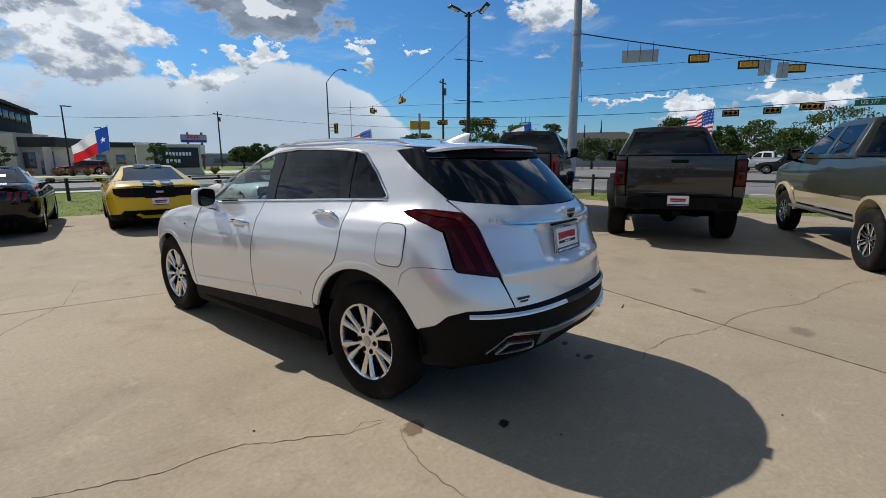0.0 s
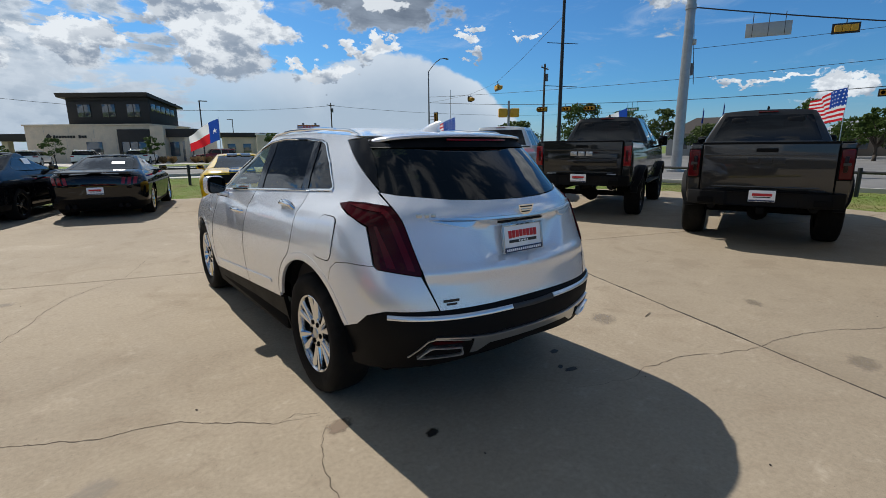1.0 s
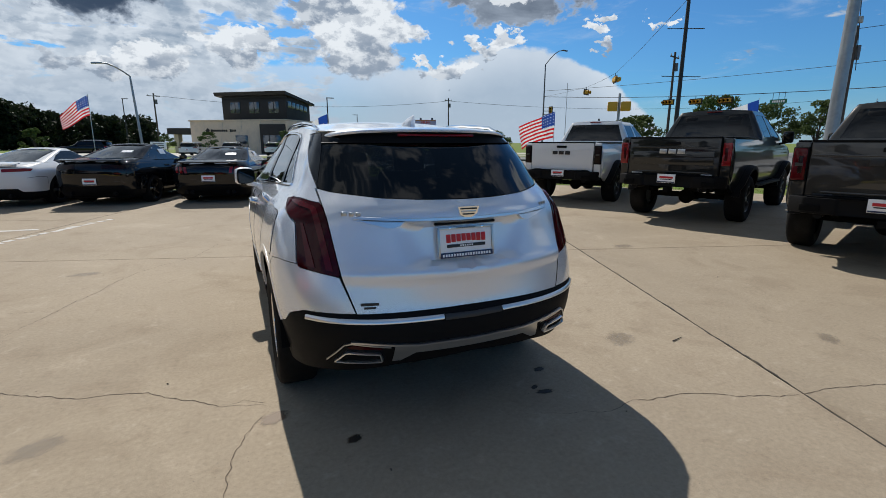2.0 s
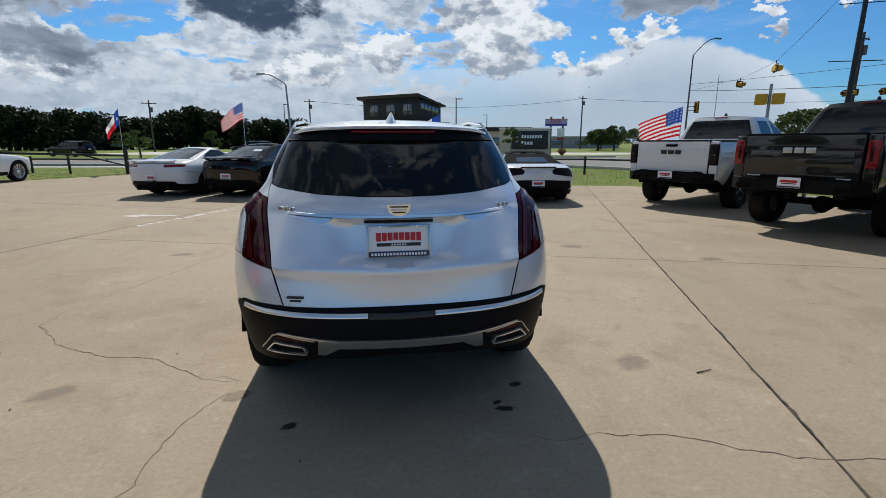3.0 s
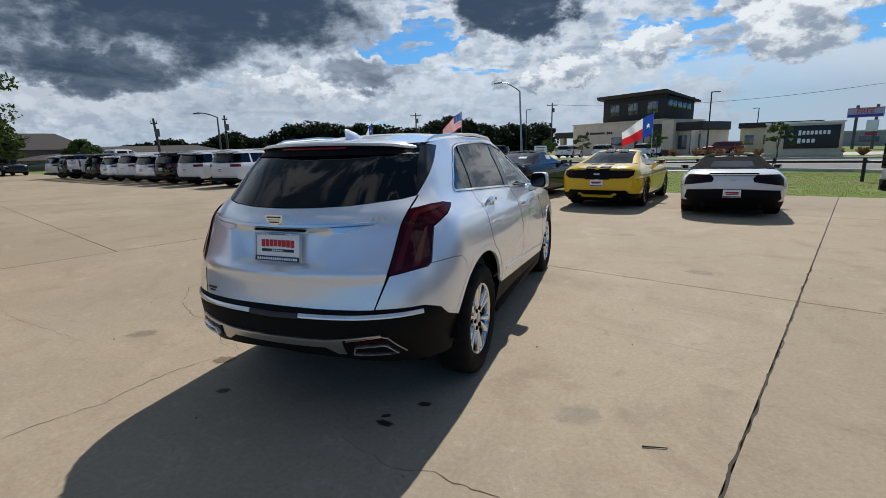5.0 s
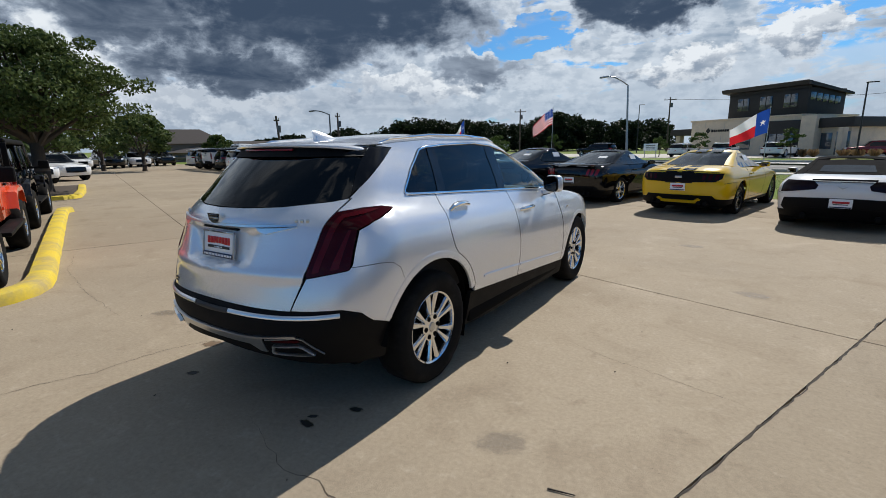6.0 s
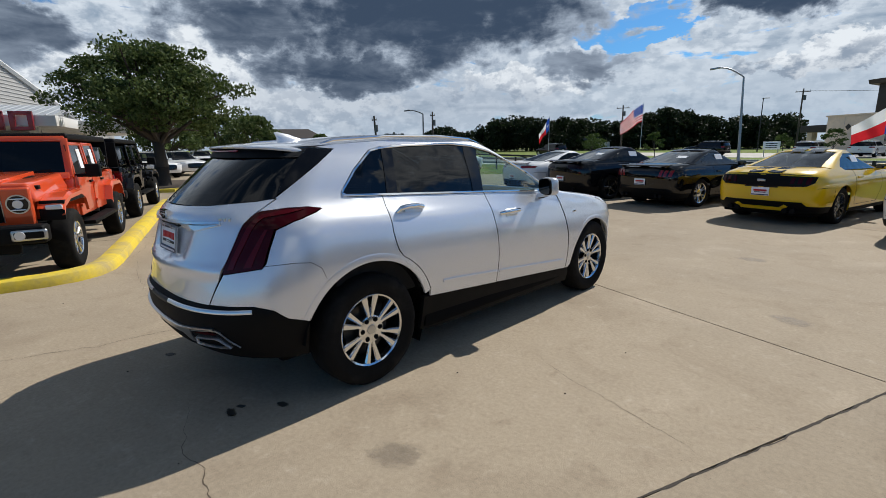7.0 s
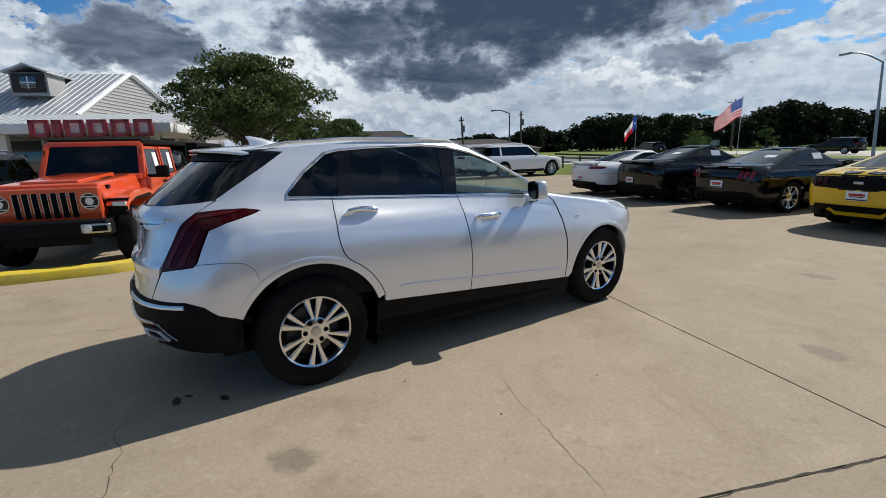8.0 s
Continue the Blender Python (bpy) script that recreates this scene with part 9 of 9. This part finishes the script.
def off_roader(m, body, label, flare=None, top=None, papers=False, bright=False):
    """A boxy off-road car; rear axle at the pose m, looking along +y."""
    car = thing("off_road_car", m, label, "off-road car", "off-road cars beside the kerb")
    top = top or PLASTIC
    flare = flare or body
    W = 0.76
    bm = bmesh.new()
    box(bm, (2 * W, 1.22, 0.60), (0, 1.52, 0.88), bevel=0.04, segments=3)
    box(bm, (2 * W, 1.34, 0.46), (0, 0.20, 0.95), bevel=0.04, segments=3)
    part("tub", bm, body, car)
    part("rear_panel", boxed((2 * W - 0.02, 0.40, 0.62), (0, -0.55, 0.90), bevel=0.04, segments=3), body, car)
    hood = part("bonnet", boxed((1.40, 1.42, 0.24), (0, 2.86, 1.10), (-3.0, 0, 0), bevel=0.06, segments=4, taper=(0.90, 0.98)), body, car)
    part("bonnet_bulge", boxed((0.70, 1.20, 0.05), (0, 2.84, 1.232), (-3.0, 0, 0), bevel=0.024, segments=3), body, hood)
    for s in (1, -1):
        part("bonnet_catch", boxed((0.05, 0.09, 0.05), (s * 0.66, 3.35, 1.12), bevel=0.012), PLASTIC, hood)
        part("bonnet_vent", boxed((0.09, 0.34, 0.012), (s * 0.45, 2.75, 1.222), (-3, s * 6, 0), bevel=0.004), PLASTIC, hood)
    # face: slotted grille between round lamps
    face = part("grille_panel", boxed((1.30, 0.10, 0.52), (0, 3.56, 0.88), (-4, 0, 0), bevel=0.035, segments=3), body, car)
    for k in range(7):
        slot = part("grille_slot", boxed((0.074, 0.03, 0.34), (-0.333 + 0.111 * k, 3.607, 0.90), (-4, 0, 0), bevel=0.014), CAVITY, face)
        if bright:
            for e in (-1, 1):
                part("slot_rim", boxed((0.008, 0.03, 0.34), (-0.333 + 0.111 * k + 0.038 * e, 3.612, 0.90), (-4, 0, 0), bevel=0.003), SATIN, slot)
    for s in (1, -1):
        lampo = part("head_lamp", rodded((s * 0.525, 3.57, 0.945), (s * 0.525, 3.628, 0.941), 0.120, 0.116, 24), SATIN if bright else TRIM, car)
        part("lamp_bowl", rodded((s * 0.525, 3.615, 0.942), (s * 0.525, 3.634, 0.940), 0.104, 0.100, 24), TRIM, lampo)
        part("lamp_glass", rodded((s * 0.525, 3.62, 0.942), (s * 0.525, 3.642, 0.940), 0.062, 0.048, 24), LAMP_CLEAR, lampo)
        for e in (-1, 1):
            part("lamp_bar", boxed((0.15, 0.012, 0.016), (s * 0.525, 3.637, 0.940 + 0.066 * e), bevel=0.005), LAMP_CLEAR, lampo)
        # front fender, flat and wide, with its lamp
        bm = bmesh.new()
        tube_pts = [(2.32, 0.80), (2.40, 0.98), (2.58, 1.05), (3.15, 1.03), (3.42, 0.96), (3.50, 0.86)]
        rows = []
        for y, z in tube_pts:
            rows.append([bm.verts.new((s * x, y, zz)) for x, zz in ((0.66, z), (0.90, z), (0.935, z - 0.03), (0.935, z - 0.085), (0.90, z - 0.095))])
        for a, b in zip(rows, rows[1:]):
            for i in range(4):
                bm.faces.new((a[i], b[i], b[i + 1], a[i + 1]))
        bmesh.ops.recalc_face_normals(bm, faces=bm.faces)
        fend = part("front_fender", bm, flare, car)
        part("fender_liner", boxed((0.26, 1.05, 0.05), (s * 0.80, 2.93, 0.93), bevel=0.015), PLASTIC, fend)
        part("fender_lamp", boxed((0.17, 0.06, 0.06), (s * 0.83, 3.49, 0.875), bevel=0.014), LAMP_CLEAR, fend)
        part("fender_apron", boxed((0.26, 0.05, 0.14), (s * 0.80, 3.46, 0.78), bevel=0.012), PLASTIC, fend)
        bm = bmesh.new()
        rows = []
        for y, z in ((-0.58, 0.72), (-0.48, 0.95), (-0.30, 1.03), (0.30, 1.03), (0.46, 0.95), (0.56, 0.70)):
            rows.append([bm.verts.new((s * x, y, zz)) for x, zz in ((0.72, z), (0.90, z), (0.925, z - 0.03), (0.925, z - 0.09))])
        for a, b in zip(rows, rows[1:]):
            for i in range(3):
                bm.faces.new((a[i], b[i], b[i + 1], a[i + 1]))
        bmesh.ops.recalc_face_normals(bm, faces=bm.faces)
        part("rear_fender", bm, flare, car)
        # doors with proud skins, hinges, handles
        for y0, y1 in ((1.18, 2.10), (0.40, 1.14)):
            door = part("door", boxed((0.05, y1 - y0 - 0.02, 0.60), (s * (W + 0.012), (y0 + y1) / 2, 0.90), bevel=0.018, segments=3), body, car)
            part("door_handle", boxed((0.035, 0.15, 0.035), (s * (W + 0.05), y0 + 0.16, 1.08), bevel=0.012), PLASTIC, door)
            for z in (0.76, 1.04):
                part("hinge", boxed((0.03, 0.10, 0.045), (s * (W + 0.045), y1 - 0.03, z), bevel=0.008), body, door)
            up = part("door_frame", boxed((0.045, 0.055, 0.52), (s * (W - 0.045), y0 + 0.03, 1.43), (0, s * -7, 0), bevel=0.012), body, door)
            part("door_frame", boxed((0.045, 0.055, 0.52), (s * (W - 0.045), y1 - (0.06 if y1 < 2 else 0.16), 1.43), (14 if y1 > 2 else 0, s * -7, 0), bevel=0.012), body, door)
            part("door_frame", boxed((0.045, y1 - y0 - (0.02 if y1 < 2 else 0.25), 0.05), (s * (W - 0.075), (y0 + y1) / 2 - (0.0 if y1 < 2 else 0.12), 1.67), bevel=0.012), body, door)
            pane = part("side_window", boxed((0.010, y1 - y0 - 0.14, 0.44), (s * (W - 0.045), (y0 + y1) / 2 - 0.02, 1.43), (0, s * -7, 0)), GLASS_MID, car)
            if papers:
                part("window_sticker", boxed((0.006, 0.20, 0.30), (s * (W - 0.036), y0 + 0.24, 1.44), (0, s * -7, 0)), PLATE_WHITE, pane)
        part("quarter_window", boxed((0.02, 0.92, 0.40), (s * (W - 0.06), -0.14, 1.43), (0, s * -7, 0), bevel=0.01), GLASS_DARK, car)
        part("side_step", boxed((0.20, 1.75, 0.06), (s * 0.86, 1.30, 0.50), bevel=0.02), PLASTIC, car)
        mir = part("door_mirror", boxed((0.20, 0.09, 0.20), (s * 1.0, 2.02, 1.27), bevel=0.035, segments=3), PLASTIC, car)
        part("mirror_arm", boxed((0.18, 0.05, 0.05), (s * 0.86, 2.04, 1.20), bevel=0.012), PLASTIC, mir)
        part("tail_lamp", boxed((0.13, 0.08, 0.20), (s * 0.70, -0.79, 0.98), bevel=0.015), LAMP_RED, car)
        end = part("bumper_end", boxed((0.34, 0.05, 0.13), (s * 0.66, 3.895, 0.60), (0, 0, s * -6), bevel=0.03, segments=3), SATIN if bright else PLASTIC, car)
        part("bumper_recess", boxed((0.29, 0.05, 0.09), (s * 0.66, 3.902, 0.60), (0, 0, s * -6), bevel=0.025, segments=3), PLASTIC, end)
        part("fog_lamp", rodded((s * 0.58, 3.90, 0.60), (s * 0.58, 3.945, 0.60), 0.055, 0.05, 16), LAMP_CLEAR if bright else TRIM, car)
    # windscreen frame, roof
    for s in (1, -1):
        part("screen_post", boxed((0.09, 0.06, 0.62), (s * 0.70, 2.02, 1.46), (24, s * -6, 0), bevel=0.016), body, car)
    part("screen_bar", boxed((1.46, 0.07, 0.10), (0, 2.155, 1.20), (24, 0, 0), bevel=0.02), body, car)
    part("screen_bar", boxed((1.36, 0.07, 0.085), (0, 1.895, 1.735), (24, 0, 0), bevel=0.02), body, car)
    part("windscreen", boxed((1.36, 0.012, 0.52), (0, 2.03, 1.46), (24, 0, 0)), GLASS_MID, car)
    for s in (-0.30, 0.25):
        part("wiper", boxed((0.46, 0.015, 0.02), (s, 2.17, 1.265), (0, 8, 0)), PLASTIC, car)
    part("roof", boxed((1.42, 2.60, 0.10), (0, 0.56, 1.775), bevel=0.045, segments=3), top, car)
    part("rear_wall", boxed((1.42, 0.06, 0.56), (0, -0.70, 1.47), (6, 0, 0), bevel=0.02), top, car)
    part("rear_glass", boxed((1.08, 0.02, 0.36), (0, -0.745, 1.46), (6, 0, 0), bevel=0.01), GLASS_DARK, car)
    part("cabin_tub", boxed((1.40, 2.4, 0.10), (0, 0.7, 0.62)), CABIN, car)
    seats(car, (1.25, 0.35), 0.80, 0.36, CABIN, 0.58)
    part("dashboard", boxed((1.36, 0.30, 0.22), (0, 1.98, 1.10), bevel=0.05), CABIN, car)
    # bumpers, spare wheel
    bm = bmesh.new()
    box(bm, (1.62, 0.24, 0.22), (0, 3.78, 0.60), bevel=0.05, segments=3)
    box(bm, (1.0, 0.12, 0.20), (0, 3.70, 0.46), bevel=0.03)
    part("front_bumper", bm, PLASTIC, car)
    part("rear_bumper", boxed((1.66, 0.22, 0.20), (0, -0.90, 0.60), bevel=0.05, segments=3), PLASTIC, car)
    spare = wheel(car, 0.02, -0.95, 0.40, 0.23, 0.25, 5, False, ALLOY_DARK, chunky=True)
    spare.matrix_local = pose(0.02, -0.97, 1.02, 0, 0, -90)
    part("chassis", boxed((0.9, 3.9, 0.16), (0, 1.5, 0.50), bevel=0.02), CAVITY, car)
    for x in (0.79, -0.79):
        for y in (0.0, 3.0):
            wheel(car, x, y, 0.405, 0.235, 0.27, 5, True, ALLOY, chunky=True)
    for y in (0.0, 3.0):
        part("axle", rodded((-0.7, y, 0.40), (0.7, y, 0.40), 0.05, 0.05, 10), CAVITY, car)
    return car


off_roader(pose(-7.86, -0.62, 0, 0, 0, -110.0), ORANGE, "orange-red off-road car with black bumper and seven-slot grille", bright=True, papers=True)
off_roader(pose(-10.3, 0.25, 0, 0, 0, 69.0), BLACK, "black off-road car with hard top and spare wheel", papers=False)
off_roader(pose(-18.1, 3.3 - 2.6, 0, 0, 0, -110.0), SILVER, "silver off-road car behind the black one")


# ---- far cars ----
def far_suv(m, body, label, group, high=1.0, long=1.0, lamp=None, finish=None):
    """A large family car, seen far off."""
    car = thing("suv", m, label, "suv", group)
    h, L = high, long
    s = Shape(
        wide=[(0.25 * h, 0.88), (0.5 * h, 0.96), (0.9 * h, 0.985), (1.08 * h, 0.96), (1.18 * h, 0.91), (1.5 * h, 0.80), (1.75 * h, 0.70), (1.80 * h, 0.62)],
        rear=[(0.25 * h, -0.95), (0.6 * h, -1.16), (1.1 * h, -1.14), (1.3 * h, -1.08), (1.75 * h, -0.86)],
        front=[(0.25 * h, 3.85 * L), (0.6 * h, 4.0 * L), (0.95 * h, 3.95 * L), (1.05 * h, 3.65 * L), (1.12 * h, 2.75 * L), (1.18 * h, 2.48 * L), (1.75 * h, 1.85 * L)],
        flank_rear=[(0.3, -0.6), (1.2 * h, -0.6), (1.75 * h, -0.5)], flank_front=[(0.3, 3.3 * L), (0.95 * h, 3.3 * L), (1.05 * h, 2.9 * L), (1.15 * h, 2.25 * L), (1.75 * h, 1.50 * L)],
        round_rear=[(0.3, 3.6)], round_front=[(0.3, 3.0)])
    yf, ra, za = 3.05 * L, 0.44, 0.40
    outline = [("x", 0, 0.42 * h), ("x", 0.7, 0.40 * h), ("y", -0.62, 0.38 * h)] + arch_line(0, za, ra, 176, 4, 14) + [("y", 0.48, 0.28 * h), ("y", yf - 0.48, 0.28 * h)] + arch_line(yf, za, ra, 176, 4, 14) + [("f", 0.8, 0.36 * h), ("f", 0, 0.36 * h), ("f", 0, 1.16 * h), ("f", 0.6, 1.165 * h), ("y", 2.35 * L, 1.17 * h), ("y", -0.4, 1.19 * h), ("x", 0.7, 1.19 * h), ("x", 0, 1.17 * h)]
    part("body", skin(s, outline, step=0.11, sides="B", lip=0.02), body, car)
    w0, w1 = 1.20 * h, 1.63 * h
    for side in "RL":
        part("side_window", skin(s, [("y", -0.72, w0), ("y", 2.12 * L, w0), ("y", 1.62 * L, w1), ("y", -0.60, w1)], off=-0.004, step=0.15, lip=0, sides=side), GLASS_DARK, car)
        part("roof_frame", skin(s, [("x", 0.60, 1.62 * h), ("y", -0.58, 1.64 * h), ("y", 1.60 * L, 1.64 * h), ("y", 2.14 * L, w0), ("y", 2.23 * L, 1.18 * h), ("y", 1.70 * L, 1.70 * h), ("y", 1.45 * L, 1.745 * h), ("y", -0.45, 1.745 * h), ("x", 0.58, 1.74 * h)], step=0.12, lip=0.02, sides=side), body, car)
        for y in (-0.12, 0.92 * L):
            part("window_pillar", skin(s, [("y", y - 0.06, w0), ("y", y + 0.05, w0), ("y", y + 0.05, w1), ("y", y - 0.02, w1)], off=0.003, step=0.15, lip=0.005, sides=side), body if y < 0 else TRIM, car)
        part("sill_moulding", strip(s, [("y", 0.50, 0.36 * h), ("y", yf - 0.50, 0.36 * h)], 0.14, 0.012, sides=side), PLASTIC, car)
        sgn = 1 if side == "R" else -1
        bm = bmesh.new()
        tube(bm, [(sgn * 0.62, -0.35, 1.78 * h), (sgn * 0.63, -0.25, 1.83 * h), (sgn * 0.63, 1.30 * L, 1.83 * h), (sgn * 0.62, 1.42 * L, 1.77 * h)], 0.02, 6)
        part("roof_rail", bm, SATIN, car)
        part("tail_lamp", skin(s, [("x", 0.62, 1.00 * h), ("y", -0.82, 1.00 * h), ("y", -0.80, 1.12 * h), ("x", 0.62, 1.12 * h)], off=0.01, step=0.1, lip=0.02, sides=side), LAMP_RED, car)
        part("head_lamp", skin(s, [("f", 0.60, 0.88 * h), ("f", 0.86, 0.90 * h), ("f", 0.84, 1.0 * h), ("f", 0.60, 0.97 * h)], off=0.01, step=0.1, lip=0.02, sides=side), LAMP_CLEAR, car)
    part("rear_glass", skin(s, [("x", 0, 1.20 * h), ("x", 0.74, 1.21 * h), ("x", 0.64, 1.61 * h), ("x", 0, 1.63 * h)], off=-0.004, step=0.15, lip=0, sides="B"), GLASS_DARK, car)
    part("spoiler", boxed((1.25, 0.30, 0.06), (0, -0.88, 1.70 * h), (4, 0, 0), bevel=0.02), body, car)
    part("grille", skin(s, [("f", 0, 0.55 * h), ("f", 0.5, 0.58 * h), ("f", 0.5, 0.90 * h), ("f", 0, 0.92 * h)], off=0.01, step=0.12, lip=0.02, sides="B"), TRIM, car)
    part("windscreen", skin(s, [("f", 0, 1.17 * h), ("f", 0.65, 1.175 * h), ("y", 2.25 * L, 1.185 * h), ("y", 1.72 * L, 1.70 * h), ("f", 0, 1.73 * h)], off=-0.003, step=0.15, lip=0, sides="B"), GLASS_MID, car)
    part("roof", lid(s, lambda y: np.full(np.shape(y), 1.745 * h), curve([(-0.9, 0.01), (0.4, 0.06), (1.8, 0.01)]), step=0.15), body, car)
    part("rear_bumper", boxed((1.80, 0.20, 0.13), (0, -1.07, 0.40 * h), bevel=0.05), PLASTIC, car)
    dealer_plate(car, (0, -1.19, 0.86 * h), (0, 0, 0), 0.31)
    well(car, 0, ra + 0.01, 0.92, 0.6, za)
    well(car, yf, ra + 0.01, 0.92, 0.6, za)
    for x in (0.84, -0.84):
        for y in (0, yf):
            wheel(car, x, y, 0.40, 0.28, 0.26, 12, False, finish or ALLOY)
    floor_pan(car, 0.8, -0.9, 3.7 * L, 0.30)
    mirror(car, 1.05, 1.98 * L, 1.22 * h, body, (0.20, 0.12, 0.16))
    part("cabin_block", boxed((1.4, 2.6 * L, 0.6), (0, 0.6 * L, 1.0 * h), bevel=0.1), CABIN, car)
    return car


row_group = "row of parked suvs along the far side"
first = far_suv(pose(-15.35, 14.95, 0, 0, 0, -6), WHITE, "long white suv with bright spoked wheels", row_group, 0.93)
black_suv = far_suv(pose(-20.55, 16.15, 0, 0, 0, -8), BLACK, "large black suv in the parked row", row_group, 0.93)
silver_suv = far_suv(pose(-22.8, 16.75, 0, 0, 0, -8), SILVER, "silver suv in the parked row", row_group, 0.88, 0.94)
copy_thing(first, pose(-18.25, 15.6, 0, 0, 0, -8))["label"] = "white suv in the parked row"
for k, (src, lab) in enumerate(((first, "white suv in the parked row"), (silver_suv, "silver suv in the parked row"), (black_suv, "large black suv in the parked row"))):
    copy_thing(src, pose(-25.1 - 2.35 * k, 17.35 + 0.6 * k, 0, 0, 0, -9))["label"] = lab
pickup(pose(-32.4, 19.3, 0, 0, 0, -9), WHITE, "white pickup in the parked row", 0.0, 0.03, 0.40)
for k, (src, lab) in enumerate(((black_suv, "large black suv in the parked row"), (first, "white suv in the parked row"))):
    copy_thing(src, pose(-35.0 - 2.5 * k, 20.0 + 0.65 * k, 0, 0, 0, -9))["label"] = lab
sedan = far_suv(pose(-30.3, 5.6, 0, 0, 0, -80), WHITE, "white car parked beyond the oak", "cars parked beyond the oak", 0.84, 0.92)
copy_thing(sedan, pose(-32.2, 7.7, 0, 0, 0, -80))
for k in range(4):
    copy_thing(sedan if k % 2 == 0 else black_suv, pose(-50 - 1.2 * k, 15.5 + 3.0 * k, 0, 0, 0, -100))["label"] = "car parked at the far end of the lot"
for x, y, r in ((-5.2, 57.4, -14), (-1.0, 56.6, -10), (3.6, 56.0, -22)):
    copy_thing(sedan, pose(x, y, 0, 0, 0, r))["label"] = "white car parked before the bank"
red = far_suv(pose(12.8, 59.5, 0, 0, 0, 90), paint("dark_red_paint", (0.16, 0.008, 0.012), 0.2), "dark red car parked by the bank", "cars by the bank", 0.84, 0.92)
copy_thing(black_suv, pose(-14.5, 62.0, 0, 0, 0, 78))["label"] = "black car on the bank's drive"
copy_thing(black_suv, pose(-33.0, 56.5, 0, 0, 0, 70))["label"] = "black car on the road"
copy_thing(black_suv, pose(49.6, 0.2, 0, 0, 0, 0))["label"] = "dark car waiting at the junction"
pickup(pose(52.2, 2.0, 0, 0, 0, -2), WHITE, "old white pickup with planks in its bed", 0.0, 0.02, 0.40, bumper=CHROME, finish=material("rusty_red_rim", (0.22, 0.05, 0.03), 0.7))
dark_car = copy_thing(black_suv, pose(-9.6, -3.6, 0, 0, 0, -110))
dark_car["label"] = "dark suv parked beyond the orange car"


def semi_truck(m, body, label):
    t = thing("semi_truck", m, label, "truck")
    bm = bmesh.new()
    box(bm, (2.4, 2.2, 2.5), (0, 0, 1.9), bevel=0.25, segments=3)
    box(bm, (2.0, 1.9, 1.3), (0, 2.0, 1.35), bevel=0.25, segments=3)
    part("cab", bm, body, t)
    part("windscreen", boxed((2.0, 0.1, 0.8), (0, 1.12, 2.45), (-15, 0, 0), bevel=0.03), GLASS_DARK, t)
    part("trailer", boxed((2.5, 11.5, 1.9), (0, -7.4, 2.2), bevel=0.05), SIDING, t)
    part("chassis", boxed((1.0, 14, 0.3), (0, -5, 0.9)), CAVITY, t)
    for y in (2.2, -0.8, -2.1, -10.8, -12.1):
        for x in (1.05, -1.05):
            wheel(t, x, y, 0.5, 0.29, 0.30, 8, False, ALLOY_DARK)


semi_truck(pose(-72, 108, -0.03, 0, 0, -98), GREY_DARK, "dark semi truck on the far highway")
semi_truck(pose(-56, 112, -0.03, 0, 0, -98), WHITE, "white semi truck on the far highway")

# ---- small things on the slabs ----
twig = mesh_object("twig", rodded((1.93, -0.60, 0.006), (2.05, -0.575, 0.006), 0.0045, 0.0025, 6), BARK)
tagged(twig, "short dark twig on the concrete", "twig")
rng = random.Random(12)
pebble_mesh = None
for k in range(18):
    x, y = (1.897, 0.733) if k == 0 else (rng.uniform(-3.2, 4.2), rng.uniform(-2.2, 3.4))
    if abs(x) < 1.0 and y > -0.6:
        continue
    if pebble_mesh is None:
        bm = bmesh.new()
        bmesh.ops.create_icosphere(bm, subdivisions=1, radius=0.0065)
        for v in bm.verts:
            v.co *= rng.uniform(0.7, 1.2)
        o = mesh_object("pebble", bm, TIMBER)
        pebble_mesh = o.data
    else:
        o = new("pebble", pebble_mesh)
    o.matrix_world = pose(x, y, 0.004, 0, 0, rng.uniform(0, 360)) @ Matrix.Diagonal((rng.uniform(0.6, 1.6), rng.uniform(0.6, 1.2), 0.7, 1))
    tagged(o, "small dark pebble lying on the concrete", "pebble", "pebbles on the concrete")
